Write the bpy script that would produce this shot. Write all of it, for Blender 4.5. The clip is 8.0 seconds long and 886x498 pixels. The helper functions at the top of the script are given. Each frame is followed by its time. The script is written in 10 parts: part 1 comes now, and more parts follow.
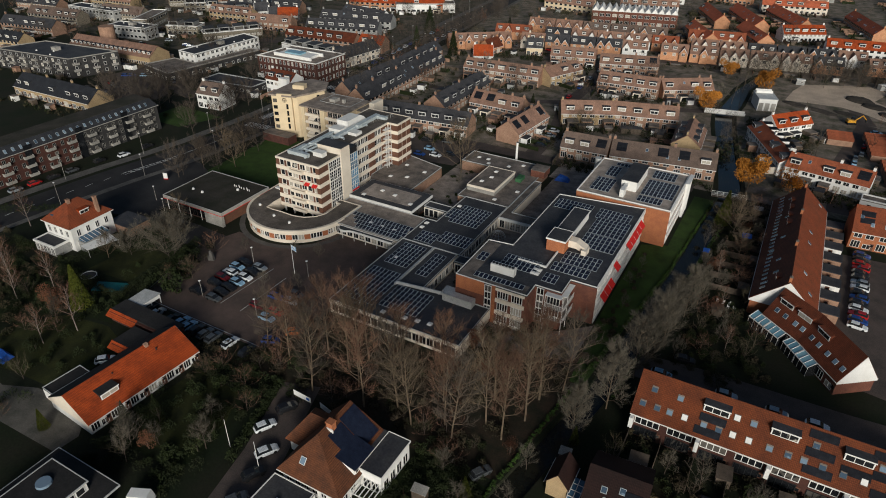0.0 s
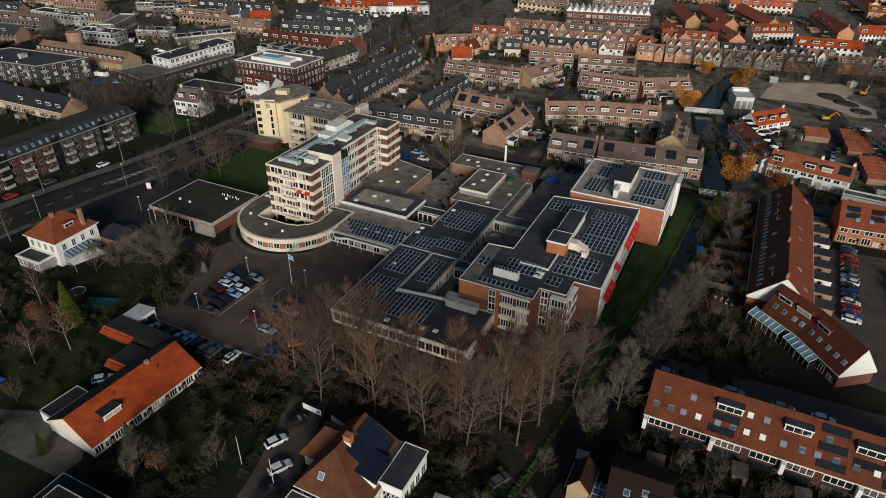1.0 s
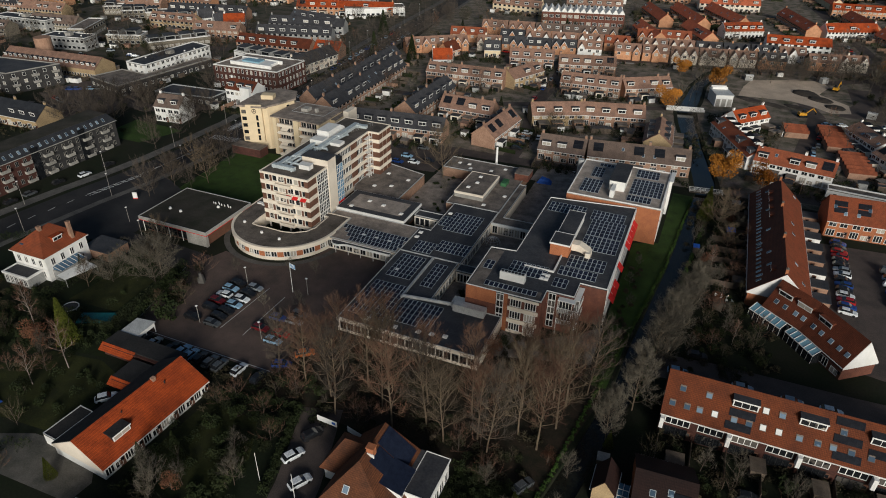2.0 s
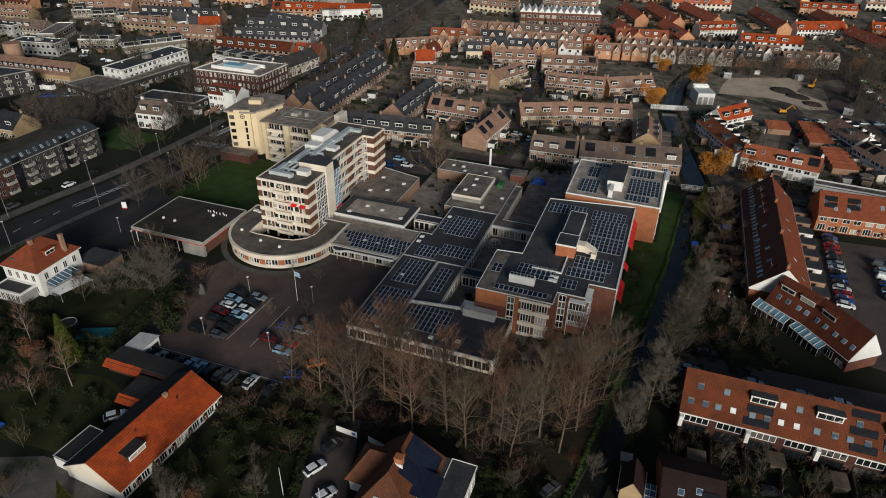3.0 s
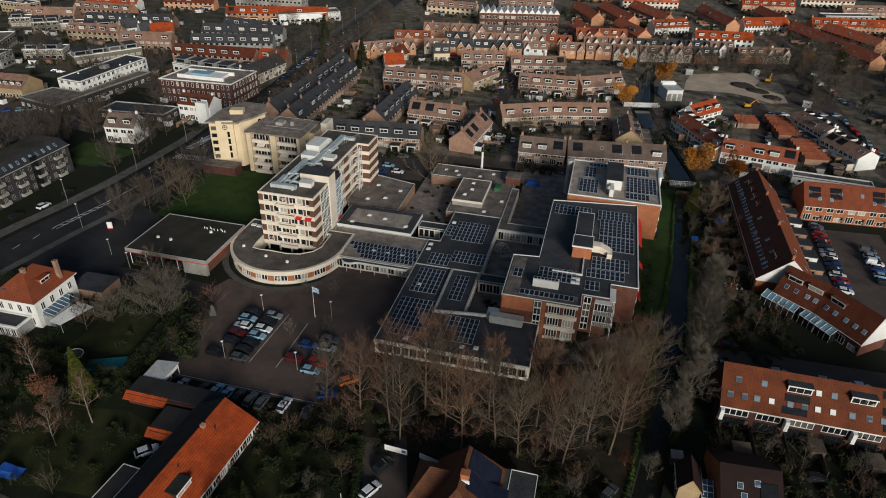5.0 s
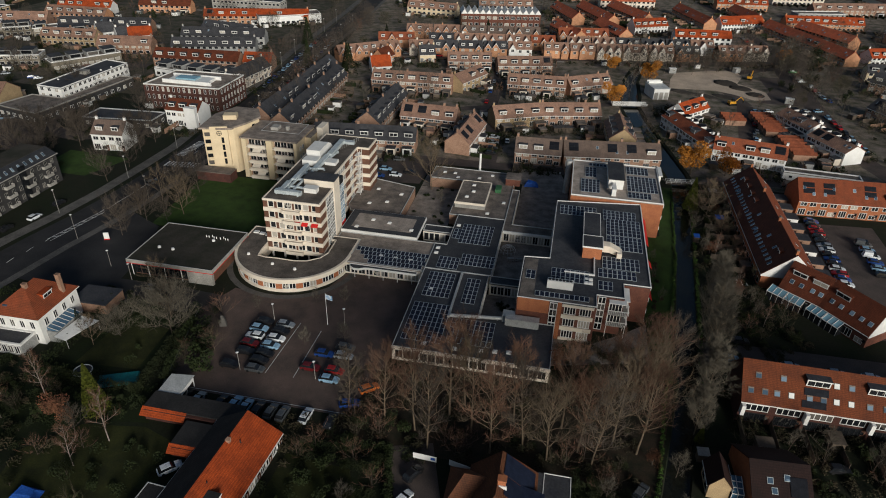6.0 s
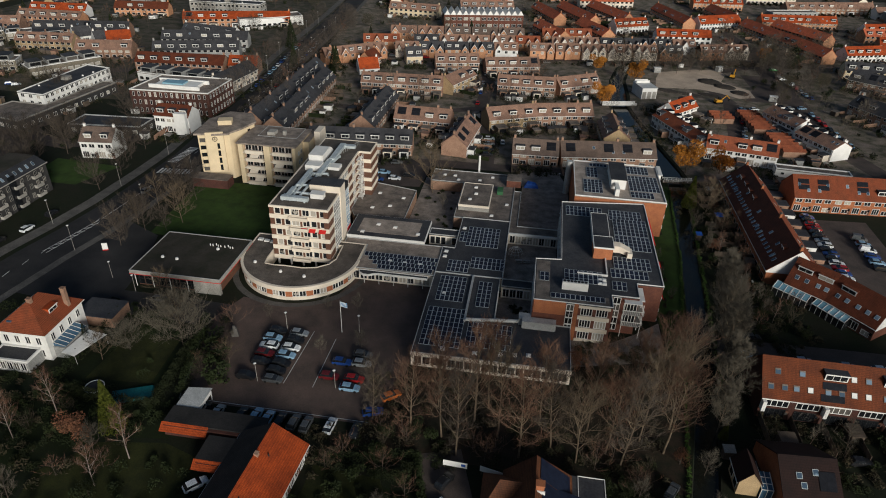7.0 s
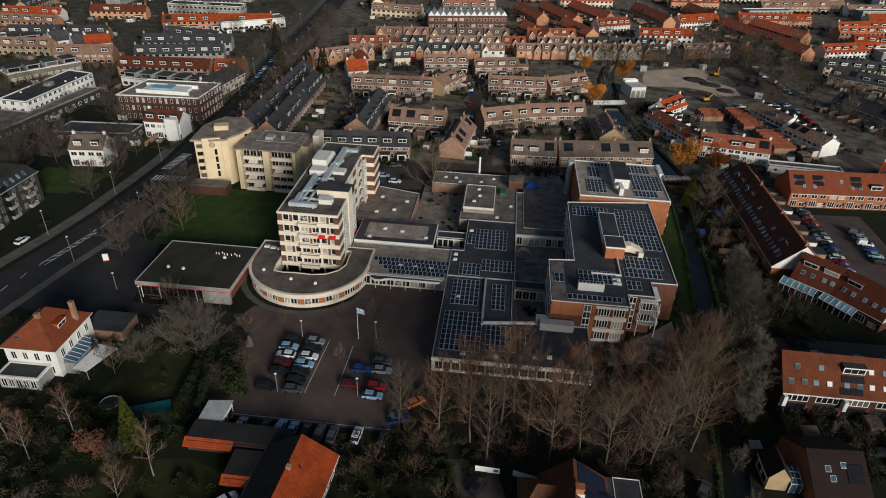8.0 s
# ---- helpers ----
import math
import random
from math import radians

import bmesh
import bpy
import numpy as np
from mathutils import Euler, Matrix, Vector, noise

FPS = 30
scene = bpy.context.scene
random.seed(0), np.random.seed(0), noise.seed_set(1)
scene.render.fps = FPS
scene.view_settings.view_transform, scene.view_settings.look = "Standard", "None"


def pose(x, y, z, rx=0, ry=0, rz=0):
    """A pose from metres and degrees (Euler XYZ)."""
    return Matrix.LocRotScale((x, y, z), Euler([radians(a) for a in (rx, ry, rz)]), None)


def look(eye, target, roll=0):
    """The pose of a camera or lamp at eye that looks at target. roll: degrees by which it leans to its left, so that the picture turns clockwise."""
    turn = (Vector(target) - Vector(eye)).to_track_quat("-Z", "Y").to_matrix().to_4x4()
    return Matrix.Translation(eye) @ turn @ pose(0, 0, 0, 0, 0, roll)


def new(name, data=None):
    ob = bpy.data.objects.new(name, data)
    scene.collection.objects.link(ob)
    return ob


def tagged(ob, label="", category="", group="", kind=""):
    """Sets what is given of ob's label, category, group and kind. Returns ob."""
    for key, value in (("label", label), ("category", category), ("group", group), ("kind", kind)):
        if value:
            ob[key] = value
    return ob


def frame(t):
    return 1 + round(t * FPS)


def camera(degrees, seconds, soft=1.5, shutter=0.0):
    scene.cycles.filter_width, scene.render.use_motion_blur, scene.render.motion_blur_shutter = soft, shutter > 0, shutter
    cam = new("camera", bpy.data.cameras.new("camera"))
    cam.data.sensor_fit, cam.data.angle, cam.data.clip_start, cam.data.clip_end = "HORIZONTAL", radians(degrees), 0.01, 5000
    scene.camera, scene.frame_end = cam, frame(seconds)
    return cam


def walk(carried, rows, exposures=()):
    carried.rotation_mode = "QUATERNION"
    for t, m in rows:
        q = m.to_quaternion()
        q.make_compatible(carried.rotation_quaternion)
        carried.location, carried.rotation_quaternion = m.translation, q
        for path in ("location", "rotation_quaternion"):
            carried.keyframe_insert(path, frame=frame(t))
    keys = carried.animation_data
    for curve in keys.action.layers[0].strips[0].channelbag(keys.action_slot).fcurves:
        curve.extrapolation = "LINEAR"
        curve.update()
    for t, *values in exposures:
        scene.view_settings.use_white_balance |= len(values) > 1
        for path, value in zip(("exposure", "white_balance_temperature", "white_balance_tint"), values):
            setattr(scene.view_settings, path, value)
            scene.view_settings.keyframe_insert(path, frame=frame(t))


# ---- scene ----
cam = camera(69.1, 8.0, soft=1.0)
PATH = [
    (0, (0.092, 0.949, 92.622), (-0.729, 2.439, 91.571), 0.6),
    (0.5, (-3.539, -0.134, 92.802), (-4.317, 1.379, 91.752), 0.7),
    (1, (-7.344, -1.237, 92.976), (-8.081, 0.299, 91.927), 0.8),
    (1.5, (-11.306, -2.337, 93.142), (-12.0, -0.781, 92.094), 0.9),
    (3, (-23.955, -5.441, 93.589), (-24.521, -3.832, 92.543), 1.2),
    (3.5, (-28.374, -6.357, 93.717), (-28.897, -4.734, 92.672), 1.3),
    (4, (-32.871, -7.193, 93.833), (-33.352, -5.556, 92.79), 1.4),
    (4.5, (-37.435, -7.937, 93.937), (-37.873, -6.288, 92.895), 1.5),
    (6, (-51.415, -9.546, 94.165), (-51.729, -7.867, 93.125), 1.7),
    (6.5, (-56.143, -9.859, 94.21), (-56.416, -8.171, 93.172), 1.8),
    (7, (-60.892, -10.055, 94.238), (-61.125, -8.361, 93.201), 1.9),
    (7.5, (-65.658, -10.136, 94.248), (-65.852, -8.436, 93.212), 2.0),
    (8, (-70.436, -10.104, 94.24), (-70.59, -8.399, 93.205), 2.0),
]
walk(cam, [(t, look(eye, target, roll)) for t, eye, target, roll in PATH], exposures=[(0.0, -0.42, 5600, 4), (8.0, -0.42, 5600, 4)])


# ---- light ----
SUN_AZ, SUN_EL = math.atan2(-0.835, 0.55), radians(16.5)
world = bpy.data.worlds.new("world")
scene.world = world
world.use_nodes = True
sky = world.node_tree.nodes.new("ShaderNodeTexSky")
sky.sky_type, sky.sun_disc = "NISHITA", False
sky.sun_elevation, sky.sun_rotation = SUN_EL, math.pi / 2 - SUN_AZ
sky.dust_density = 2.5
world.node_tree.nodes["Background"].inputs["Strength"].default_value = 0.060
world.node_tree.links.new(sky.outputs[0], world.node_tree.nodes["Background"].inputs["Color"])
sun_data = bpy.data.lights.new("sun", "SUN")
sun_data.energy, sun_data.angle, sun_data.color = 4.7, radians(20.0), (1.0, 0.87, 0.72)
sun = new("sun", sun_data)
sun.matrix_world = look((300 * math.cos(SUN_AZ) * math.cos(SUN_EL), 300 * math.sin(SUN_AZ) * math.cos(SUN_EL), 300 * math.sin(SUN_EL)), (0, 0, 0))


# ---- materials ----
def node(tree, kind, **values):
    n = tree.nodes.new(kind)
    for key, value in values.items():
        n.inputs[key].default_value = value
    return n


def mat(name, col, col2=None, rough=0.8, size=3.0, fine=0.15, bump=0.3, metal=0.0, vary=0.12, course=0.0, row=0.0, spec=0.2, grit=0.22, blend=(0.35, 0.65)):
    """A surface of two tones: stains of the given size, finer grain, relief, and optional courses (metres) up the height and along it."""
    m = bpy.data.materials.new(name)
    m.use_nodes = True
    t = m.node_tree
    link = t.links.new
    bsdf = t.nodes["Principled BSDF"]
    bsdf.inputs["Roughness"].default_value = rough
    bsdf.inputs["Metallic"].default_value = metal
    bsdf.inputs["Specular IOR Level"].default_value = spec
    col2 = col2 or tuple(c * 0.65 for c in col)
    co = t.nodes.new("ShaderNodeTexCoord")
    big = node(t, "ShaderNodeTexNoise", Scale=1.0 / size, Detail=5.0, Roughness=0.6)
    small = node(t, "ShaderNodeTexNoise", Scale=1.0 / fine, Detail=3.0)
    link(co.outputs["Object"], big.inputs["Vector"])
    link(co.outputs["Object"], small.inputs["Vector"])
    ramp = node(t, "ShaderNodeMapRange", **{"From Min": blend[0], "From Max": blend[1]})
    link(big.outputs["Fac"], ramp.inputs["Value"])
    mix = t.nodes.new("ShaderNodeMix")
    mix.data_type = "RGBA"
    mix.inputs["A"].default_value, mix.inputs["B"].default_value = (*col, 1), (*col2, 1)
    link(ramp.outputs[0], mix.inputs["Factor"])
    info = t.nodes.new("ShaderNodeObjectInfo")
    shade = node(t, "ShaderNodeMapRange", **{"To Min": 1 - vary, "To Max": 1 + vary})
    link(info.outputs["Random"], shade.inputs["Value"])
    grain = node(t, "ShaderNodeMapRange", **{"From Min": 0.3, "From Max": 0.7, "To Min": 1 - grit, "To Max": 1 + grit})
    link(small.outputs["Fac"], grain.inputs["Value"])
    times = t.nodes.new("ShaderNodeMath")
    times.operation = "MULTIPLY"
    link(shade.outputs[0], times.inputs[0])
    link(grain.outputs[0], times.inputs[1])
    value = times.outputs[0]
    height = small.outputs["Fac"]
    for axis, period in (("Z", course), ("X", row)):
        if not period:
            continue
        sep = t.nodes.new("ShaderNodeSeparateXYZ")
        link(co.outputs["Object"], sep.inputs[0])
        scaled, wave, soft = (t.nodes.new("ShaderNodeMath") for _ in range(3))
        scaled.operation, wave.operation, soft.operation = "MULTIPLY", "FRACT", "MULTIPLY_ADD"
        scaled.inputs[1].default_value = 1.0 / period
        link(sep.outputs[axis], scaled.inputs[0])
        link(scaled.outputs[0], wave.inputs[0])
        link(wave.outputs[0], soft.inputs[0])
        soft.inputs[1].default_value, soft.inputs[2].default_value = 0.45, 0.75
        both = t.nodes.new("ShaderNodeMath")
        both.operation = "MULTIPLY"
        link(value, both.inputs[0])
        link(soft.outputs[0], both.inputs[1])
        value = both.outputs[0]
    scale = t.nodes.new("ShaderNodeVectorMath")
    scale.operation = "SCALE"
    link(mix.outputs["Result"], scale.inputs[0])
    link(value, scale.inputs["Scale"])
    link(scale.outputs[0], bsdf.inputs["Base Color"])
    if bump:
        b = node(t, "ShaderNodeBump", Strength=bump, Distance=0.05)
        link(height, b.inputs["Height"])
        link(b.outputs[0], bsdf.inputs["Normal"])
    return m


def glass_mat(name, dark, light, share):
    """Panes seen from far: glossy, dark inside, a share of them with pale curtains behind."""
    m = bpy.data.materials.new(name)
    m.use_nodes = True
    t = m.node_tree
    bsdf = t.nodes["Principled BSDF"]
    bsdf.inputs["Roughness"].default_value = 0.12
    bsdf.inputs["Specular IOR Level"].default_value = 0.6
    info = t.nodes.new("ShaderNodeObjectInfo")
    co = t.nodes.new("ShaderNodeTexCoord")
    speck = node(t, "ShaderNodeTexNoise", Scale=1.1, Detail=2.0)
    t.links.new(co.outputs["Object"], speck.inputs["Vector"])
    add = t.nodes.new("ShaderNodeMath")
    add.operation = "MULTIPLY_ADD"
    add.inputs[1].default_value = 0.35
    t.links.new(speck.outputs["Fac"], add.inputs[0])
    t.links.new(info.outputs["Random"], add.inputs[2])
    ramp = node(t, "ShaderNodeMapRange", **{"From Min": 1.16 - share, "From Max": 1.2 - share})
    t.links.new(add.outputs[0], ramp.inputs["Value"])
    mix = t.nodes.new("ShaderNodeMix")
    mix.data_type = "RGBA"
    mix.inputs["A"].default_value, mix.inputs["B"].default_value = (*dark, 1), (*light, 1)
    t.links.new(ramp.outputs[0], mix.inputs["Factor"])
    t.links.new(mix.outputs["Result"], bsdf.inputs["Base Color"])
    return m


def paint(name, col, rough=0.35, metal=0.0):
    m = mat(name, col, tuple(c * 0.85 for c in col), rough, 1.5, 0.3, 0.05, metal, 0.04)
    m.node_tree.nodes["Principled BSDF"].inputs["Coat Weight"].default_value = 0.4
    return m


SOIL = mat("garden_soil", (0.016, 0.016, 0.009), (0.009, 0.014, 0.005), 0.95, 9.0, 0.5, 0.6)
GRASS = mat("lawn_grass", (0.044, 0.078, 0.014), (0.027, 0.047, 0.010), 0.95, 4.0, 0.25, 0.7)
LITTER = mat("leaf_litter", (0.046, 0.031, 0.020), (0.020, 0.021, 0.012), 0.95, 3.0, 0.3, 0.7)
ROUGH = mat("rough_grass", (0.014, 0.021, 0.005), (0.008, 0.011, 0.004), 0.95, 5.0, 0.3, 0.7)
OLIVE = mat("olive_lawn", (0.031, 0.034, 0.008), (0.014, 0.016, 0.005), 0.95, 4.0, 0.3, 0.7)
ASPHALT = mat("asphalt", (0.042, 0.040, 0.040), (0.027, 0.026, 0.027), 0.85, 6.0, 0.2, 0.2)
CLINKER = mat("paving_clinker", (0.112, 0.078, 0.065), (0.072, 0.054, 0.046), 0.85, 5.0, 0.22, 0.25)
YARDS = mat("town_paving", (0.250, 0.200, 0.164), (0.066, 0.066, 0.038), 0.9, 5.0, 0.5, 0.3)
DULL = mat("winter_garden_beds", (0.120, 0.098, 0.078), (0.034, 0.040, 0.020), 0.95, 6.0, 0.5, 0.4)
SLABS = mat("concrete_paving", (0.125, 0.115, 0.105), (0.080, 0.075, 0.068), 0.85, 3.0, 0.3, 0.2)
SAND = mat("sand", (0.62, 0.49, 0.37), (0.44, 0.35, 0.27), 0.95, 8.0, 0.4, 0.4)
GRAVEL = mat("gravel_drive", (0.115, 0.104, 0.090), (0.060, 0.057, 0.048), 0.95, 4.0, 0.25, 0.5)
MARK = mat("road_marking", (0.72, 0.71, 0.68), (0.46, 0.45, 0.43), 0.7, 1.0, 0.1, 0.1)
WATER = mat("canal_water", (0.008, 0.009, 0.007), (0.012, 0.012, 0.008), 0.12, 6.0, 0.8, 0.04, spec=0.3)
CREAM = mat("cream_render", (0.78, 0.69, 0.57), (0.68, 0.59, 0.48), 0.85, 4.0, 0.2, 0.1, vary=0.04, grit=0.06)
# beige with the shade over the western flats mixed into its tone
BEIGE = mat("beige_brick", (0.24, 0.205, 0.155), (0.17, 0.148, 0.112), 0.9, 2.0, 0.12, 0.3, course=0.075)
PALE = mat("pale_grey_render", (0.34, 0.335, 0.32), (0.25, 0.245, 0.235), 0.85, 4.0, 0.2, 0.1)
YELLOW = mat("yellow_render", (0.70, 0.565, 0.37), (0.61, 0.49, 0.32), 0.85, 4.0, 0.2, 0.1, vary=0.04, grit=0.06)
WHITE = mat("white_paint", (0.79, 0.77, 0.74), (0.70, 0.68, 0.64), 0.6, 2.5, 0.2, 0.08, vary=0.06, grit=0.05)
CONCRETE = mat("grey_concrete", (0.34, 0.32, 0.29), (0.25, 0.235, 0.21), 0.85, 2.5, 0.2, 0.2)
BROWNP = mat("brown_cladding", (0.155, 0.075, 0.048), (0.112, 0.056, 0.038), 0.6, 1.5, 0.15, 0.15)
BRICK_O = mat("orange_brick", (0.40, 0.150, 0.065), (0.31, 0.115, 0.055), 0.9, 2.0, 0.12, 0.4, course=0.075)
BRICK_L = mat("salmon_brick", (0.52, 0.27, 0.145), (0.41, 0.205, 0.110), 0.9, 2.0, 0.12, 0.4, course=0.075)
BRICK_R = mat("red_brick", (0.165, 0.066, 0.043), (0.115, 0.048, 0.034), 0.9, 2.0, 0.12, 0.4, course=0.075)
BRICK_B = mat("brown_brick", (0.35, 0.215, 0.145), (0.26, 0.155, 0.105), 0.9, 2.0, 0.12, 0.4, course=0.075)
BRICK_Y = mat("yellow_brick", (0.40, 0.29, 0.16), (0.32, 0.23, 0.13), 0.9, 2.0, 0.12, 0.4, course=0.075)
# grey brick darkened further to hold the shade over the western side
BRICK_G = mat("grey_brick", (0.050, 0.047, 0.046), (0.032, 0.031, 0.031), 0.9, 2.0, 0.12, 0.4, course=0.075)
TILE_O = mat("orange_roof_tile", (0.40, 0.068, 0.013), (0.24, 0.043, 0.011), 0.75, 2.2, 0.22, 0.6, course=0.24, row=0.25)
TILE_R = mat("red_roof_tile", (0.54, 0.145, 0.068), (0.40, 0.108, 0.052), 0.75, 2.5, 0.22, 0.6, course=0.24, row=0.25)
# brown tile lightened so that distant roofs carry painted haze
TILE_B = mat("brown_roof_tile", (0.310, 0.183, 0.128), (0.200, 0.120, 0.088), 0.75, 2.5, 0.22, 0.6, course=0.24, row=0.25)
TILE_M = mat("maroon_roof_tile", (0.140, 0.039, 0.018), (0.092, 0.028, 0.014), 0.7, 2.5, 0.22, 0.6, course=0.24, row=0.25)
TILE_S = mat("russet_roof_tile", (0.140, 0.036, 0.011), (0.084, 0.023, 0.009), 0.75, 3.5, 0.22, 0.6, course=0.24, row=0.25)
TILE_S2 = mat("rust_roof_tile", (0.30, 0.088, 0.040), (0.20, 0.060, 0.030), 0.75, 2.5, 0.22, 0.6, course=0.24, row=0.25)
TILE_N = mat("blue_black_tile", (0.034, 0.035, 0.040), (0.022, 0.023, 0.027), 0.6, 2.5, 0.22, 0.5, course=0.24, row=0.25)
TILE_K = mat("dull_brown_tile", (0.178, 0.126, 0.099), (0.118, 0.086, 0.070), 0.8, 2.5, 0.22, 0.6, course=0.24, row=0.25)
TILE_D = mat("dark_roof_tile", (0.066, 0.064, 0.068), (0.042, 0.041, 0.044), 0.65, 2.5, 0.22, 0.6, course=0.24, row=0.25)
# bitumen with a bluish sky reflection painted into its base colour
BITUMEN = mat("bitumen_roof", (0.036, 0.037, 0.044), (0.066, 0.064, 0.066), 0.7, 5.0, 0.4, 0.15)
BITDARK = mat("old_dark_felt", (0.020, 0.019, 0.019), (0.030, 0.028, 0.027), 0.85, 3.0, 0.3, 0.2)
BITGREY = mat("weathered_bitumen", (0.225, 0.187, 0.158), (0.095, 0.081, 0.071), 0.85, 3.5, 0.25, 0.3)
GREYROOF = mat("grey_roof_felt", (0.150, 0.125, 0.105), (0.070, 0.060, 0.051), 0.9, 4.0, 0.3, 0.3)
COURT = mat("court_paving", (0.290, 0.240, 0.205), (0.130, 0.112, 0.095), 0.9, 3.0, 0.3, 0.3)
MOSSY = mat("mossy_bitumen", (0.052, 0.044, 0.036), (0.026, 0.026, 0.017), 0.9, 5.0, 0.3, 0.3)
TAUPE = mat("taupe_roof_gravel", (0.300, 0.246, 0.205), (0.150, 0.125, 0.105), 0.9, 2.5, 0.2, 0.4)
ROOFCON = mat("roof_gravel", (0.40, 0.335, 0.285), (0.21, 0.178, 0.152), 0.9, 3.0, 0.2, 0.4)
ZINC = mat("zinc_sheet", (0.56, 0.60, 0.61), (0.44, 0.48, 0.49), 0.45, 2.0, 0.3, 0.1, 0.15)
STEEL = mat("galvanised_steel", (0.52, 0.52, 0.51), (0.40, 0.40, 0.39), 0.45, 1.5, 0.2, 0.1, 0.1)
DARK = mat("dark_metal", (0.030, 0.030, 0.032), None, 0.5, 1.0, 0.2, 0.05)
PANEL = mat("solar_cell", (0.010, 0.013, 0.026), (0.016, 0.021, 0.040), 0.3, 1.0, 0.16, 0.02, vary=0.25, spec=0.16)
PANEL_M = mat("matt_black_panel", (0.012, 0.013, 0.017), (0.018, 0.019, 0.024), 0.7, 1.0, 0.16, 0.02, vary=0.2, spec=0.05)
STREET = mat("street_clinker", (0.098, 0.076, 0.066), (0.060, 0.049, 0.044), 0.88, 5.0, 0.22, 0.25)
RED = mat("red_canvas", (0.62, 0.025, 0.020), (0.50, 0.020, 0.018), 0.8, 1.0, 0.2, 0.1)
BLUE = mat("blue_cover", (0.03, 0.10, 0.42), (0.02, 0.07, 0.30), 0.6, 1.0, 0.3, 0.2)
TEAL = mat("teal_cover", (0.02, 0.16, 0.17), (0.02, 0.11, 0.12), 0.6, 1.0, 0.3, 0.2)
WOOD = mat("weathered_wood", (0.13, 0.10, 0.075), (0.085, 0.066, 0.050), 0.85, 1.2, 0.1, 0.3, row=0.14)
GLASS = glass_mat("window_glass", (0.018, 0.019, 0.021), (0.42, 0.38, 0.32), 0.30)
GLASS_D = glass_mat("dark_glass", (0.012, 0.013, 0.015), (0.10, 0.09, 0.08), 0.15)
GLASS_S = glass_mat("skylight_glass", (0.06, 0.09, 0.13), (0.18, 0.24, 0.31), 0.45)
TILE_X = mat("dark_maroon_tile", (0.026, 0.012, 0.010), (0.017, 0.009, 0.008), 0.75, 3.0, 0.22, 0.6, course=0.24, row=0.25)
BRICK_D = mat("dark_red_brick", (0.085, 0.036, 0.027), (0.058, 0.027, 0.022), 0.9, 2.0, 0.12, 0.4, course=0.075)
GLASS_B = glass_mat("blue_glass", (0.06, 0.12, 0.19), (0.12, 0.24, 0.36), 0.5)
GLASS_C = glass_mat("pale_blue_glazing", (0.16, 0.30, 0.38), (0.24, 0.40, 0.48), 0.5)
BARK = mat("pale_bark", (0.175, 0.132, 0.086), (0.100, 0.076, 0.054), 0.9, 1.5, 0.1, 0.6)
BARK_D = mat("dark_bark", (0.088, 0.068, 0.052), (0.058, 0.046, 0.037), 0.9, 1.5, 0.1, 0.6)
BIRCH = mat("birch_bark", (0.26, 0.22, 0.19), (0.13, 0.10, 0.085), 0.85, 0.8, 0.1, 0.4)
TWIG_R = mat("reddish_twigs", (0.160, 0.086, 0.055), (0.100, 0.059, 0.040), 0.9, 2.0, 0.2, 0.0, vary=0.2)
TWIG_H = mat("dull_brown_twigs", (0.082, 0.064, 0.050), (0.055, 0.046, 0.037), 0.9, 2.0, 0.2, 0.0, vary=0.2)
TWIG_G = mat("grey_twigs", (0.128, 0.110, 0.084), (0.082, 0.073, 0.056), 0.9, 2.0, 0.2, 0.0, vary=0.2)
TWIG_Y = mat("ochre_twigs", (0.130, 0.096, 0.062), (0.088, 0.068, 0.046), 0.9, 2.0, 0.2, 0.0, vary=0.2)
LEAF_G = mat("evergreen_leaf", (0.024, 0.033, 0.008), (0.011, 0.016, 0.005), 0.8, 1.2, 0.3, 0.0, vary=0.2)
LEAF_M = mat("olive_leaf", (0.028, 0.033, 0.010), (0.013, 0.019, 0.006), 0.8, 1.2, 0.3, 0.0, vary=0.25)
LEAF_Y = mat("conifer_leaf", (0.125, 0.135, 0.018), (0.075, 0.090, 0.014), 0.8, 1.0, 0.3, 0.0, vary=0.1)
LEAF_O = mat("orange_leaf", (0.46, 0.190, 0.022), (0.33, 0.125, 0.018), 0.8, 1.2, 0.3, 0.0, vary=0.15)
LEAF_B = mat("brown_leaf", (0.17, 0.075, 0.038), (0.10, 0.050, 0.030), 0.85, 1.0, 0.3, 0.0, vary=0.2)
SHRUB = mat("shrub_twigs", (0.072, 0.056, 0.034), (0.038, 0.038, 0.018), 0.9, 1.6, 0.3, 0.0, vary=0.3)
TYRE = mat("tyre_rubber", (0.018, 0.018, 0.018), None, 0.9, 1.0, 0.1, 0.1)
CARGLASS = mat("car_glass", (0.015, 0.017, 0.020), (0.012, 0.013, 0.015), 0.08, 1.0, 0.3, 0.0, spec=0.6)
PAINTS = {
    "white": paint("white_car_paint", (0.72, 0.73, 0.74)),
    "silver": paint("silver_car_paint", (0.36, 0.38, 0.40), 0.3, 0.4),
    # light blue that also paints in the sky's reflection on parked cars
    "light blue": paint("light_blue_car_paint", (0.26, 0.40, 0.54)),
    "grey": paint("grey_car_paint", (0.10, 0.105, 0.11), 0.3, 0.3),
    "black": paint("black_car_paint", (0.014, 0.014, 0.016)),
    "blue": paint("blue_car_paint", (0.02, 0.055, 0.22)),
    "red": paint("red_car_paint", (0.36, 0.014, 0.014)),
    "dark red": paint("dark_red_car_paint", (0.105, 0.010, 0.012)),
    "green": paint("green_car_paint", (0.035, 0.30, 0.05)),
    "orange": paint("orange_car_paint", (0.50, 0.13, 0.02)),
}


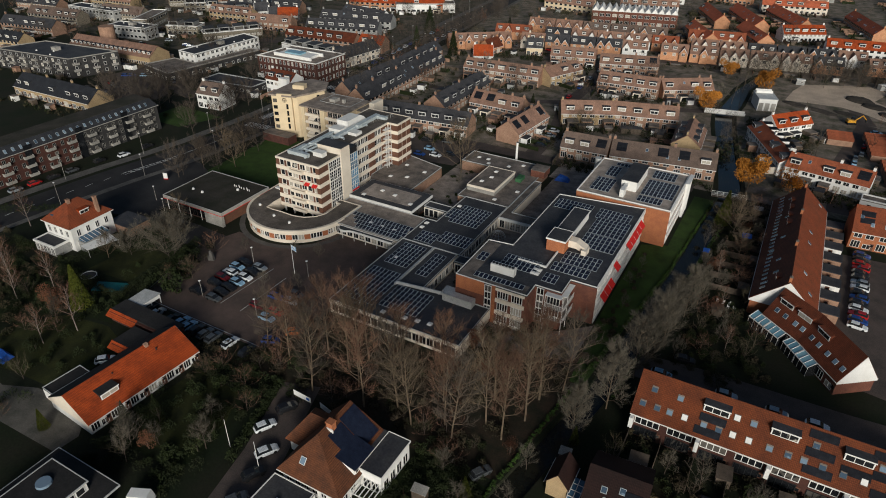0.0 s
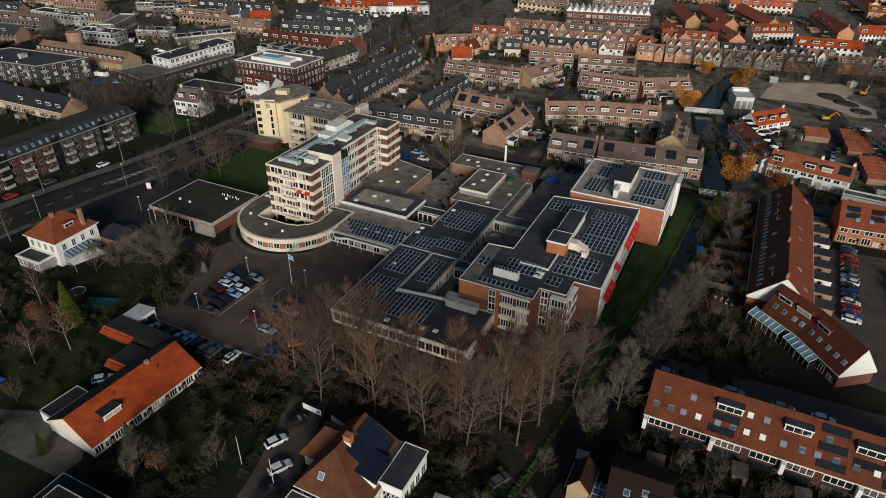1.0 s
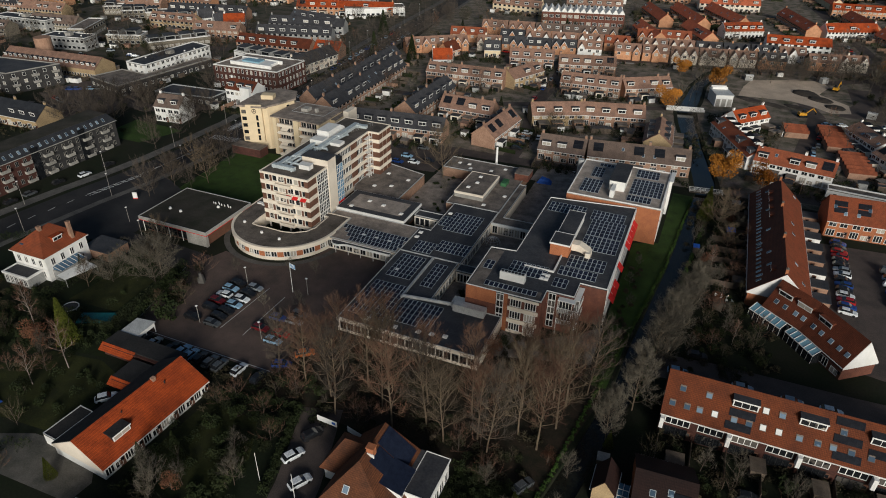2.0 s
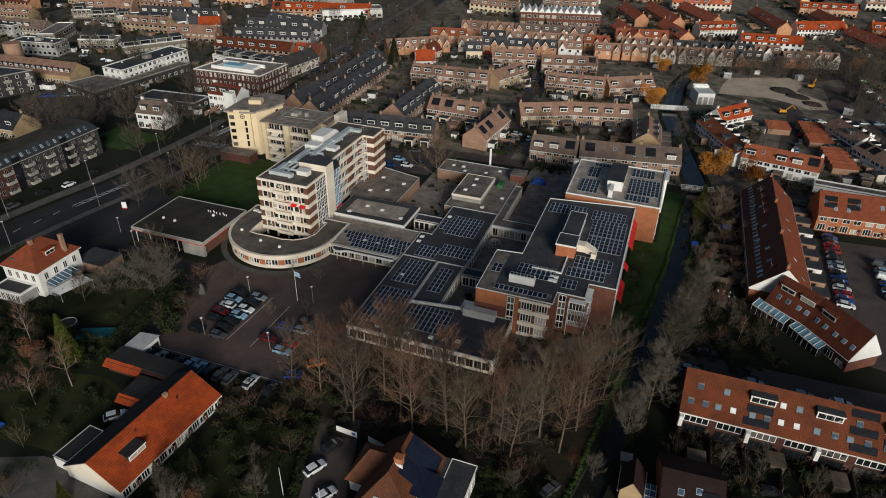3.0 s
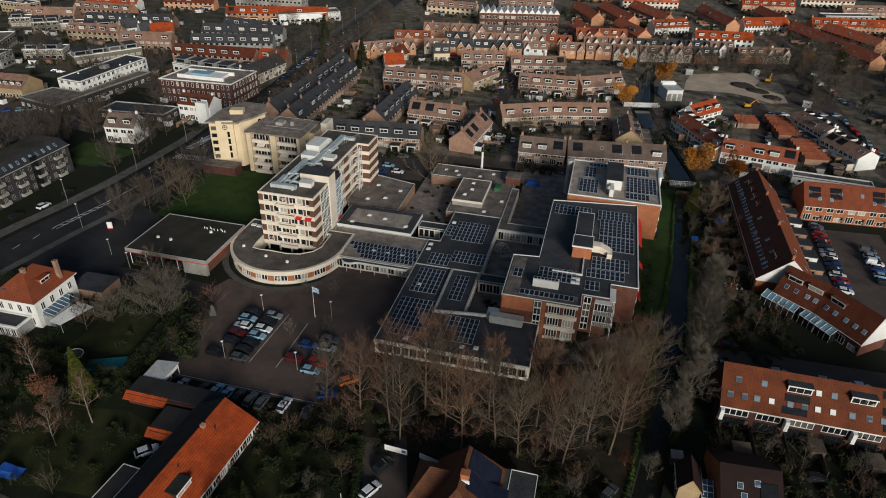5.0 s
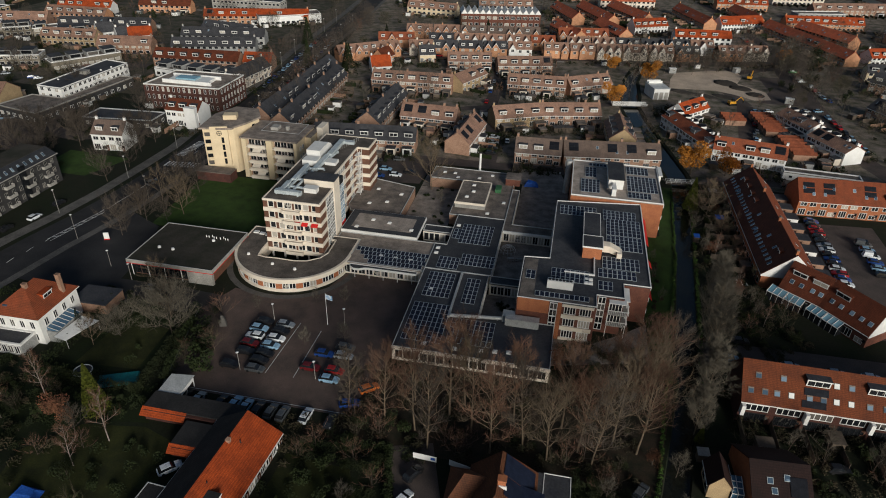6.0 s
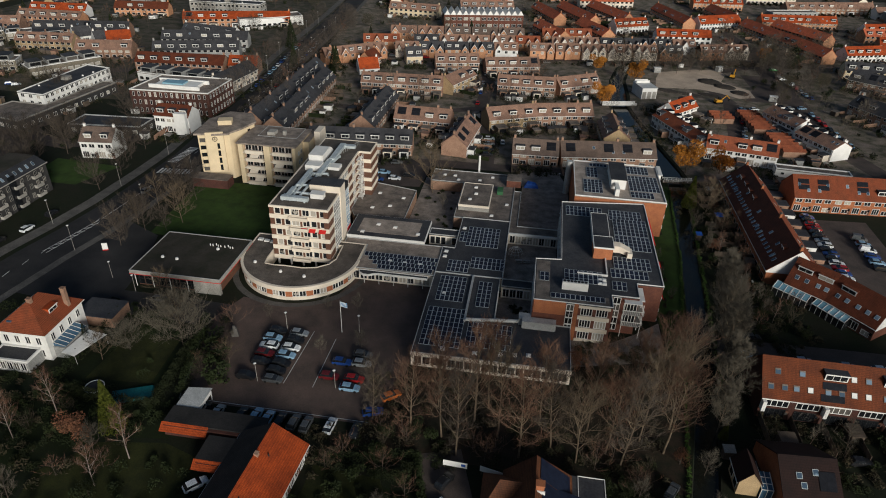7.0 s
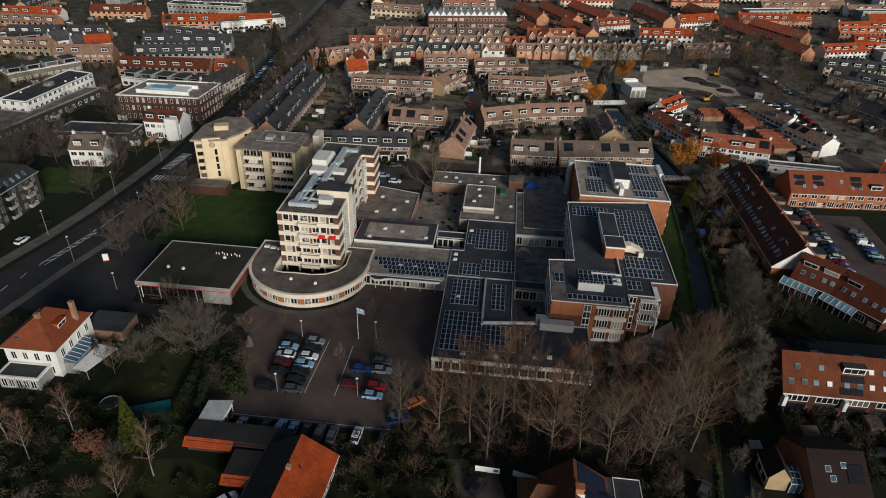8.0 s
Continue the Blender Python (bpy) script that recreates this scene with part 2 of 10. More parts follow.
# ---- building blocks ----
class Shape:
    """Collects faces in metres; build() turns them into one mesh."""

    def __init__(self):
        self.v, self.f, self.k = [], [], []

    def face(self, pts, k=0):
        n = len(self.v)
        self.v += [tuple(p) for p in pts]
        self.f.append(tuple(range(n, n + len(pts))))
        self.k.append(k)
        return self

    def hull(self, low, high, k=0):
        """Two rings of points, joined by sides and closed at both ends; rings run anticlockwise seen from the high end."""
        n, c = len(self.v), len(low)
        self.v += [tuple(p) for p in low] + [tuple(p) for p in high]
        for i in range(c):
            j = (i + 1) % c
            self.f.append((n + i, n + j, n + c + j, n + c + i))
        self.f += [tuple(range(n + c - 1, n - 1, -1)), tuple(range(n + c, n + 2 * c))]
        self.k += [k] * (c + 2)
        return self

    def box(self, x0, y0, z0, x1, y1, z1, k=0):
        ring = ((x0, y0), (x1, y0), (x1, y1), (x0, y1))
        return self.hull([(x, y, z0) for x, y in ring], [(x, y, z1) for x, y in ring], k)

    def prism(self, ring, z0, z1, k=0):
        return self.hull([(x, y, z0) for x, y in ring], [(x, y, z1) for x, y in ring], k)

    def along_x(self, ring, x0, x1, k=0):
        """A profile of (y, z) points, anticlockwise seen from +x, drawn out along x."""
        return self.hull([(x0, y, z) for y, z in ring], [(x1, y, z) for y, z in ring], k)

    def tube(self, a, b, r0, r1, n=6, k=0, caps=True):
        a, b = Vector(a), Vector(b)
        d = (b - a).normalized()
        u = d.cross(Vector((0.3, 1, 0.1)) if abs(d.z) > 0.8 else Vector((0, 0, 1))).normalized()
        w = d.cross(u)
        turn = [(math.cos(2 * math.pi * i / n), math.sin(2 * math.pi * i / n)) for i in range(n)]
        low = [a + r0 * (c * u + s * w) for c, s in turn]
        if r1 < 1e-4:
            m = len(self.v)
            self.v += [tuple(p) for p in low] + [tuple(b)]
            self.f += [(m + i, m + (i + 1) % n, m + n) for i in range(n)]
            self.k += [k] * n
            return self
        high = [b + r1 * (c * u + s * w) for c, s in turn]
        if caps:
            return self.hull(low, high, k)
        m = len(self.v)
        self.v += [tuple(p) for p in low + high]
        self.f += [(m + i, m + (i + 1) % n, m + n + (i + 1) % n, m + n + i) for i in range(n)]
        self.k += [k] * n
        return self

    def build(self, name, *mats):
        me = bpy.data.meshes.new(name)
        me.from_pydata(self.v, [], self.f)
        for m in mats:
            me.materials.append(m)
        me.polygons.foreach_set("material_index", self.k)
        me.update()
        return me


def part(name, shape, mats, parent, label="", at=None):
    """One mesh under a thing or a part. shape: a Shape, or a mesh that alike parts share."""
    mats = mats if isinstance(mats, tuple) else (mats,)
    ob = new(name, shape.build(name, *mats) if isinstance(shape, Shape) else shape)
    ob.parent = parent
    if at is not None:
        ob.matrix_basis = at
    return tagged(ob, label) if label else ob


def thing(name, label, category, x=0.0, y=0.0, z=0.0, turn=0.0, group="", kind=""):
    root = new(name)
    root.empty_display_size = 0.5
    root.matrix_basis = pose(x, y, z, 0, 0, turn)
    return tagged(root, label, category, group, kind)


def setting(name, shape, mats, label, category):
    mats = mats if isinstance(mats, tuple) else (mats,)
    return tagged(new(name, shape.build(name, *mats)), label, category, "", "structure")


MESHES = {}


def shared(key, make, *mats):
    if key not in MESHES:
        MESHES[key] = make().build(key.split("|")[0], *mats)
    return MESHES[key]


def window_mesh(w, h, cols=2, rows=1, glass=None, frame_mat=None, bar=0.09):
    glass, frame_mat = glass or GLASS, frame_mat or WHITE

    def make():
        s = Shape()

        def cuts(span, n, start):
            pane = (span - bar * (n + 1)) / n
            out = [start]
            for i in range(n):
                out += [start + bar * (i + 1) + pane * i, start + (bar + pane) * (i + 1)]
            return out + [start + span]

        xs, zs = cuts(w, cols, -w / 2), cuts(h, rows, 0.0)
        nx = len(xs)
        s.v = [(x, -0.06, z) for z in zs for x in xs]
        for j in range(len(zs) - 1):
            for i in range(nx - 1):
                q = [j * nx + i, j * nx + i + 1, (j + 1) * nx + i + 1, (j + 1) * nx + i]
                if i % 2 and j % 2:
                    n = len(s.v)
                    s.v += [(s.v[c][0], -0.01, s.v[c][2]) for c in q]
                    s.f += [(q[c], q[(c + 1) % 4], n + (c + 1) % 4, n + c) for c in range(4)] + [(n, n + 1, n + 2, n + 3)]
                    s.k += [0] * 4 + [1]
                else:
                    s.f.append(tuple(q))
                    s.k.append(0)
        n, top = len(s.v), (len(zs) - 1) * nx
        s.v += [(x, 0.05, z) for x, z in ((xs[0], zs[0]), (xs[-1], zs[0]), (xs[-1], zs[-1]), (xs[0], zs[-1]))]
        s.f += [(n, n + 1, *range(nx - 1, -1, -1)), (n + 2, n + 3, *range(top, top + nx)), (n + 1, n + 2, *range(top + nx - 1, nx - 2, -nx)), (n + 3, n, *range(0, top + 1, nx))]
        s.k += [0] * 4
        return s

    return shared(f"window|{w}|{h}|{cols}|{rows}|{glass.name}|{frame_mat.name}|{bar}", make, frame_mat, glass)


def on_wall(p0, p1, u, z, out=0.0):
    """The pose, on the wall that runs from p0 to p1 with its outside to the right, u metres along and z up."""
    d = Vector((p1[0] - p0[0], p1[1] - p0[1], 0)).normalized()
    p = Vector((p0[0], p0[1], z)) + d * u + Vector((d.y, -d.x, 0)) * out
    return pose(p.x, p.y, p.z, 0, 0, math.degrees(math.atan2(d.y, d.x)))


def windows(parent, p0, p1, z, count, mesh, margin=1.0, out=0.0, name="window", skip=()):
    run = math.dist(p0, p1) - 2 * margin
    for i in range(count):
        if i not in skip:
            part(name, mesh, (), parent, at=on_wall(p0, p1, margin + run * (i + 0.5) / count, z, out))


def window_strip(parent, p0, p1, z, count, w, h, margin=1.0):
    """The small windows of one storey of a far house front, joined."""
    d = Vector((p1[0] - p0[0], p1[1] - p0[1], 0)).normalized()
    o = Vector((d.y, -d.x, 0))
    s = Shape()
    run = math.dist(p0, p1) - 2 * margin
    for i in range(count):
        c = Vector((p0[0], p0[1], z)) + d * (margin + run * (i + 0.5) / count)
        for k, out, a, b in ((0, 0.05, 0.0, 0.0), (1, 0.07, 0.1, 0.1)):
            l, r = c - d * (w / 2 - a) + Vector((0, 0, b)), c + d * (w / 2 - a) + Vector((0, 0, b))
            up = Vector((0, 0, h - 2 * b))
            s.hull([l + o * out, r + o * out, r - o * 0.02, l - o * 0.02], [l + o * out + up, r + o * out + up, r - o * 0.02 + up, l - o * 0.02 + up], k)
    return tagged(part("window_strip", s, (WHITE, GLASS), parent), kind="stuff")


def rim(s, ring, z0, z1, t=0.3, k=0):
    """A parapet of thickness t just inside a closed ring of plan points."""
    n = len(ring)
    inner = []
    for i in range(n):
        a, b, c = Vector(ring[i - 1]), Vector(ring[i]), Vector(ring[(i + 1) % n])
        d0, d1 = (b - a).normalized(), (c - b).normalized()
        n0, n1 = Vector((-d0.y, d0.x)), Vector((-d1.y, d1.x))
        m = (n0 + n1) / max(0.3, 1 + n0.dot(n1))
        inner.append(b + m * t)
    for i in range(n):
        j = (i + 1) % n
        s.prism([ring[i], ring[j], inner[j], inner[i]], z0, z1, k)
    return s


def rect(x0, y0, x1, y1):
    return [(x0, y0), (x1, y0), (x1, y1), (x0, y1)]


def flat_roof(root, ring, z, roof_mat, edge_mat=None, edge=0.35, thick=0.3):
    part("roof", Shape().prism(ring, z - 0.25, z), roof_mat, root)
    part("parapet", rim(Shape(), ring, z + 0.003, z + edge, thick), edge_mat or WHITE, root)


# ---- ground, water, roads ----
CANAL = [(-3000, -60, -54), (20, -36, -30), (68, -26.9, -21.9), (100, -20.5, -15.8), (114, -19.6, -14.3), (152, -15.6, -10.6), (186, -13.4, -7.0), (204, -12.0, -5.6), (214, -13.6, -6.3), (242, -18.4, -12.0), (270, -24.0, -17.0), (285, -26.2, -19.0), (300, -25.0, -17.6), (325, -23.0, -17.4), (348, -18.2, -13.2), (366, -9.0, -8.6), (4000, -9.0, -8.8)]
g, wsh = Shape(), Shape()
for (y0, l0, r0), (y1, l1, r1) in zip(CANAL, CANAL[1:]):
    b = 0.5 if y1 < 360 else 0.05
    g.face([(-3000, y0, 0), (l0, y0, 0), (l1, y1, 0), (-3000, y1, 0)])
    g.face([(r0, y0, 0), (3000, y0, 0), (3000, y1, 0), (r1, y1, 0)])
    g.face([(l0, y0, 0), (l0 + b, y0, -0.9), (l1 + b, y1, -0.9), (l1, y1, 0)])
    g.face([(r0 - b, y0, -0.9), (r0, y0, 0), (r1, y1, 0), (r1 - b, y1, -0.9)])
    wsh.face([(l0 - 0.3, y0, -0.5), (r0 + 0.3, y0, -0.5), (r1 + 0.3, y1, -0.5), (l1 - 0.3, y1, -0.5)])
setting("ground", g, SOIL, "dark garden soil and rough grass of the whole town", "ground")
setting("water", wsh, WATER, "narrow canal with still dark water between grassy banks", "water")


def strip(s, line, width, z=0.02, k=0, thick=0.02):
    """A ribbon of ground along a line of plan points."""
    pts = [Vector(p) for p in line]
    sides = []
    for i, p in enumerate(pts):
        d = (pts[min(i + 1, len(pts) - 1)] - pts[max(i - 1, 0)]).normalized()
        sides.append((p + Vector((-d.y, d.x)) * width / 2, p - Vector((-d.y, d.x)) * width / 2))
    for (l0, r0), (l1, r1) in zip(sides, sides[1:]):
        s.face([(*r0, z), (*r1, z), (*l1, z), (*l0, z)], k)
    return s


MAIN = [(-200, 30), (-195, 70), (-191.5, 100), (-188.5, 119), (-185.5, 133), (-183, 150), (-181.5, 172), (-180.8, 190), (-182.6, 214), (-183.6, 244), (-185, 272), (-190, 302), (-193, 330), (-194, 358), (-199, 440), (-206, 520), (-215, 700)]
setting("road", strip(Shape(), MAIN, 13, 0.02), ASPHALT, "wide dark asphalt main road with worn white markings", "road")
setting("pavement", strip(strip(Shape(), [(x + 8.0, y) for x, y in MAIN], 2.4, 0.12), [(x - 10.4, y) for x, y in MAIN], 4.0, 0.12), SLABS, "grey concrete pavement along the main road", "pavement")
marks = Shape()
for i in range(60):
    y = 60 + i * 6.0
    x = np.interp(y, [p[1] for p in MAIN], [p[0] for p in MAIN])
    marks.box(x - 0.08, y, 0.024, x + 0.08, y + 2.6, 0.034)
for i in range(11):
    marks.box(-185.7 + i * 1.2, 173.9 + i * 0.1, 0.024, -184.95 + i * 1.2, 178.0 + i * 0.1, 0.034)
for i in range(12):
    marks.box(-186.6 + i * 0.12, 183.2 + i * 1.2, 0.024, -183.2 + i * 0.12, 183.9 + i * 1.2, 0.034)
for i in range(8):
    marks.box(-187.4 + i * 1.2, 228, 0.024, -186.8 + i * 1.2, 232, 0.034)
for a, b in (((-188.6, 121), (-184.4, 140)), ((-187.2, 120.4), (-183.6, 139)), ((-184.0, 141), (-182.6, 158))):
    strip(marks, [a, b], 0.18, 0.034)
for i in range(7):
    strip(marks, [(-188.2 + 0.55 * i, 122.4 + 2.4 * i), (-186.4 + 0.5 * i, 123.6 + 2.4 * i)], 0.3, 0.033)
setting("road_marking", marks, MARK, "worn white lane lines and zebra stripes", "marking")
side = Shape()
side.face([(x, y, 0.028) for x, y in ((-195, 104), (-160, 100), (-157, 109), (-158, 118), (-163, 135), (-175, 141), (-188, 152))])
strip(side, [(-160, 104), (-140, 104), (-124, 103)], 9, 0.032)
setting("road_side", side, ASPHALT, "dark asphalt junction beside the low hall", "road")
lot = Shape().face([(x, y, 0.036) for x, y in ((-125, 76), (-86, 76), (-82, 92), (-81.7, 124.4), (-102, 124.4), (-104.5, 117), (-110, 112), (-117, 110), (-127, 111.5), (-131, 101))])
setting("parking_lot", lot, CLINKER, "reddish-brown clinker-paved car park of the complex", "car park")
lines = Shape()
strip(lines, [(-105.6, 101.7), (-106.4, 84)], 0.14, 0.042)
strip(lines, [(-99.9, 100), (-100.1, 84)], 0.14, 0.042)
strip(lines, [(-124, 76.6), (-86.5, 76.6)], 0.14, 0.042)
setting("parking_line", lines, MARK, "thin worn white lines of the parking bays", "marking")
curb = Shape()
strip(curb, [(-131.2, 100.8), (-125.2, 76)], 0.25, 0.10)
setting("kerb", curb, CONCRETE, "grey concrete kerb of the car park", "kerb")
forecourt = Shape()
ring = [(-117.3 + r * math.cos(radians(a)), 127.5 + r * math.sin(radians(a))) for r, span in ((18.2, range(195, 356, 10)),) for a in span]
inner = [(-117.3 + 16.6 * math.cos(radians(a)), 127.5 + 16.6 * math.sin(radians(a))) for a in range(195, 356, 10)]
for i in range(len(ring) - 1):
    forecourt.face([(*ring[i], 0.05), (*ring[i + 1], 0.05), (*inner[i + 1], 0.05), (*inner[i], 0.05)])
setting("forecourt_path", forecourt, SLABS, "pale paved path that curves round the low rotunda", "path")
lawns = Shape()
lawns.face([(x, y, 0.012) for x, y in ((-166, 136), (-128, 132), (-128, 172), (-168, 172))])
lawns.face([(x, y, 0.012) for x, y in ((-24.5, 100), (-21.5, 100), (-20.2, 114), (-16.2, 152), (-14, 186), (-12.6, 200), (-18.5, 200), (-19, 165), (-25.6, 162), (-25.8, 122))])
lawns2 = Shape()
lawns2.face([(x, y, 0.012) for x, y in ((-152, 72), (-130, 74), (-132, 100), (-150, 99))])
beside = Shape().face([(x, y, 0.019) for x, y in ((-94.5, 47), (-80, 46), (-77, 56), (-81, 64), (-93.5, 65))])
beside.face([(x, y, 0.019) for x, y in ((-147, 78), (-133, 79), (-134, 93), (-146, 94))])
setting("garden_lawn", beside.face([(x, y, 0.012) for x, y in ((-139, 43), (-126, 45.5), (-113, 46.5), (-112.5, 62), (-122, 65), (-134, 63), (-141, 55))]), OLIVE, "dull olive winter lawns of the gardens", "grass")
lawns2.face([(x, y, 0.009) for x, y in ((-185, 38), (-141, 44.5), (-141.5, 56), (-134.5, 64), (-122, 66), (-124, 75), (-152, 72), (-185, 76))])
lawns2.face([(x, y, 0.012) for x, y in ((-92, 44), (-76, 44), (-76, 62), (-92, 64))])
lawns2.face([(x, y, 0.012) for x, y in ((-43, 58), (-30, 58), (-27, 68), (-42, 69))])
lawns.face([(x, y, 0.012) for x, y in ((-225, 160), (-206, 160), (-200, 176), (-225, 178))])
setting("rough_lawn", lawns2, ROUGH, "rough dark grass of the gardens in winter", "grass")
setting("lawn", lawns, GRASS, "short dark green grass between the buildings", "grass")
belt = Shape()
belt.face([(x, y, 0.010) for x, y in ((-92, 70), (-62, 70), (-45, 69), (-27.5, 70), (-21.5, 98), (-24.5, 108), (-46, 108), (-47, 94), (-80, 93.5), (-86, 80))])
setting("woodland_floor", belt, LITTER, "brown leaf litter under the row of bare trees", "ground")
drive = Shape()
drive.face([(x, y, 0.02) for x, y in ((-140, 36), (-116, 36), (-99, 36.5), (-98.5, 41), (-103, 46), (-117, 45), (-124, 42), (-140, 44))])
setting("gravel_drive", drive, GRAVEL, "dull wet gravel drive beside the long farmhouse", "drive")
lanes = Shape()
lanes.face([(x, y, 0.024) for x, y in ((-128, 178), (-96, 182), (-94, 206), (-128, 203))])
strip(lanes, [(-180, 199), (-120, 202), (-76, 203), (-20, 206)], 6, 0.022)
strip(lanes, [(-76, 203), (-77, 232), (-84, 262), (-84, 300), (-88, 340)], 6, 0.023)
strip(lanes, [(-150, 255), (-110, 254), (-84, 266), (-50, 276), (-30, 285)], 5, 0.021)
strip(lanes, [(22, 210), (22, 250), (30, 300)], 7, 0.024)
strip(lanes, [(30, 300), (20, 345), (70, 380), (60, 460), (45, 560)], 7, 0.023)
strip(lanes, [(-160, 340), (-90, 345), (20, 380), (60, 400)], 6, 0.022)
strip(lanes, [(-260, 195), (-230, 190), (-205, 205)], 8, 0.022)
strip(lanes, [(-330, 235), (-250, 205)], 7, 0.021)
strip(lanes, [(-300, 275), (-240, 285), (-190, 285)], 7, 0.021)
strip(lanes, [(66, 420), (61, 357), (62, 330), (60, 250), (75, 200)], 9, 0.021)
lanes.face([(x, y, 0.027) for x, y in ((-287, 203), (-289, 185), (-254, 167), (-240, 178), (-246, 199), (-272, 220))])
setting("garden_lane", strip(Shape(), [(-71.5, 72), (-66, 55), (-63, 40), (-60, 20)], 8, 0.025), STREET, "brown clinker lane between the gardens", "road")
setting("back_lane", strip(Shape(), [(-14, 112), (0, 113.5), (26, 114), (60, 116)], 8, 0.025), STREET, "brown clinker lane behind the orange-roofed row", "road")
setting("row_car_park", Shape().face([(x, y, 0.03) for x, y in ((21, 128), (45, 124), (46, 186), (21, 184))]), STREET, "brown clinker car park between the rows", "car park")
setting("lane", lanes, STREET, "brown clinker lanes and yards between the houses", "road")
yards = Shape()
yards.face([(x, y, 0.006) for x, y in ((60.01, 180), (320, 180), (320, 620), (60.01, 620))])
yards.face([(x, y, 0.006) for x, y in ((-200, 560.1), (60, 560.1), (200, 900), (-260, 900))])
yards.face([(x, y, 0.006) for x, y in ((-178, 200), (-66, 206), (-14, 206), (-15, 214), (-20, 242), (-25.6, 270), (-27.6, 285), (-26.4, 300), (-24.4, 325), (-19.6, 348), (-10, 370), (-9.6, 560), (-200, 560), (-195, 440), (-184, 375), (-178, 325))])
yards.face([(x, y, 0.006) for x, y in ((-4, 206), (60, 206), (60, 560), (-8.2, 560), (-8.2, 370), (-12, 348), (-16, 325), (-16.2, 300), (-17.6, 285), (-15.6, 270), (-10.6, 242), (-5, 214))])
setting("town_yards", yards, YARDS, "mottled paving and bare beds between the houses", "ground")
setting("west_gardens", Shape().face([(x, y, 0.006) for x, y in ((-420, 240), (-206, 240), (-196, 290), (-196, 375), (-206, 440), (-214, 520), (-420, 440))]), DULL, "dull beds, grass and paths between the western flats", "ground")
courts = Shape()
for x0, y0, x1, y1 in ((-64.2, 126.9, -50.4, 150.5), (-64.7, 109.8, -56.6, 123.4), (-94.9, 152, -81.2, 180.8), (-86.3, 139.3, -78.4, 145.9), (-86.3, 149.6, -81.2, 151.9), (-94.9, 181.2, -92.2, 190)):
    courts.box(x0, y0, 0.0, x1, y1, 0.05)
courts.face([(x, y, 0.045) for x, y in ((-61.9, 155.1), (-50.2, 155.1), (-49, 163.4), (-46.6, 163.6), (-46.6, 192), (-50, 203), (-64, 203), (-64, 190.2), (-62, 190.2))])
courts.face([(x, y, 0.04) for x, y in ((-47.3, 100), (-25.9, 106), (-25.9, 120), (-32, 114.5), (-38.7, 109.6), (-47.3, 109.6))])
setting("court_paving", courts, COURT, "grey paving of the inner courts and school yard", "paving")
setting("site_yard", Shape().face([(x, y, 0.0265) for x, y in ((38, 306), (57, 306), (57, 352), (46, 352), (46, 326))]), STREET, "muddy paved yard beside the building plot", "ground")
setting("building_plot", Shape().face([(x, y, 0.03) for x, y in ((-2, 318), (0, 334), (3.5, 347), (20, 355), (35.5, 360), (38, 350), (33, 336), (44, 324), (44, 312), (36, 309), (28, 316), (20, 320), (8, 319))]), SAND, "bare sandy building plot beside the road", "sand")


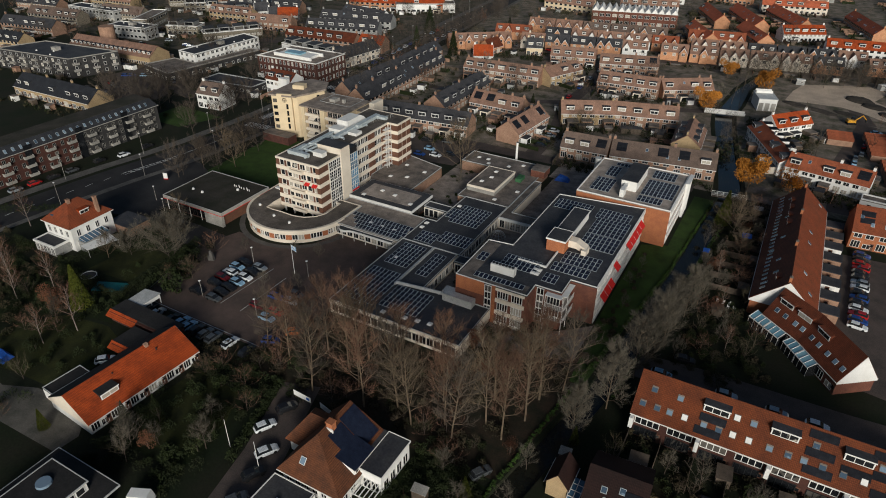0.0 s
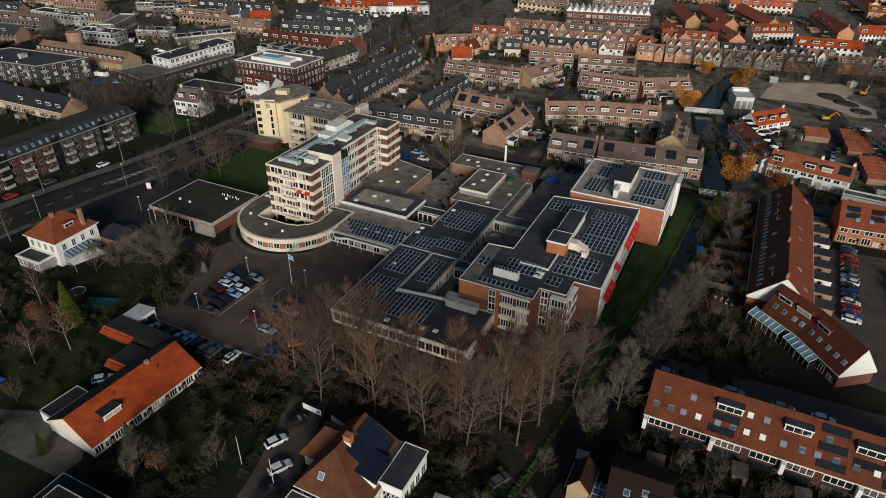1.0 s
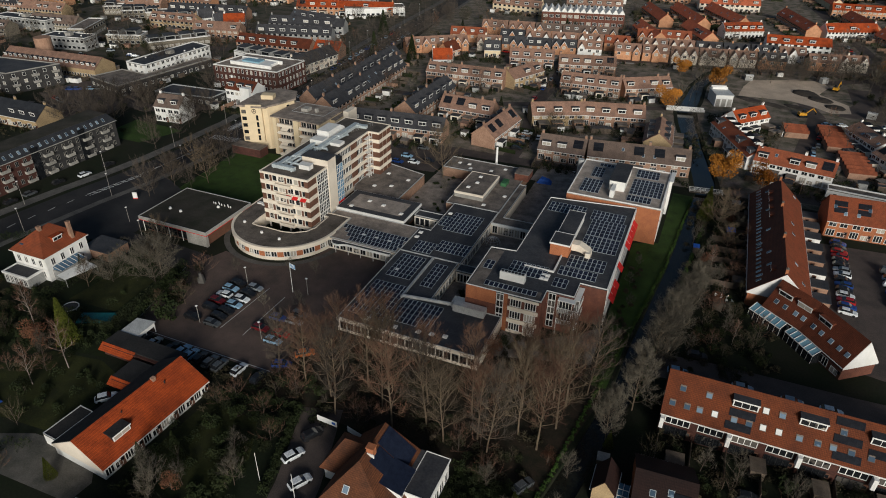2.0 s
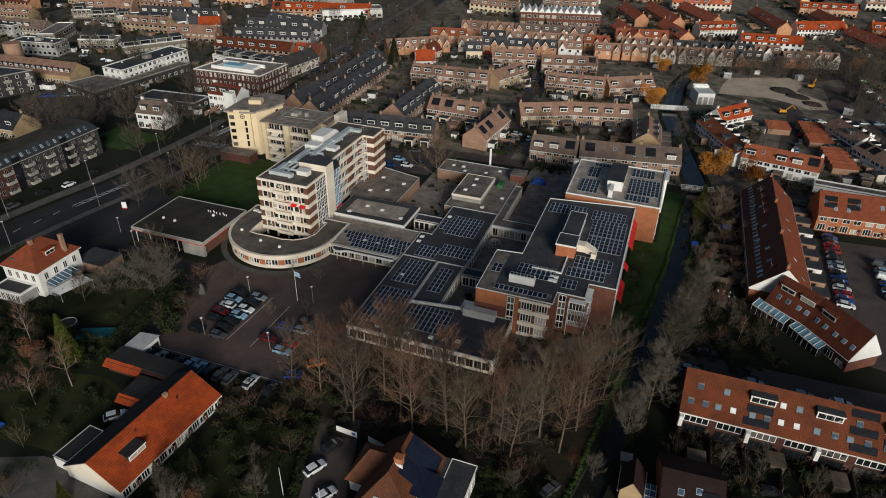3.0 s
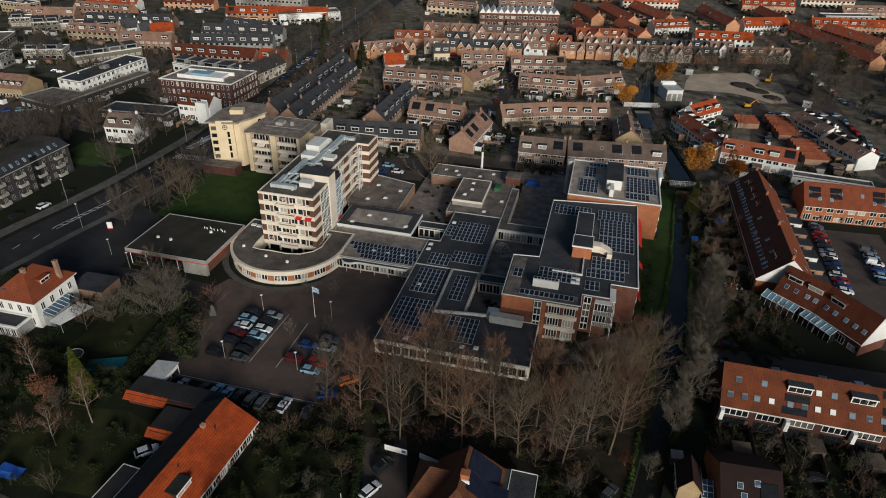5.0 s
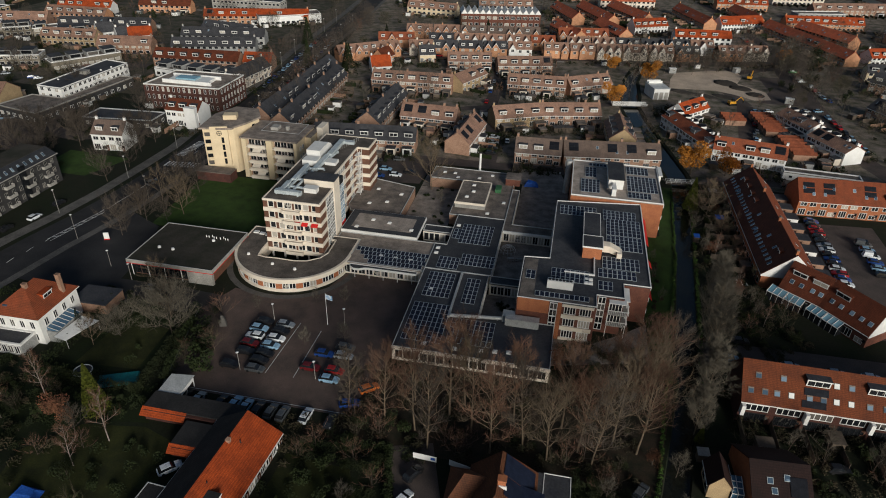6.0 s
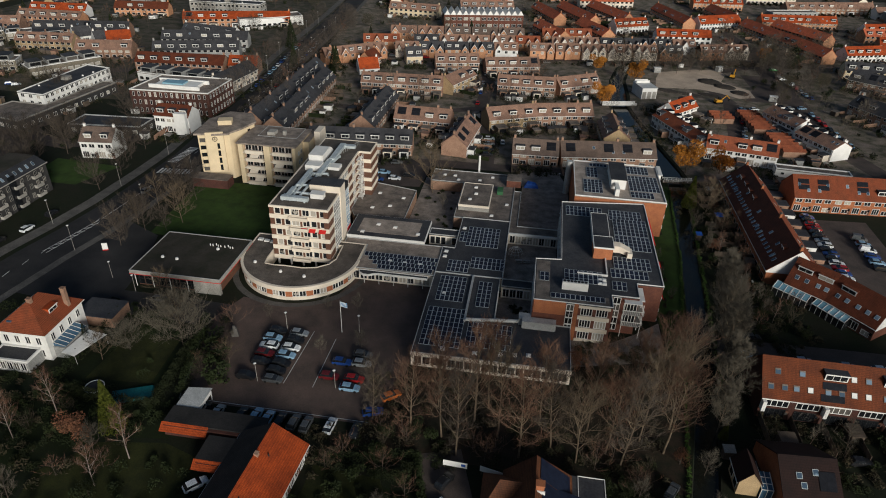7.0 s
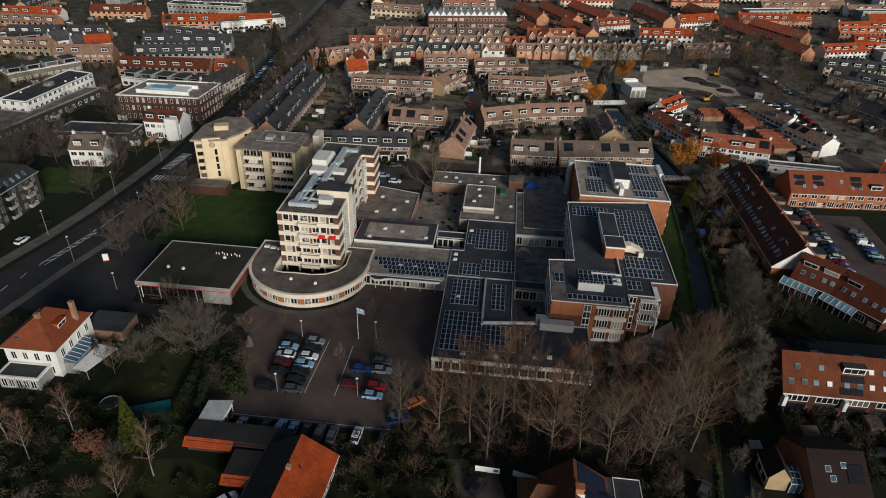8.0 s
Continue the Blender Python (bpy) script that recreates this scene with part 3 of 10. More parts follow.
# ---- the tower block on its rotunda ----
def rotunda():
    root = thing("rotunda", "low round cream wing with brick panels and a dark flat roof", "building", -117.3, 127.5, 0)
    R = 15.3
    arc = [(R * math.cos(radians(a)), R * math.sin(radians(a))) for a in range(180, 361, 5)]
    outer = [(R, 8.5), (-R, 8.5)] + arc
    hole = [(-8.4, 6.5), (9.4, 6.5), (9.6, -0.5), (8.4, -3.4), (5.6, -5.6), (2.2, -6.4), (-2.5, -6.2), (-5.6, -6.4), (-8.0, -6.0), (-8.4, -3.0)]
    bm = bmesh.new()
    for z, flip in ((3.55, False), (3.80, True)):
        edges = []
        for loop in (outer, hole):
            vs = [bm.verts.new((x, y, z)) for x, y in loop]
            edges += [bm.edges.new((a, b)) for a, b in zip(vs, vs[1:] + vs[:1])]
        bmesh.ops.triangle_fill(bm, edges=edges, use_beauty=True)
    bmesh.ops.recalc_face_normals(bm, faces=bm.faces)
    me = bpy.data.meshes.new("roof")
    bm.to_mesh(me)
    bm.free()
    me.materials.append(GREYROOF)
    part("roof", me, (), root, "dark weathered flat roof with a court cut out of it")
    s = Shape()
    for (x0, y0), (x1, y1) in zip(arc, arc[1:]):
        for a, b, r0, r1 in ((0.0, 0.9, 0.0, 0.35), (2.75, 3.95, -0.35, 0.35)):
            i, o = 1 - r1 / R, 1 - r0 / R
            s.prism([(x0 * o, y0 * o), (x1 * o, y1 * o), (x1 * i, y1 * i), (x0 * i, y0 * i)], a, b)
    for x0, y0, x1, y1 in ((-R, 0, -R + 0.35, 8.5), (R - 0.35, 0, R, 8.5), (-R + 0.35, 8.15, R - 0.35, 8.5)):
        s.box(x0, y0, 0, x1, y1, 3.95)
    for (x0, y0), (x1, y1) in zip(hole, hole[1:] + hole[:1]):
        d = Vector((x1 - x0, y1 - y0)).normalized() * 0.25
        s.prism([(x0, y0), (x0 + d.y, y0 - d.x), (x1 + d.y, y1 - d.x), (x1, y1)], 0, 3.97)
    part("wall", s, CREAM, root, "cream rendered bands")
    bays = 27
    for i in range(bays):
        a0, a1 = radians(183 + 174 * i / bays), radians(183 + 174 * (i + 1) / bays)
        q = R - 0.22
        p0, p1 = (q * math.cos(a0), q * math.sin(a0)), (q * math.cos(a1), q * math.sin(a1))
        w = math.dist(p0, p1)
        if i % 3 == 2:
            part("panel", shared("brick_panel", lambda: Shape().box(-w / 2, -0.08, 0, w / 2, 0.12, 1.9), BRICK_O), (), root, "orange brick panel", on_wall(p0, p1, w / 2, 0.87))
        else:
            part("window", window_mesh(round(w - 0.05, 2), 1.88, 2, 1, None, WHITE, 0.12), (), root, at=on_wall(p0, p1, w / 2, 0.87))
    for x, y in ((-2.5, -9), (4, -10), (-10.5, -6)):
        part("roof_vent", shared("roof_vent", lambda: Shape().tube((0, 0, 0), (0, 0, 0.5), 0.45, 0.35, 8), WHITE), (), root, "pale dome vent", pose(x, y, 3.8))
    for i in range(3):
        part("skylight", shared("roof_light", lambda: Shape().box(-0.7, -0.5, 0, 0.7, 0.5, 0.35), WHITE), (), root, at=pose(-13.5 + 1.9 * i, 5.2 - 0.35 * i, 3.8))


rotunda()


def tower():
    root = thing("tower_block", "cream five-storey block with brown panels on slim pillars", "building", -125, 127.3, 0)
    Z0, ST = 2.3, 3.06
    top = Z0 + 5 * ST
    core, bands, brown = Shape(), Shape(), {}
    # plan: front block, stair core, rear wing, end block; south-west corner at the origin
    X1, Y1, XR, YE, XE = 15.7, 10.0, 13.2, 47.0, 16.9
    core.box(0.35, 0.35, Z0, X1 - 0.35, Y1, top - 0.02)
    core.box(0.35, Y1 + 0.004, Z0, XR - 0.35, YE - 0.3, top - 0.02)
    core.box(XR - 0.34, YE - 8.0, Z0, XE - 0.35, YE - 0.3, top - 0.02)
    part("core_wall", core, CREAM, root, "cream recessed wall behind the bands")
    part("roof", Shape().box(0.3, 0.3, top - 0.015, X1 - 0.3, Y1, top + 0.12).box(0.3, Y1 + 0.003, top - 0.015, XR - 0.3, YE - 0.3, top + 0.12).box(XR - 0.297, YE - 8, top - 0.015, XE - 0.3, YE - 0.3, top + 0.12), GREYROOF, root)
    for k in range(6):
        z = Z0 + k * ST - (0.35 if k else 0.25)
        h = 1.15 if k < 5 else 0.6
        s = Shape()
        s.box(0, 0, z, X1, 0.34, z + h).box(X1 - 0.34, 0.343, z, X1, Y1, z + h).box(0, 0.343, z, 0.34, YE, z + h)
        s.box(XR - 0.34, Y1 + 8.3, z, XR, YE - 8.2, z + h).box(XR, YE - 8.2, z, XE, YE - 7.86, z + h).box(XE - 0.34, YE - 7.857, z, XE, YE, z + h).box(0.343, YE - 0.34, z, XE - 0.35, YE, z + h)
        part("band", s, CREAM, root, "cream concrete band round one storey")
    def W(w, c):
        return window_mesh(round(w, 2), 1.7, c, 1, None, WHITE, 0.09)

    for k in range(5):
        z = Z0 + k * ST + 0.82
        x = 1.3
        for w, cols, kind in ((1.9, 2, "w"), (0.7, 1, "p"), (1.9, 2, "w"), (2.5, 3, "w"), (0.5, 1, "p"), (2.3, 3, "w"), (1.9, 2, "w"), (0.6, 1, "p"), (1.7, 2, "w")):
            w = round(w * 0.93, 2)
            if kind == "w":
                part("window", W(w - 0.3, max(1, cols - 1)), (), root, at=pose(x + w / 2, 0.30, z + 0.1))
            else:
                part("panel", shared(f"front_panel{w}", lambda: Shape().box(0, 0, 0, w, 0.2, 1.9), BROWNP), (), root, "brown cladding panel", pose(x, 0.12, z))
            x += w + 0.06
        for x0, x1 in ((0.05, 1.2), (X1 - 1.3, X1 - 0.05)):
            part("panel", shared(f"end_panel{round(x1 - x0, 2)}", lambda: Shape().box(0, 0, 0, x1 - x0, 0.2, 1.9), BROWNP), (), root, "brown cladding panel", pose(x0, 0.12, z))
        # balconies in the middle of the front
        if k < 4 or k == 4:
            b = Shape().box(-2.4, -1.0, 0, 2.4, 0.0, 0.16)
            part("balcony", shared("balcony", lambda: b.box(-2.4, -1.0, 0.16, 2.4, -0.94, 0.95).box(-2.4, -0.94, 0.16, -2.34, 0, 0.95).box(2.34, -0.94, 0.16, 2.4, 0, 0.95), CREAM), (), root, "pale concrete balcony", pose(7.9, -0.002, z - 0.95))
        # east side of the front block: brown panel, then a glazed grid
        part("panel", shared("east_panel", lambda: Shape().box(0, 0, 0, 4.2, 0.2, 1.9), BROWNP), (), root, at=on_wall((X1, 0), (X1, 13), 0.1, z, -0.12))
        for i in range(3):
            part("window", window_mesh(1.7, 2.9, 2, 3, GLASS_D, WHITE, 0.1), (), root, at=on_wall((X1, 0), (X1, 13), 5.4 + 1.76 * i, z - 0.9, 0.04))
        for i in range(12):
            if i in (5, 6, 9, 10):
                part("panel", shared("rear_panel", lambda: Shape().box(0, 0, 0, 1.78, 0.2, 1.9), BROWNP), (), root, "brown cladding panel", on_wall((XR, Y1 + 8), (XR, YE - 8), 0.41 + 1.84 * i, z, -0.14))
            elif i < 11:
                part("window", window_mesh(1.72, 2.0, 2, 1, GLASS_D, WHITE, 0.09), (), root, at=on_wall((XR, Y1 + 8), (XR, YE - 8), 1.3 + 1.84 * i, z, -0.30))
        part("panel", shared("end_block_panel", lambda: Shape().box(0, 0, 0, 3.5, 0.2, 1.9), BROWNP), (), root, at=pose(XR + 0.1, YE - 8.08, z))
        for i in range(3):
            part("panel", shared("end_side_panel", lambda: Shape().box(0, 0, 0, 2.2, 0.2, 1.9), BROWNP), (), root, at=on_wall((XE, YE - 8), (XE, YE), 0.1 + 2.7 * i, z, -0.12))
    # white stair core, taller than the roof
    part("stair_core", Shape().box(7.6, Y1 + 0.002, 0, X1 + 0.3, Y1 + 4.2, top + 2.1), CREAM, root, "tall cream-white stair core")
    part("core_roof", Shape().box(7.4, Y1 - 0.2, top + 2.104, X1 + 0.5, Y1 + 4.4, top + 2.3), BITUMEN, root)
    # blue glazed stair behind the core
    part("glazed_stair", Shape().box(XR, Y1 + 4.3, 0.5, XR + 2.5, Y1 + 8.1, top + 0.4), DARK, root)
    for k in range(6):
        for i in range(2):
            part("pane", window_mesh(1.9, 2.5, 2, 2, GLASS_B, WHITE, 0.08), (), root, "blue glass pane", on_wall((XR + 2.5, Y1 + 4.3), (XR + 2.5, Y1 + 8.1), 0.95 + 1.9 * i, 0.7 + 2.6 * k, 0.03))
        part("pane", window_mesh(2.4, 2.5, 2, 2, GLASS_B, WHITE, 0.08), (), root, "blue glass pane", pose(XR + 1.25, Y1 + 4.26, 0.7 + 2.6 * k))
    part("red_panel", Shape().box(XR + 2.58, Y1 + 4.4, 3.3, XR + 2.66, Y1 + 8.0, 4.6), RED, root)
    for i in range(5):
        for y in (0.8, 5.0, 9.0):
            part("pillar", shared("pillar", lambda: Shape().tube((0, 0, 0), (0, 0, 2.3), 0.28, 0.28, 8), WHITE), (), root, "slim white pillar", pose(0.9 + 3.4 * i, y, 0))
    part("base_wall", Shape().box(1.5, 7, 0, X1 - 0.5, Y1, Z0 - 0.003).box(0.5, Y1, 0, XR - 0.5, YE - 0.5, Z0 - 0.003), BROWNP, root)
    fire = Shape()
    for y in (YE - 11.6, YE - 10.2, YE - 8.7):
        fire.box(XR + 1.3, y, 0, XR + 1.42, y + 0.12, top)
    for k in range(11):
        fire.box(XR + 0.02, YE - 11.6, 1.0 + 1.53 * k, XR + 1.42, YE - 8.58, 1.1 + 1.53 * k)
    part("fire_escape", fire, WHITE, root, "white steel fire escape")
    # awnings on the third storey
    for x, w in ((9.1, 1.6), (11.3, 1.7), (14.0, 1.8)):
        part("awning", Shape().hull([(x - w / 2, -0.9, 11.35), (x + w / 2, -0.9, 11.35), (x + w / 2, 0.1, 12.05), (x - w / 2, 0.1, 12.05)], [(x - w / 2, -0.9, 11.41), (x + w / 2, -0.9, 11.41), (x + w / 2, 0.1, 12.11), (x - w / 2, 0.1, 12.11)]), RED, root, "red canvas awning")
    # roof plant: ducts, pipes, tank
    zr = top + 0.12
    for name, a, b in (("duct", (2.5, 4.0), (8.5, 3.2)), ("duct", (4.5, 3.6), (5.2, 20)), ("duct", (6.4, 6.0), (6.8, 18)), ("duct", (3.5, 7.5), (9, 7.2)), ("duct", (4.6, 12), (8, 12)), ("duct", (7.4, 20), (9.0, 33)), ("duct", (3.4, 10), (3.9, 24)), ("duct", (2.2, 5.6), (7.6, 5.0)), ("duct", (4.0, 16), (7.5, 16.4)), ("duct", (5.5, 19.5), (9.5, 20.2))):
        part(name, Shape().tube((*a, zr + 0.55), (*b, zr + 0.55), 0.36, 0.36, 6).box(a[0] - 0.2, a[1] - 0.2, zr, a[0] + 0.2, a[1] + 0.2, zr + 0.3).box(b[0] - 0.2, b[1] - 0.2, zr, b[0] + 0.2, b[1] + 0.2, zr + 0.3), ZINC, root, "galvanised ventilation duct")
    part("air_handler", Shape().box(9.2, 5.8, zr, 12.6, 7.8, zr + 1.3).box(9.0, 5.6, zr + 1.3, 12.8, 8.0, zr + 1.4), WHITE, root, "white air handling unit")
    part("air_handler", Shape().box(2.0, 22.5, zr, 6.4, 25.5, zr + 1.6).along_x([(25.5, zr + 1.6), (27.5, zr + 0.2), (27.5, zr), (25.5, zr)][::-1], 2.0, 6.4), WHITE, root, "white air handling unit")
    for n, (x0, y0, x1, y1, z0, z1) in enumerate(((6.6, 18.5, 8.0, 29.0, 0.35, 1.25), (7.0, 29.0, 8.6, 41.0, 0.4, 1.4), (2.2, 3.0, 9.4, 4.2, 0.3, 1.3), (3.0, 4.3, 4.2, 9.5, 0.3, 1.2), (8.2, 39.5, 11.8, 41.0, 0.35, 1.2), (3.6, 11.0, 4.8, 21.0, 0.3, 1.1))):
        part("duct", Shape().box(x0, y0, zr + z0, x1, y1, zr + z1).box(x0 + 0.2, y0 + 0.2, zr, x0 + 0.4, y0 + 0.4, zr + z0).box(x1 - 0.4, y1 - 0.4, zr, x1 - 0.2, y1 - 0.2, zr + z0), ZINC, root, "large pale sheet-metal duct")
    part("air_handler", Shape().box(1.4, 27.5, zr, 5.6, 34.5, zr + 2.6).hull([(1.4, 34.5, zr), (5.6, 34.5, zr), (5.6, 38.0, zr), (1.4, 38.0, zr)], [(1.4, 34.5, zr + 2.6), (5.6, 34.5, zr + 2.6), (5.6, 36.4, zr + 1.6), (1.4, 36.4, zr + 1.6)]), WHITE, root, "big white air handling unit with a sloped end")
    part("access_hatch", Shape().box(8.2, 24, zr, 11.4, 27, zr + 0.9), WHITE, root)
    rail = Shape()
    for i in range(12):
        rail.tube((8.0 + 0.35 * i, 34 + i * 0.9, zr), (8.0 + 0.35 * i, 34 + i * 0.9, zr + 1.1), 0.04, 0.04, 4)
    part("roof_rail", rail.tube((8, 34, zr + 1.1), (11.85, 43.9, zr + 1.1), 0.04, 0.04, 4), STEEL, root)


tower()


# ---- the low hall ----
def low_hall():
    root = thing("low_hall", "low flat-roofed hall with a pale fascia and dark glazing", "building", -156, 110.6, 0)
    w, d, h = 23.8, 19.7, 4.8
    part("wall", Shape().box(1.2, 1.2, 0, w - 1.2, d - 1.2, h - 0.9), BROWNP, root, "dark recessed walls")
    part("pale_wall", Shape().box(16.5, 0.3, 0, w - 0.5, 1.196, h - 1.0), CONCRETE, root, "pale concrete front wall")
    part("roof", Shape().box(0.25, 0.25, h - 0.3, w - 0.25, d - 0.25, h - 0.06), MOSSY, root, "mossy dark flat roof")
    part("fascia", rim(Shape(), rect(0, 0, w, d), h - 0.95, h, 0.25), CONCRETE, root, "pale pinkish fascia")
    part("red_trim", rim(Shape(), rect(-0.05, -0.05, w + 0.05, d + 0.05), h - 1.12, h - 0.96, 0.2), RED, root, "thin red line under the fascia")
    part("roof_edge", rim(Shape(), rect(0.0, 0.0, w, d), h + 0.003, h + 0.08, 0.16), STEEL, root)
    windows(root, (0.8, 1.2), (16.4, 1.2), 0.3, 8, window_mesh(1.7, 3.2, 1, 2, GLASS_D, DARK, 0.08), 0.3, 0.02)
    for i in range(4):
        part("column", shared("hall_column", lambda: Shape().tube((0, 0, 0), (0, 0, 3.7), 0.09, 0.09, 6), WHITE), (), root, at=pose(1.0 + 4.6 * i, 0.45, 0))
    for x, y in ((5.0, 7.2), (9.0, 7.0), (17, 13.5)):
        part("roof_vent", MESHES["roof_vent"], (), root, at=pose(x, y, h - 0.06))
    for i in range(9):
        part("roof_pipe", shared("roof_pipe", lambda: Shape().tube((0, 0, 0), (0, 0, 0.6), 0.12, 0.12, 6), WHITE), (), root, "small white roof pipe", pose(14.2 + 0.75 * i + 0.4 * (i > 4), 15.0 - 0.05 * i + (0.5 if i % 4 == 2 else 0), h - 0.06))


low_hall()


# ---- low linked wings with solar panels ----
def solar_array(parent, x0, y0, nx, ny, z, w=1.06, d=1.66, gx=0.05, gy=0.08, tilt=8.0, skip=()):
    me = shared(f"solar_panel|{w}|{d}", lambda: Shape().box(0.05, 0.05, 0.03, w - 0.05, d - 0.05, 0.05, 1).box(0, 0, 0, w, 0.07, 0.06).box(0, d - 0.07, 0, w, d, 0.06).box(0, 0.07, 0, 0.07, d - 0.07, 0.06).box(w - 0.07, 0.07, 0, w, d - 0.07, 0.06).box(0.1, d - 0.2, -0.2, 0.2, d - 0.1, 0).box(w - 0.2, d - 0.2, -0.2, w - 0.1, d - 0.1, 0), ZINC, PANEL)
    nx, ny = round(nx * 1.72 / (w + gx)), max(1, round(ny * 1.12 / (d + gy)))
    for i in range(nx):
        for j in range(ny):
            if (i, j) not in skip:
                part("solar_panel", me, (), parent, at=pose(x0 + i * (w + gx), y0 + j * (d + gy), z + 0.05, tilt, 0, 0))


def skylights(root, spots, z):
    for x, y in spots:
        part("skylight", shared("dome_light", lambda: Shape().box(-0.55, -0.55, 0, 0.55, 0.55, 0.2).hull([(-0.5, -0.5, 0.2), (0.5, -0.5, 0.2), (0.5, 0.5, 0.2), (-0.5, 0.5, 0.2)], [(-0.3, -0.3, 0.38), (0.3, -0.3, 0.38), (0.3, 0.3, 0.38), (-0.3, 0.3, 0.38)]), WHITE), (), root, "pale dome skylight", pose(x, y, z))


def low_wing(label, ring, h, roof_mat, wall_mat, edge_mat=None, edge=0.25):
    x, y = ring[0]
    root = thing("low_wing", label, "building", x, y, 0)
    local = [(a - x, b - y) for a, b in ring]
    part("wall", Shape().prism(local, 0, h - 0.25), wall_mat, root)
    flat_roof(root, local, h, roof_mat, edge_mat or STEEL, edge, 0.12)
    return root, (lambda a, b: (a - x, b - y))


# canteen with its broad roof
root = thing("canteen", "raised canteen with a broad dark-edged roof and a white fascia", "building", -108.6, 139.3, 0)
part("wall", Shape().box(1.2, 1.2, 0, 20.8, 10.8, 3.6), BROWNP, root)
part("roof", Shape().box(0.2, 0.2, 4.0, 21.8, 12.0, 4.5), BITUMEN, root, "dark roof edge")
part("roof_field", Shape().box(2.4, 2.2, 4.504, 19.6, 10.0, 4.56), ROOFCON, root, "pale gravel roof field")
part("fascia", rim(Shape(), rect(0, 0, 22, 12.2), 3.6, 4.42, 0.2), WHITE, root, "cream fascia")
windows(root, (1.2, 1.2), (20.8, 1.2), 2.0, 10, window_mesh(1.8, 1.5, 2, 1, GLASS_D, DARK), 0.4, 0.03)
windows(root, (20.8, 1.2), (20.8, 10.8), 0.6, 5, window_mesh(1.6, 2.8, 2, 1, GLASS_D, DARK), 0.3, 0.03)
skylights(root, ((7.5, 6.8), (12.5, 6.0), (19.5, 3.4), (4, 2.0)), 4.56)

root, L = low_wing("low entrance wing with rows of solar panels on its roof", [(-104, 124.6), (-81.5, 124.6), (-81.5, 139.2), (-108.4, 139.2), (-108.4, 136.2), (-101.9, 136.2), (-101.9, 129)], 3.5, TAUPE, CREAM)
windows(root, (0, 0), (22.5, 0), 0.4, 10, window_mesh(1.8, 2.4, 2, 1), 1.0, 0.04)
for j, (x0, n) in enumerate(((-96.6, 8.5), (-98.2, 9.5), (-99.8, 10.5), (-101.4, 11.5))):
    solar_array(root, *L(x0, 125.3 + 1.85 * j), n, 1, 3.5)
skylights(root, [L(-94, 129.3), L(-90, 129.1), L(-86, 129.0)], 3.5)
canopy = thing("entrance_canopy", "curved dark canopy with a white edge over the entrance", "canopy", -101, 123.0, 0)
ring = [(0, 1.5), (0.3, 0.3), (1.5, -0.6), (3.0, -0.6), (4.2, 0.1), (5.2, 0.3), (18, 0.3), (18, 1.5)]
part("roof", Shape().prism(ring, 2.95, 3.2), BITUMEN, canopy)
part("edge", rim(Shape(), [(a * 1.0, b - 0.02) for a, b in ring], 2.75, 3.35, 0.12), WHITE, canopy, "white canopy edge")
for i in range(5):
    part("post", shared("canopy_post", lambda: Shape().tube((0, 0, 0), (0, 0, 2.95), 0.08, 0.08, 6), WHITE), (), canopy, at=pose(1.6 + 3.8 * i, 0.35 if i else 0.2, 0))

root, L = low_wing("low central wing with solar panels and roof lights", [(-81.5, 126.5), (-64.3, 126.5), (-64.3, 157), (-78.2, 157), (-78.2, 139.2), (-81.497, 139.2)], 3.6, BITUMEN, CREAM)
solar_array(root, *L(-75.5, 141), 5, 10, 3.6)
solar_array(root, *L(-78.8, 127.5), 3, 4, 3.6)
solar_array(root, *L(-73.0, 130.0), 5, 5, 3.6)
solar_array(root, *L(-77.6, 143), 1, 5, 3.6)
skylights(root, [L(-76.9, 150.5), L(-80.2, 137), L(-80.2, 134.4)], 3.6)
windows(root, L(-64.3, 127), L(-64.3, 156.8), 0.6, 14, window_mesh(1.7, 2.2, 2, 1), 0.6, 0.04)

root, L = low_wing("long low wing with solar panels beside the tree row", [(-81.5, 94.5), (-47.5, 94.5), (-47.5, 109.6), (-64.8, 109.6), (-64.8, 126.496), (-81.5, 126.496)], 3.6, BITUMEN, CREAM)
windows(root, L(-81.5, 94.5), L(-47.5, 94.5), 0.8, 18, window_mesh(1.6, 2.0, 2, 1, GLASS_D, CONCRETE, 0.07), 0.6, 0.04)
windows(root, L(-81.5, 126), L(-81.5, 95), 0.8, 14, window_mesh(1.6, 2.0, 2, 1), 0.6, 0.04)
windows(root, L(-64.8, 110), L(-64.8, 126), 0.8, 8, window_mesh(1.5, 2.0, 2, 1), 0.4, 0.04)
part("cornice", Shape().box(-0.1, -0.16, 3.0, 34.1, -0.004, 3.75), CREAM, root, "cream roof edge")
solar_array(root, *L(-79.6, 114.5), 4, 9, 3.6)
solar_array(root, *L(-69.8, 113.5), 2, 9, 3.6)
solar_array(root, *L(-80.4, 97.5), 5, 13, 3.6)
solar_array(root, *L(-70.5, 98.5), 6, 8, 3.6)
part("roof_ridge", Shape().box(9.7, 12.6, 3.604, 10.2, 31.5, 4.15), STEEL, root, "pale upstand between two roof fields")
part("roof_duct", Shape().tube((10.2, 12.9, 4.2), (23.2, 14.6, 4.2), 0.42, 0.42, 8).box(12, 13, 3.6, 12.3, 13.3, 3.9).box(21, 14.2, 3.6, 21.3, 14.5, 3.9), STEEL, root, "silver insulated roof duct")
part("air_handler", Shape().box(23.0, 12.6, 3.9, 30.6, 14.6, 5.7).box(22.2, 14.0, 3.6, 25.0, 16.4, 5.4).box(23.2, 12.8, 3.6, 30.4, 14.4, 3.9), STEEL, root, "long silver air handling unit")
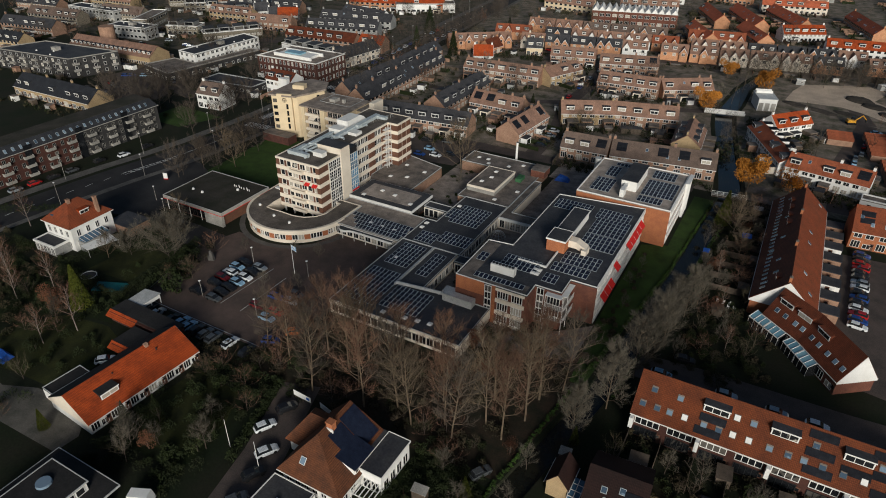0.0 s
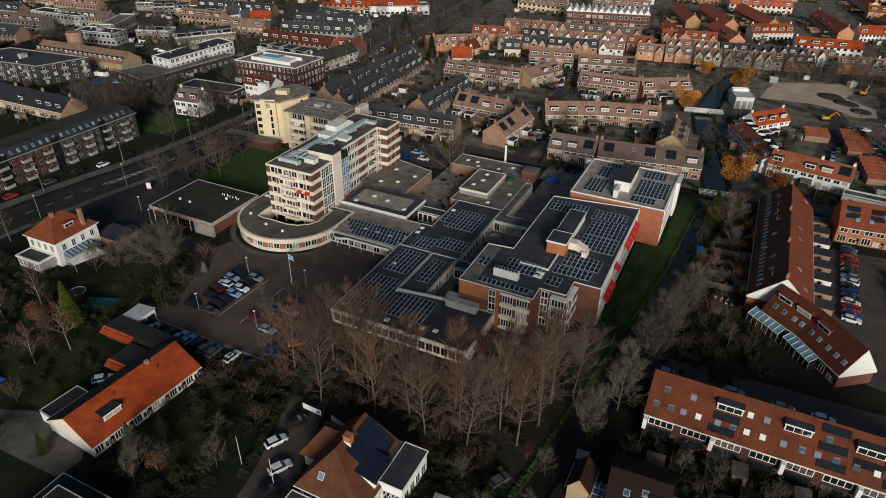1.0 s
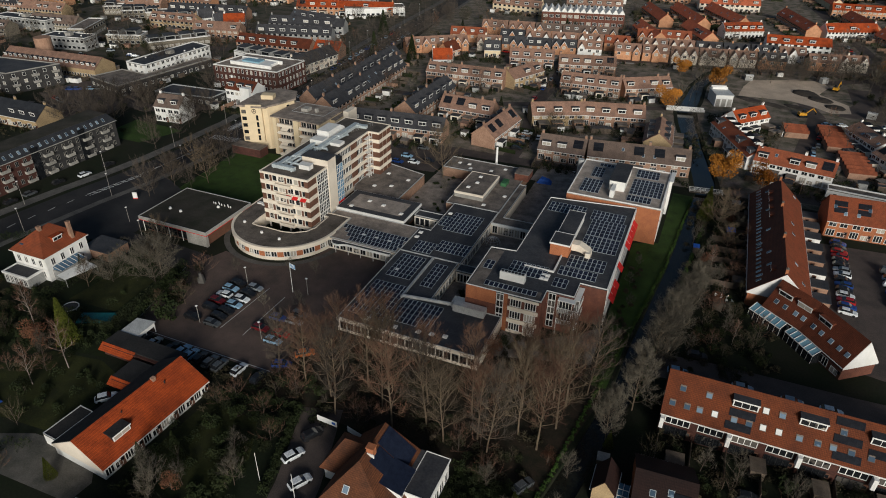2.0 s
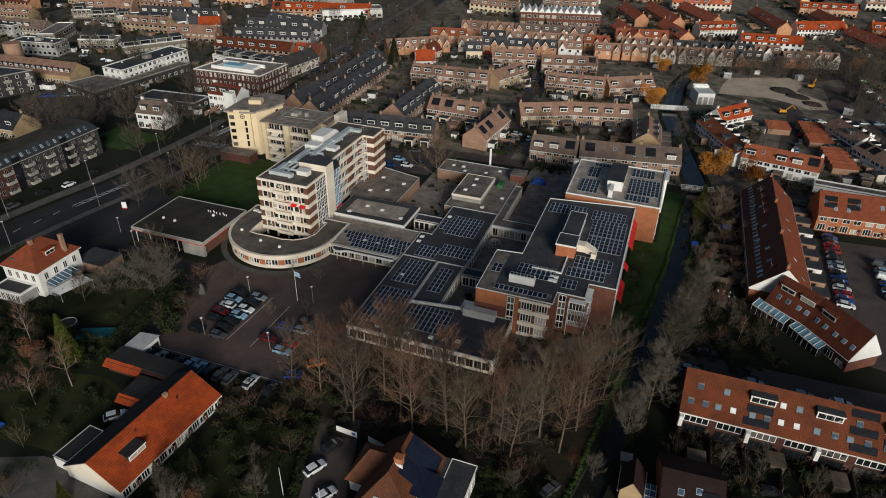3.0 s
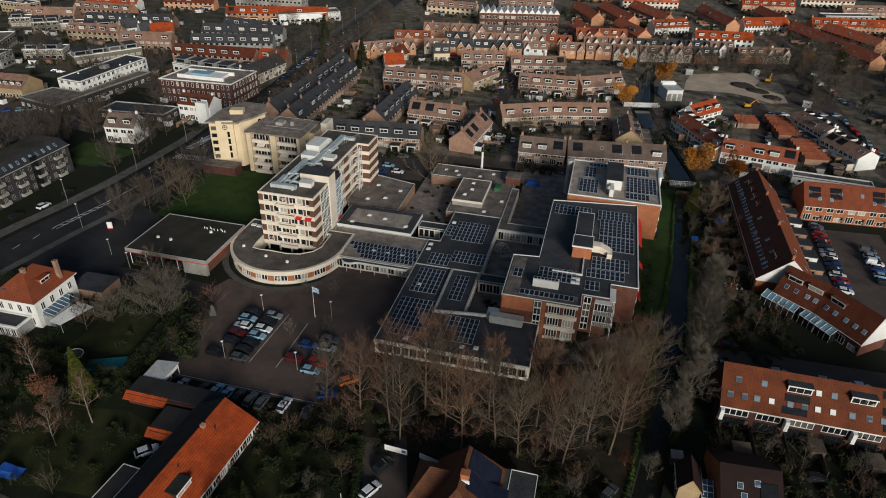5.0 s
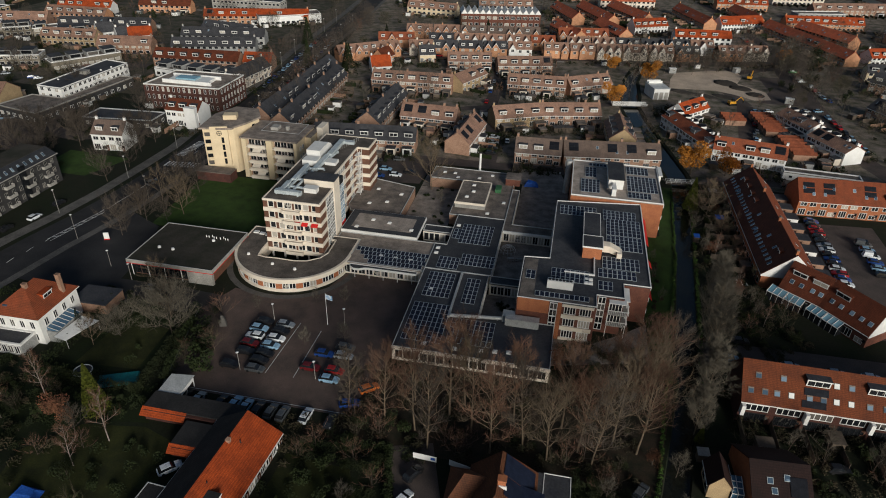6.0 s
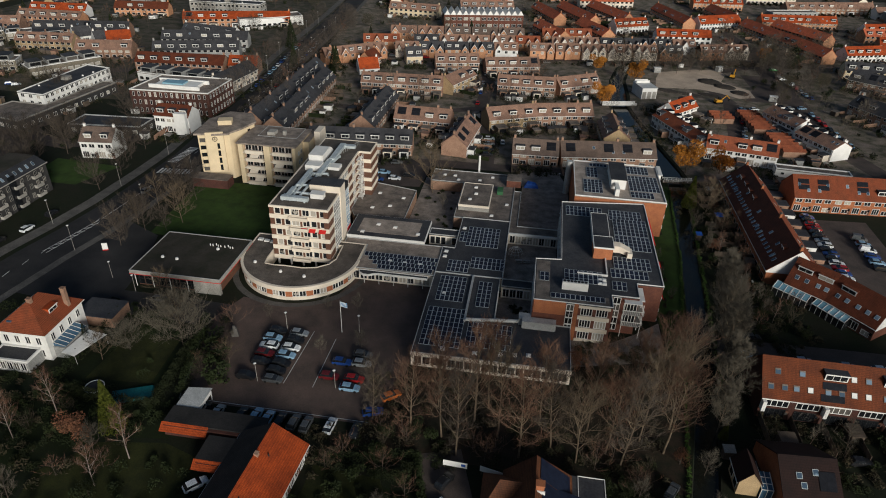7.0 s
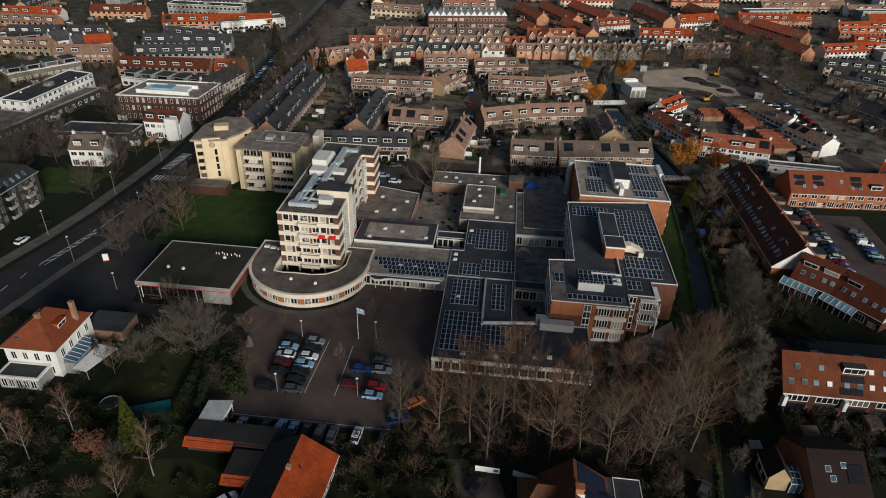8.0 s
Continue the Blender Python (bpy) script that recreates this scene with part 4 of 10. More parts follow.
skylights(root, [L(-75, 96.8), L(-68, 96.6), L(-62.5, 97.2), L(-59.5, 97.6), L(-56.5, 98.0), L(-77.8, 117.5)], 3.6)

root, L = low_wing("low rear wing with a grey bitumen roof and vents", [(-64.26, 150.6), (-50.3, 150.6), (-50.3, 155), (-62, 155), (-62, 178), (-64.26, 178)], 3.4, BITGREY, CREAM)
windows(root, L(-64.2, 150.6), L(-50.3, 150.6), 0.4, 8, window_mesh(1.5, 2.4, 2, 1), 0.3, 0.04)
part("fascia", Shape().box(0.1, -0.3, 2.95, 13.9, -0.01, 3.5), WHITE, root, "white fascia over the glazed link")
root, L = low_wing("low rear wing with roof lights and a grey roof", [(-81, 157.004), (-64.264, 157.004), (-64.264, 190), (-92, 190), (-92, 181), (-81, 181)], 3.4, BITGREY, BRICK_B)
skylights(root, [L(-88, 186), L(-84.5, 186), L(-83, 183), L(-76, 184), L(-70, 160), L(-66, 168), L(-72, 187)], 3.4)
block = thing("roof_block", "raised flat-roofed hall with a white edge on the low wing", "building", -80.3, 162, 3.4)
part("wall", Shape().box(0, 0, 0, 9.2, 15.6, 1.7), CONCRETE, block)
part("roof", Shape().box(0.2, 0.2, 1.704, 9.0, 15.4, 1.85), BITGREY, block)
part("edge", rim(Shape(), rect(-0.1, -0.1, 9.3, 15.7), 1.25, 1.95, 0.28), CREAM, block, "white roof edge")
skylights(block, ((3, 4), (4.5, 8), (4, 12.5)), 1.85)
root, L = low_wing("low wing with a dark roof beside the court", [(-110, 152), (-95, 152), (-95, 172), (-112, 176), (-112, 156)], 3.4, BITGREY, BRICK_B)
skylights(root, [L(-106, 158), L(-101, 160), L(-98, 166), L(-106, 168)], 3.4)
root, L = low_wing("narrow glazed corridor between two wings", [(-86.4, 146), (-78.25, 146), (-78.25, 149.5), (-86.4, 149.5)], 3.2, BITUMEN, CREAM)
windows(root, L(-86.4, 146), L(-78.3, 146), 0.3, 5, window_mesh(1.4, 2.4, 1, 1), 0.2, 0.04)
root, L = low_wing("narrow glazed link to the school block", [(-64.25, 123.5), (-56.6, 123.5), (-56.6, 126.8), (-64.25, 126.8)], 3.4, BITUMEN, CREAM)
windows(root, L(-64.2, 123.5), L(-56.6, 123.5), 0.4, 4, window_mesh(1.6, 2.4, 2, 1), 0.3, 0.04)
shed = thing("brick_store", "small brick store with a flat dark roof", "shed", -67, 181, 3.4)
part("wall", Shape().box(0, 0, 0, 4.6, 5, 2.2), BRICK_R, shed)
part("roof", Shape().box(-0.1, -0.1, 2.204, 4.7, 5.1, 2.4), BITGREY, shed)
stack = thing("boiler_chimney", "slender pale chimney on the low roof", "chimney", -77.2, 193, 0)
part("shaft", Shape().tube((0, 0, 0), (0, 0, 8.6), 0.42, 0.36, 10), WHITE, stack)
part("rim", Shape().tube((0, 0, 8.6), (0, 0, 8.75), 0.44, 0.44, 10), DARK, stack)
tarp = thing("blue_tarpaulin", "crumpled bright blue tarpaulin in the yard", "tarpaulin", -59, 190, 0.03)
part("sheet", Shape().hull([(-2.5, -1.5, 0), (2.5, -1.2, 0), (2.2, 1.4, 0), (-2.2, 1.6, 0)], [(-1.5, -0.8, 1.5), (1.2, -0.5, 1.1), (1.4, 0.7, 1.3), (-1.3, 0.9, 1.7)]), BLUE, tarp)
for x, y, m in ((-69.6, 174.5, "green"),):
    unit = thing("green_container", "green garden container on the low roof", "container", x, y, 3.41)
    part("body", Shape().box(0, 0, 0, 1.8, 3.6, 1.2), mat("green_sheet", (0.06, 0.16, 0.07)), unit)


# ---- the school block ----
def school():
    root = thing("school_block", "three-storey brick school block with solar panels on its roof", "building", -56.5, 109.8, 0)
    H = 10.2
    ring = [(0, 0), (17.7, 0), (17.7, 4.8), (23.9, 4.8), (23.9, 10.7), (30, 10.7), (30, 53.6), (6.5, 50.3), (6.3, 18.3), (0, 17.6)]
    part("wall", Shape().prism(ring, 0, H - 0.25), BRICK_R, root, "red-brown brick walls")
    flat_roof(root, ring, H, BITUMEN, WHITE, 0.22, 0.13)
    part("roof_field", Shape().box(0.4, 0.4, H + 0.004, 16.9, 3.6, H + 0.05).box(0.4, 3.604, H + 0.004, 3.6, 17.0, H + 0.05), BITGREY, root, "grey weathered roof border")
    part("parapet", Shape().box(16.9, 12.6, H, 17.2, 41, H + 0.45).box(10.0, 12.6, H, 16.896, 12.9, H + 0.45), WHITE, root, "white upstand on the roof")
    part("brick_front", Shape().box(0.2, -0.12, 6.8, 7.3, -0.004, H + 0.02), BRICK_O, root, "bright orange brick panel")
    part("brick_front", Shape().box(9.2, -0.12, 0, 10.1, -0.004, H + 0.02), BRICK_O, root)
    # glazed stair slots
    for x, y in ((8.3, 0.0), (19.0, 4.8)):
        for k in range(5):
            part("stair_window", window_mesh(1.7, 1.75, 2, 1, GLASS_D, WHITE, 0.12), (), root, at=pose(x, y - 0.05, 0.8 + 1.85 * k))
    # classroom front
    part("spandrel", Shape().box(10.2, -0.2, 2.9, 17.2, -0.004, 3.9).box(10.2, -0.2, 6.2, 17.2, -0.004, 7.2).box(10.2, -0.2, 9.3, 17.2, -0.004, 9.95).box(10.2, -0.2, 0, 17.2, -0.004, 0.7), CREAM, root, "cream spandrel bands")
    for k in range(3):
        for i in range(2):
            part("window", window_mesh(2.6, 2.1, 4, 1, None, WHITE, 0.14), (), root, at=pose(12.0 + 3.4 * i, -0.06, 0.75 + 3.3 * k))
    # balconies at the corner
    for k in range(2):
        z = 3.2 + 3.1 * k
        part("balcony", Shape().box(20.6, 3.3, z, 24.6, 4.79, z + 0.18).box(23.91, 4.79, z, 25.2, 10.2, z + 0.18), CONCRETE, root)
        rail = Shape()
        for i in range(11):
            rail.box(20.6 + 0.4 * i, 3.3, z + 0.18, 20.66 + 0.4 * i, 3.36, z + 1.2)
        for i in range(14):
            rail.box(25.14, 3.3 + 0.5 * i, z + 0.18, 25.2, 3.36 + 0.5 * i, z + 1.2)
        rail.box(20.6, 3.28, z + 1.2, 25.22, 3.4, z + 1.3).box(25.1, 3.4, z + 1.2, 25.22, 10.2, z + 1.3)
        part("balcony_rail", rail, WHITE, root, "white slatted balcony rail")
        part("window", window_mesh(3.0, 2.2, 4, 1, None, WHITE, 0.12), (), root, at=pose(22.2, 4.74, z + 0.2))
        part("window", window_mesh(3.4, 2.2, 4, 1, None, WHITE, 0.12), (), root, at=on_wall((23.9, 4.8), (23.9, 10.7), 2.9, z + 0.2, 0.05))
    part("canopy", Shape().box(20.6, 3.3, 9.4, 24.4, 4.79, 9.6).box(23.91, 4.79, 9.4, 25.2, 10.2, 9.6), WHITE, root)
    for x, y in ((20.7, 3.4), (24.9, 3.4), (24.9, 6.6)):
        part("post", shared("balcony_post", lambda: Shape().box(-0.06, -0.06, 0, 0.06, 0.06, 9.4), WHITE), (), root, at=pose(x, y, 0))
    # east front: white bands, windows, red awnings
    part("east_band", Shape().box(30.004, 11.2, 2.6, 30.2, 53.0, 3.7).box(30.004, 11.2, 5.9, 30.2, 53.0, 7.0).box(30.004, 11.2, 9.2, 30.2, 53.0, 10.15).box(30.004, 11.2, 0, 30.2, 53.0, 0.6), WHITE, root, "white bands of the east front")
    for k in range(3):
        windows(root, (30, 10.7), (30, 53.3), 0.62 + 3.32 * k, 15, window_mesh(2.5, 2.0, 4, 1, None, WHITE, 0.14), 0.6, 0.04)
    for y, k in ((15.5, 1), (18.5, 1), (21.5, 1), (24.5, 2), (35.5, 2), (38.5, 2), (41.5, 2), (44.5, 2), (47.5, 2)):
        z = 2.6 + 3.3 * k
        part("awning", shared("school_awning", lambda: Shape().hull([(0, -1.35, 0), (0, 1.35, 0), (1.3, 1.35, -1.5), (1.3, -1.35, -1.5)][::-1], [(0, -1.35, 0.08), (0, 1.35, 0.08), (1.3, 1.35, -1.42), (1.3, -1.35, -1.42)][::-1]), RED), (), root, "red canvas awning let down", pose(30.2, y, z))
    # west front and low court side
    for k in range(3):
        windows(root, (6.4, 50), (6.3, 18.5), 0.8 + 3.3 * k, 11, window_mesh(2.2, 1.9, 3, 1, None, WHITE, 0.12), 0.6, 0.04)
        windows(root, (0, 17.4), (0, 0.2), 0.8 + 3.3 * k, 5, window_mesh(2.2, 1.9, 3, 1, None, WHITE, 0.12), 0.6, 0.04)
    # roof houses
    hut = Shape().box(14.0, 20.5, H, 18.6, 26.0, H + 3.2)
    part("roof_house", hut, BRICK_O, root, "orange brick roof house")
    part("roof_house_top", Shape().box(13.8, 20.3, H + 3.204, 18.8, 26.2, H + 3.4), BITUMEN, root)
    part("roof_house_edge", rim(Shape(), rect(13.78, 20.28, 18.82, 26.22), H + 3.05, H + 3.45, 0.15), WHITE, root)
    part("roof_house", Shape().box(14.2, 26.2, H, 18.2, 40.5, H + 2.2), WHITE, root, "long white roof house")
    part("roof_house_top", Shape().box(14.0, 26.25, H + 2.204, 18.4, 40.7, H + 2.4), BITUMEN, root)
    part("roof_house_edge", rim(Shape(), rect(13.98, 26.23, 18.42, 40.72), H + 2.05, H + 2.45, 0.15), WHITE, root)
    part("roof_duct", Shape().box(18.7, 23.0, H + 0.8, 20.6, 25.4, H + 2.6).hull([(20.6, 23, H + 0.8), (20.6, 25.4, H + 0.8), (23.2, 24.9, H + 0.3), (23.2, 22.5, H + 0.3)][::-1], [(20.6, 23, H + 2.6), (20.6, 25.4, H + 2.6), (23.2, 24.9, H + 1.6), (23.2, 22.5, H + 1.6)][::-1]).box(22.4, 21.6, H, 23.6, 24.4, H + 1.6), CREAM, root, "cream ventilation duct")
    part("cooling_unit", Shape().box(6.3, 5.2, H, 12.2, 6.6, H + 2.0), WHITE, root, "white row of cooling units")
    for i in range(7):
        part("fan", shared("fan_ring", lambda: Shape().tube((0, 0, 0), (0, 0, 0.16), 0.36, 0.36, 10), DARK), (), root, "dark round fan", pose(6.8 + 0.8 * i, 5.9, H + 2.0))
    z = H
    solar_array(root, 3.8, 1.4, 7, 2, z + 0.05)
    solar_array(root, 1.2, 8.0, 1, 3, z + 0.05)
    solar_array(root, 7.0, 8.6, 5, 4, z)
    solar_array(root, 18.0, 12.6, 5, 3, z)
    solar_array(root, 19.0, 16.8, 5, 5, z)
    solar_array(root, 20.2, 26.0, 5, 6, z)
    solar_array(root, 20.2, 33.6, 5, 7, z)
    solar_array(root, 19.4, 42.2, 5, 5, z)
    solar_array(root, 7.6, 42.6, 6, 4, z)
    solar_array(root, 18.0, 7.2, 2, 3, z)
    skylights(root, ((15.2, 9.2), (16.2, 9.2), (15.2, 10.8), (16.2, 10.8)), z)


school()


def rear_block():
    root = thing("rear_block", "brick and white block with solar panels and a white roof house", "building", -46.3, 163.6, 0)
    w, d, H = 26.2, 26.0, 11.0
    part("wall", Shape().box(0, 0, 0, w, d, H - 0.25), BRICK_O, root, "orange-brown brick walls")
    flat_roof(root, rect(0, 0, w, d), H, ROOFCON, WHITE, 0.3, 0.25)
    part("east_band", Shape().box(w + 0.004, 0.3, 2.6, w + 0.2, d, 3.6).box(w + 0.004, 0.3, 6.1, w + 0.2, d, 7.1).box(w + 0.004, 0.3, 9.7, w + 0.2, d, 10.9), WHITE, root, "white bands of the east front")
    for k in range(3):
        windows(root, (w, 0), (w, d), 0.7 + 3.5 * k, 10, window_mesh(2.2, 1.9, 3, 1, None, WHITE, 0.14), 0.5, 0.05)
    for i in range(6):
        part("fin", shared("facade_fin", lambda: Shape().box(0, 0, 0.3, 0.7, 0.22, 11.2), WHITE), (), root, "white upright fin", pose(w + 0.22, d - 6.5 + 1.3 * i, 0))
    part("fin_cap", Shape().box(w + 0.1, d - 7.0, 11.2, w + 1.3, d + 0.4, 11.45), WHITE, root)
    part("stair_tower", Shape().tube((-1.2, d - 2, 0), (-1.2, d - 2, 11.6), 1.0, 1.0, 10), STEEL, root, "round white stair tower")
    part("roof_house", Shape().box(10.6, 7.0, H, 15.0, 20.0, H + 3.0), WHITE, root, "white roof house")
    part("roof_house_top", Shape().box(10.4, 6.8, H + 3.004, 15.2, 20.2, H + 3.2), BITUMEN, root)
    part("flue", Shape().box(11.6, 2.0, H, 12.8, 4.8, H + 2.2).box(11.7, 4.8, H + 1.4, 12.7, 7.0, H + 2.2), WHITE, root, "white duct beside the roof house")
    solar_array(root, 2.8, 3.0, 3, 7, H)
    solar_array(root, 4.0, 14.0, 2, 6, H)
    solar_array(root, 16.4, 2.0, 4, 3, H)
    solar_array(root, 16.4, 6.6, 5, 9, H)
    solar_array(root, 16.6, 19.0, 4, 4, H)
    solar_array(root, 5.0, 22.5, 3, 2, H)


rear_block()


# ---- houses ----


def chimney_mesh(m):
    return shared(f"chimney|{m.name}", lambda: Shape().box(-0.4, -0.3, -0.9, 0.4, 0.3, 1.1).box(-0.46, -0.36, 1.1, 0.46, 0.36, 1.22, 1).tube((-0.18, 0, 1.22), (-0.18, 0, 1.5), 0.12, 0.1, 6, 1).tube((0.18, 0, 1.22), (0.18, 0, 1.5), 0.12, 0.1, 6, 1), m, BITGREY)


def dormer_mesh(w, h, slope, top=None):
    top = top or BITUMEN
    d = h / slope + 0.25

    def make():
        s = Shape()
        s.hull([(-w / 2 + 0.02, 0.06, -0.25), (w / 2 - 0.02, 0.06, -0.25), (w / 2 - 0.02, 0.36, -0.25), (-w / 2 + 0.02, 0.36, -0.25)], [(-w / 2 + 0.02, 0.06, h), (w / 2 - 0.02, 0.06, h), (w / 2 - 0.02, d, h), (-w / 2 + 0.02, d, h)], 2)
        s.box(-w / 2, 0, -0.25, w / 2, 0.056, h)
        s.box(-w / 2 - 0.12, -0.14, h + 0.003, w / 2 + 0.12, d, h + 0.16, 2)
        s.box(-w / 2 - 0.14, -0.18, h - 0.12, w / 2 + 0.14, -0.15, h + 0.14)
        n = max(2, round(w / 1.5))
        for i in range(n):
            x = -w / 2 + 0.15 + (w - 0.3) * i / n
            s.box(x + 0.06, -0.03, 0.18, x + (w - 0.3) / n - 0.06, -0.004, h - 0.22, 1)
        return s

    return shared(f"dormer|{w}|{h}|{slope:.2f}|{top.name}", make, WHITE, GLASS, top)


def terrace(p0, p1, width, eave, ridge, wall, roof, units, label, name="terraced_house", dormers=0.0, back_dormers=0.0, dw=2.4, dh=1.35, lights=0.0, solar=0.0, storeys=2, chimneys=True, gable=None, detail=True, seed=1, category="house", far=False, group="", annex=0.0, back_roof=None):
    """A ridge-roofed row from p0 to p1 (the ends of its ridge); its front is to the right of that line."""
    rg = random.Random(seed)
    run = math.dist(p0, p1)
    root = thing(name, label, category, p0[0], p0[1], 0, math.degrees(math.atan2(p1[1] - p0[1], p1[0] - p0[0])), group)
    h = width / 2
    slope = (ridge - eave) / h
    part("wall", Shape().along_x([(-h, 0), (h, 0), (h, eave), (0, ridge - 0.12), (-h, eave)], 0, run), wall, root)
    s = Shape()
    o = 0.35
    for q in (-1, 1):
        ring = [(q * (h + o), eave - o * slope), (q * (h + o), eave - o * slope + 0.2), (0, ridge + 0.2), (0, ridge)]
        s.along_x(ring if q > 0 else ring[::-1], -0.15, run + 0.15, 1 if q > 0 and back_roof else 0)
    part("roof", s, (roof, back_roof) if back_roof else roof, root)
    if gable:
        for x0, x1 in ((-0.24, -0.154), (run + 0.154, run + 0.24)):
            part("gable", Shape().along_x([(-h - 0.3, eave - 0.3 * slope - 0.4), (h + 0.3, eave - 0.3 * slope - 0.4), (h + 0.3, eave - 0.3 * slope), (0, ridge + 0.1), (-h - 0.3, eave - 0.3 * slope)], x0, x1), gable, root, "pale painted gable")
    for q in () if far else (-1, 1) if detail else (-1,):
        g0, g1 = sorted((q * (h + o), q * (h + o + 0.1)))
        part("gutter", Shape().box(-0.1, g0, eave - o * slope - 0.06, run + 0.1, g1, eave - o * slope + 0.1), WHITE, root)
    u = run / units
    if chimneys:
        for i in range(units + 1):
            if i in (0, units) or (not far and i % 3 == 0):
                x = min(max(i * u, 0.6), run - 0.6)
                part("chimney", chimney_mesh(wall), (), root, at=pose(x, 0.15, ridge + 0.1))
    st = (eave - 0.2) / storeys if storeys else 3
    if far:
        for k in range(storeys):
            window_strip(root, (0, -h), (run, -h), 0.25 + st * k + (0.65 if k else 0.3), units * 2, round(min(2.0, u * 0.32), 1), 1.5, 0.3)
    elif not p1[0] - p0[0] > 1.5 * abs(p1[1] - p0[1]):
        for k in range(storeys):
            window_strip(root, (run, h), (0, h), 0.25 + st * k + (0.65 if k else 0.3), units * 2, round(min(2.0, u * 0.32), 1), 1.5, 0.3)
    wm = window_mesh(round(min(2.0, u * 0.36), 1), 1.4, 2, 1)
    wd = window_mesh(round(min(2.2, u * 0.42), 1), 2.1, 3, 1)
    for i in range(units):
        c = (i + 0.5) * u
        for side in (-1, 1):
            if side > 0 and (far or p1[0] - p0[0] > 1.5 * abs(p1[1] - p0[1])):
                continue
            for k in range(0 if far or side > 0 else storeys):
                z = 0.25 + st * k + (0.65 if k else 0.15)
                for j in (-1, 1):
                    m = wd if (k == 0 and j < 0) else wm
                    part("window", m, (), root, at=pose(c + j * u * 0.23, side * (h + 0.02), z, 0, 0, 0 if side < 0 else 180))
            chance = dormers if side < 0 else back_dormers
            zd = eave + 0.22 * (ridge - eave)
            if rg.random() < chance:
                part("dormer", dormer_mesh(dw, dh, slope), (), root, "white dormer window", pose(c, side * (h - (zd - eave) / slope) * 1.0, zd + 0.2, 0, 0, 0 if side < 0 else 180))
            else:
                for j in (-1, 1):
                    if rg.random() < lights:
                        f = rg.choice((0.3, 0.55))
                        zz = eave + f * (ridge - eave) + 0.24
                        part("roof_window", shared("roof_window", lambda: Shape().box(-0.45, -0.6, 0, 0.45, 0.6, 0.06).box(-0.38, -0.52, 0.06, 0.38, 0.52, 0.075, 1), ZINC, GLASS_S), (), root, "small roof window", pose(c + j * u * 0.22, side * h * (1 - f), zz, 0, 0, 0 if side < 0 else 180) @ pose(0, 0, 0, math.degrees(math.atan(slope))))
                if rg.random() < solar:
                    for j in range(2):
                        f = 0.42 + 0.26 * j
                        part("solar_panel", shared("roof_panels", lambda: Shape().box(-1.7, -0.8, 0, 1.7, 0.8, 0.06, 1).box(-1.74, -0.84, 0, 1.74, -0.8, 0.07).box(-1.74, 0.8, 0, 1.74, 0.84, 0.07), DARK, PANEL_M), (), root, "", pose(c, side * h * (1 - f), eave + f * (ridge - eave) + 0.26, 0, 0, 0 if side < 0 else 180) @ pose(0, 0, 0, math.degrees(math.atan(slope))))
        if annex and rg.random() < annex:
            k = rg.randrange(4)
            depth = (2.4, 3.2, 3.0, 4.2)[k]
            am = shared(f"house_annex{k}|{u:.1f}", lambda: Shape().box(-u * 0.3, -depth, 0, u * 0.3, 0, 2.55).box(-u * 0.3 - 0.12, -depth - 0.12, 2.553, u * 0.3 + 0.12, 0, 2.75, 1).box(-u * 0.2, -depth - 0.05, 0.3, u * 0.2, -depth - 0.003, 2.1, 2), (WHITE, BRICK_B, CREAM, WOOD)[k], (BITUMEN, BITGREY, BITUMEN, BITGREY)[k], GLASS_D)
            part("annex", am, (), root, "flat-roofed annex in the garden", pose(c + rg.uniform(-0.15, 0.15) * u, -h - 0.004, 0))
        if detail and not far:
            part("door", shared("front_door", lambda: Shape().box(-0.5, -0.06, 0, 0.5, 0.02, 2.15).box(-0.3, -0.08, 1.2, 0.3, -0.06, 1.9, 1), BROWNP, GLASS_D), (), root, at=pose(c + u * 0.42, -h - 0.01, 0.05))
    return root


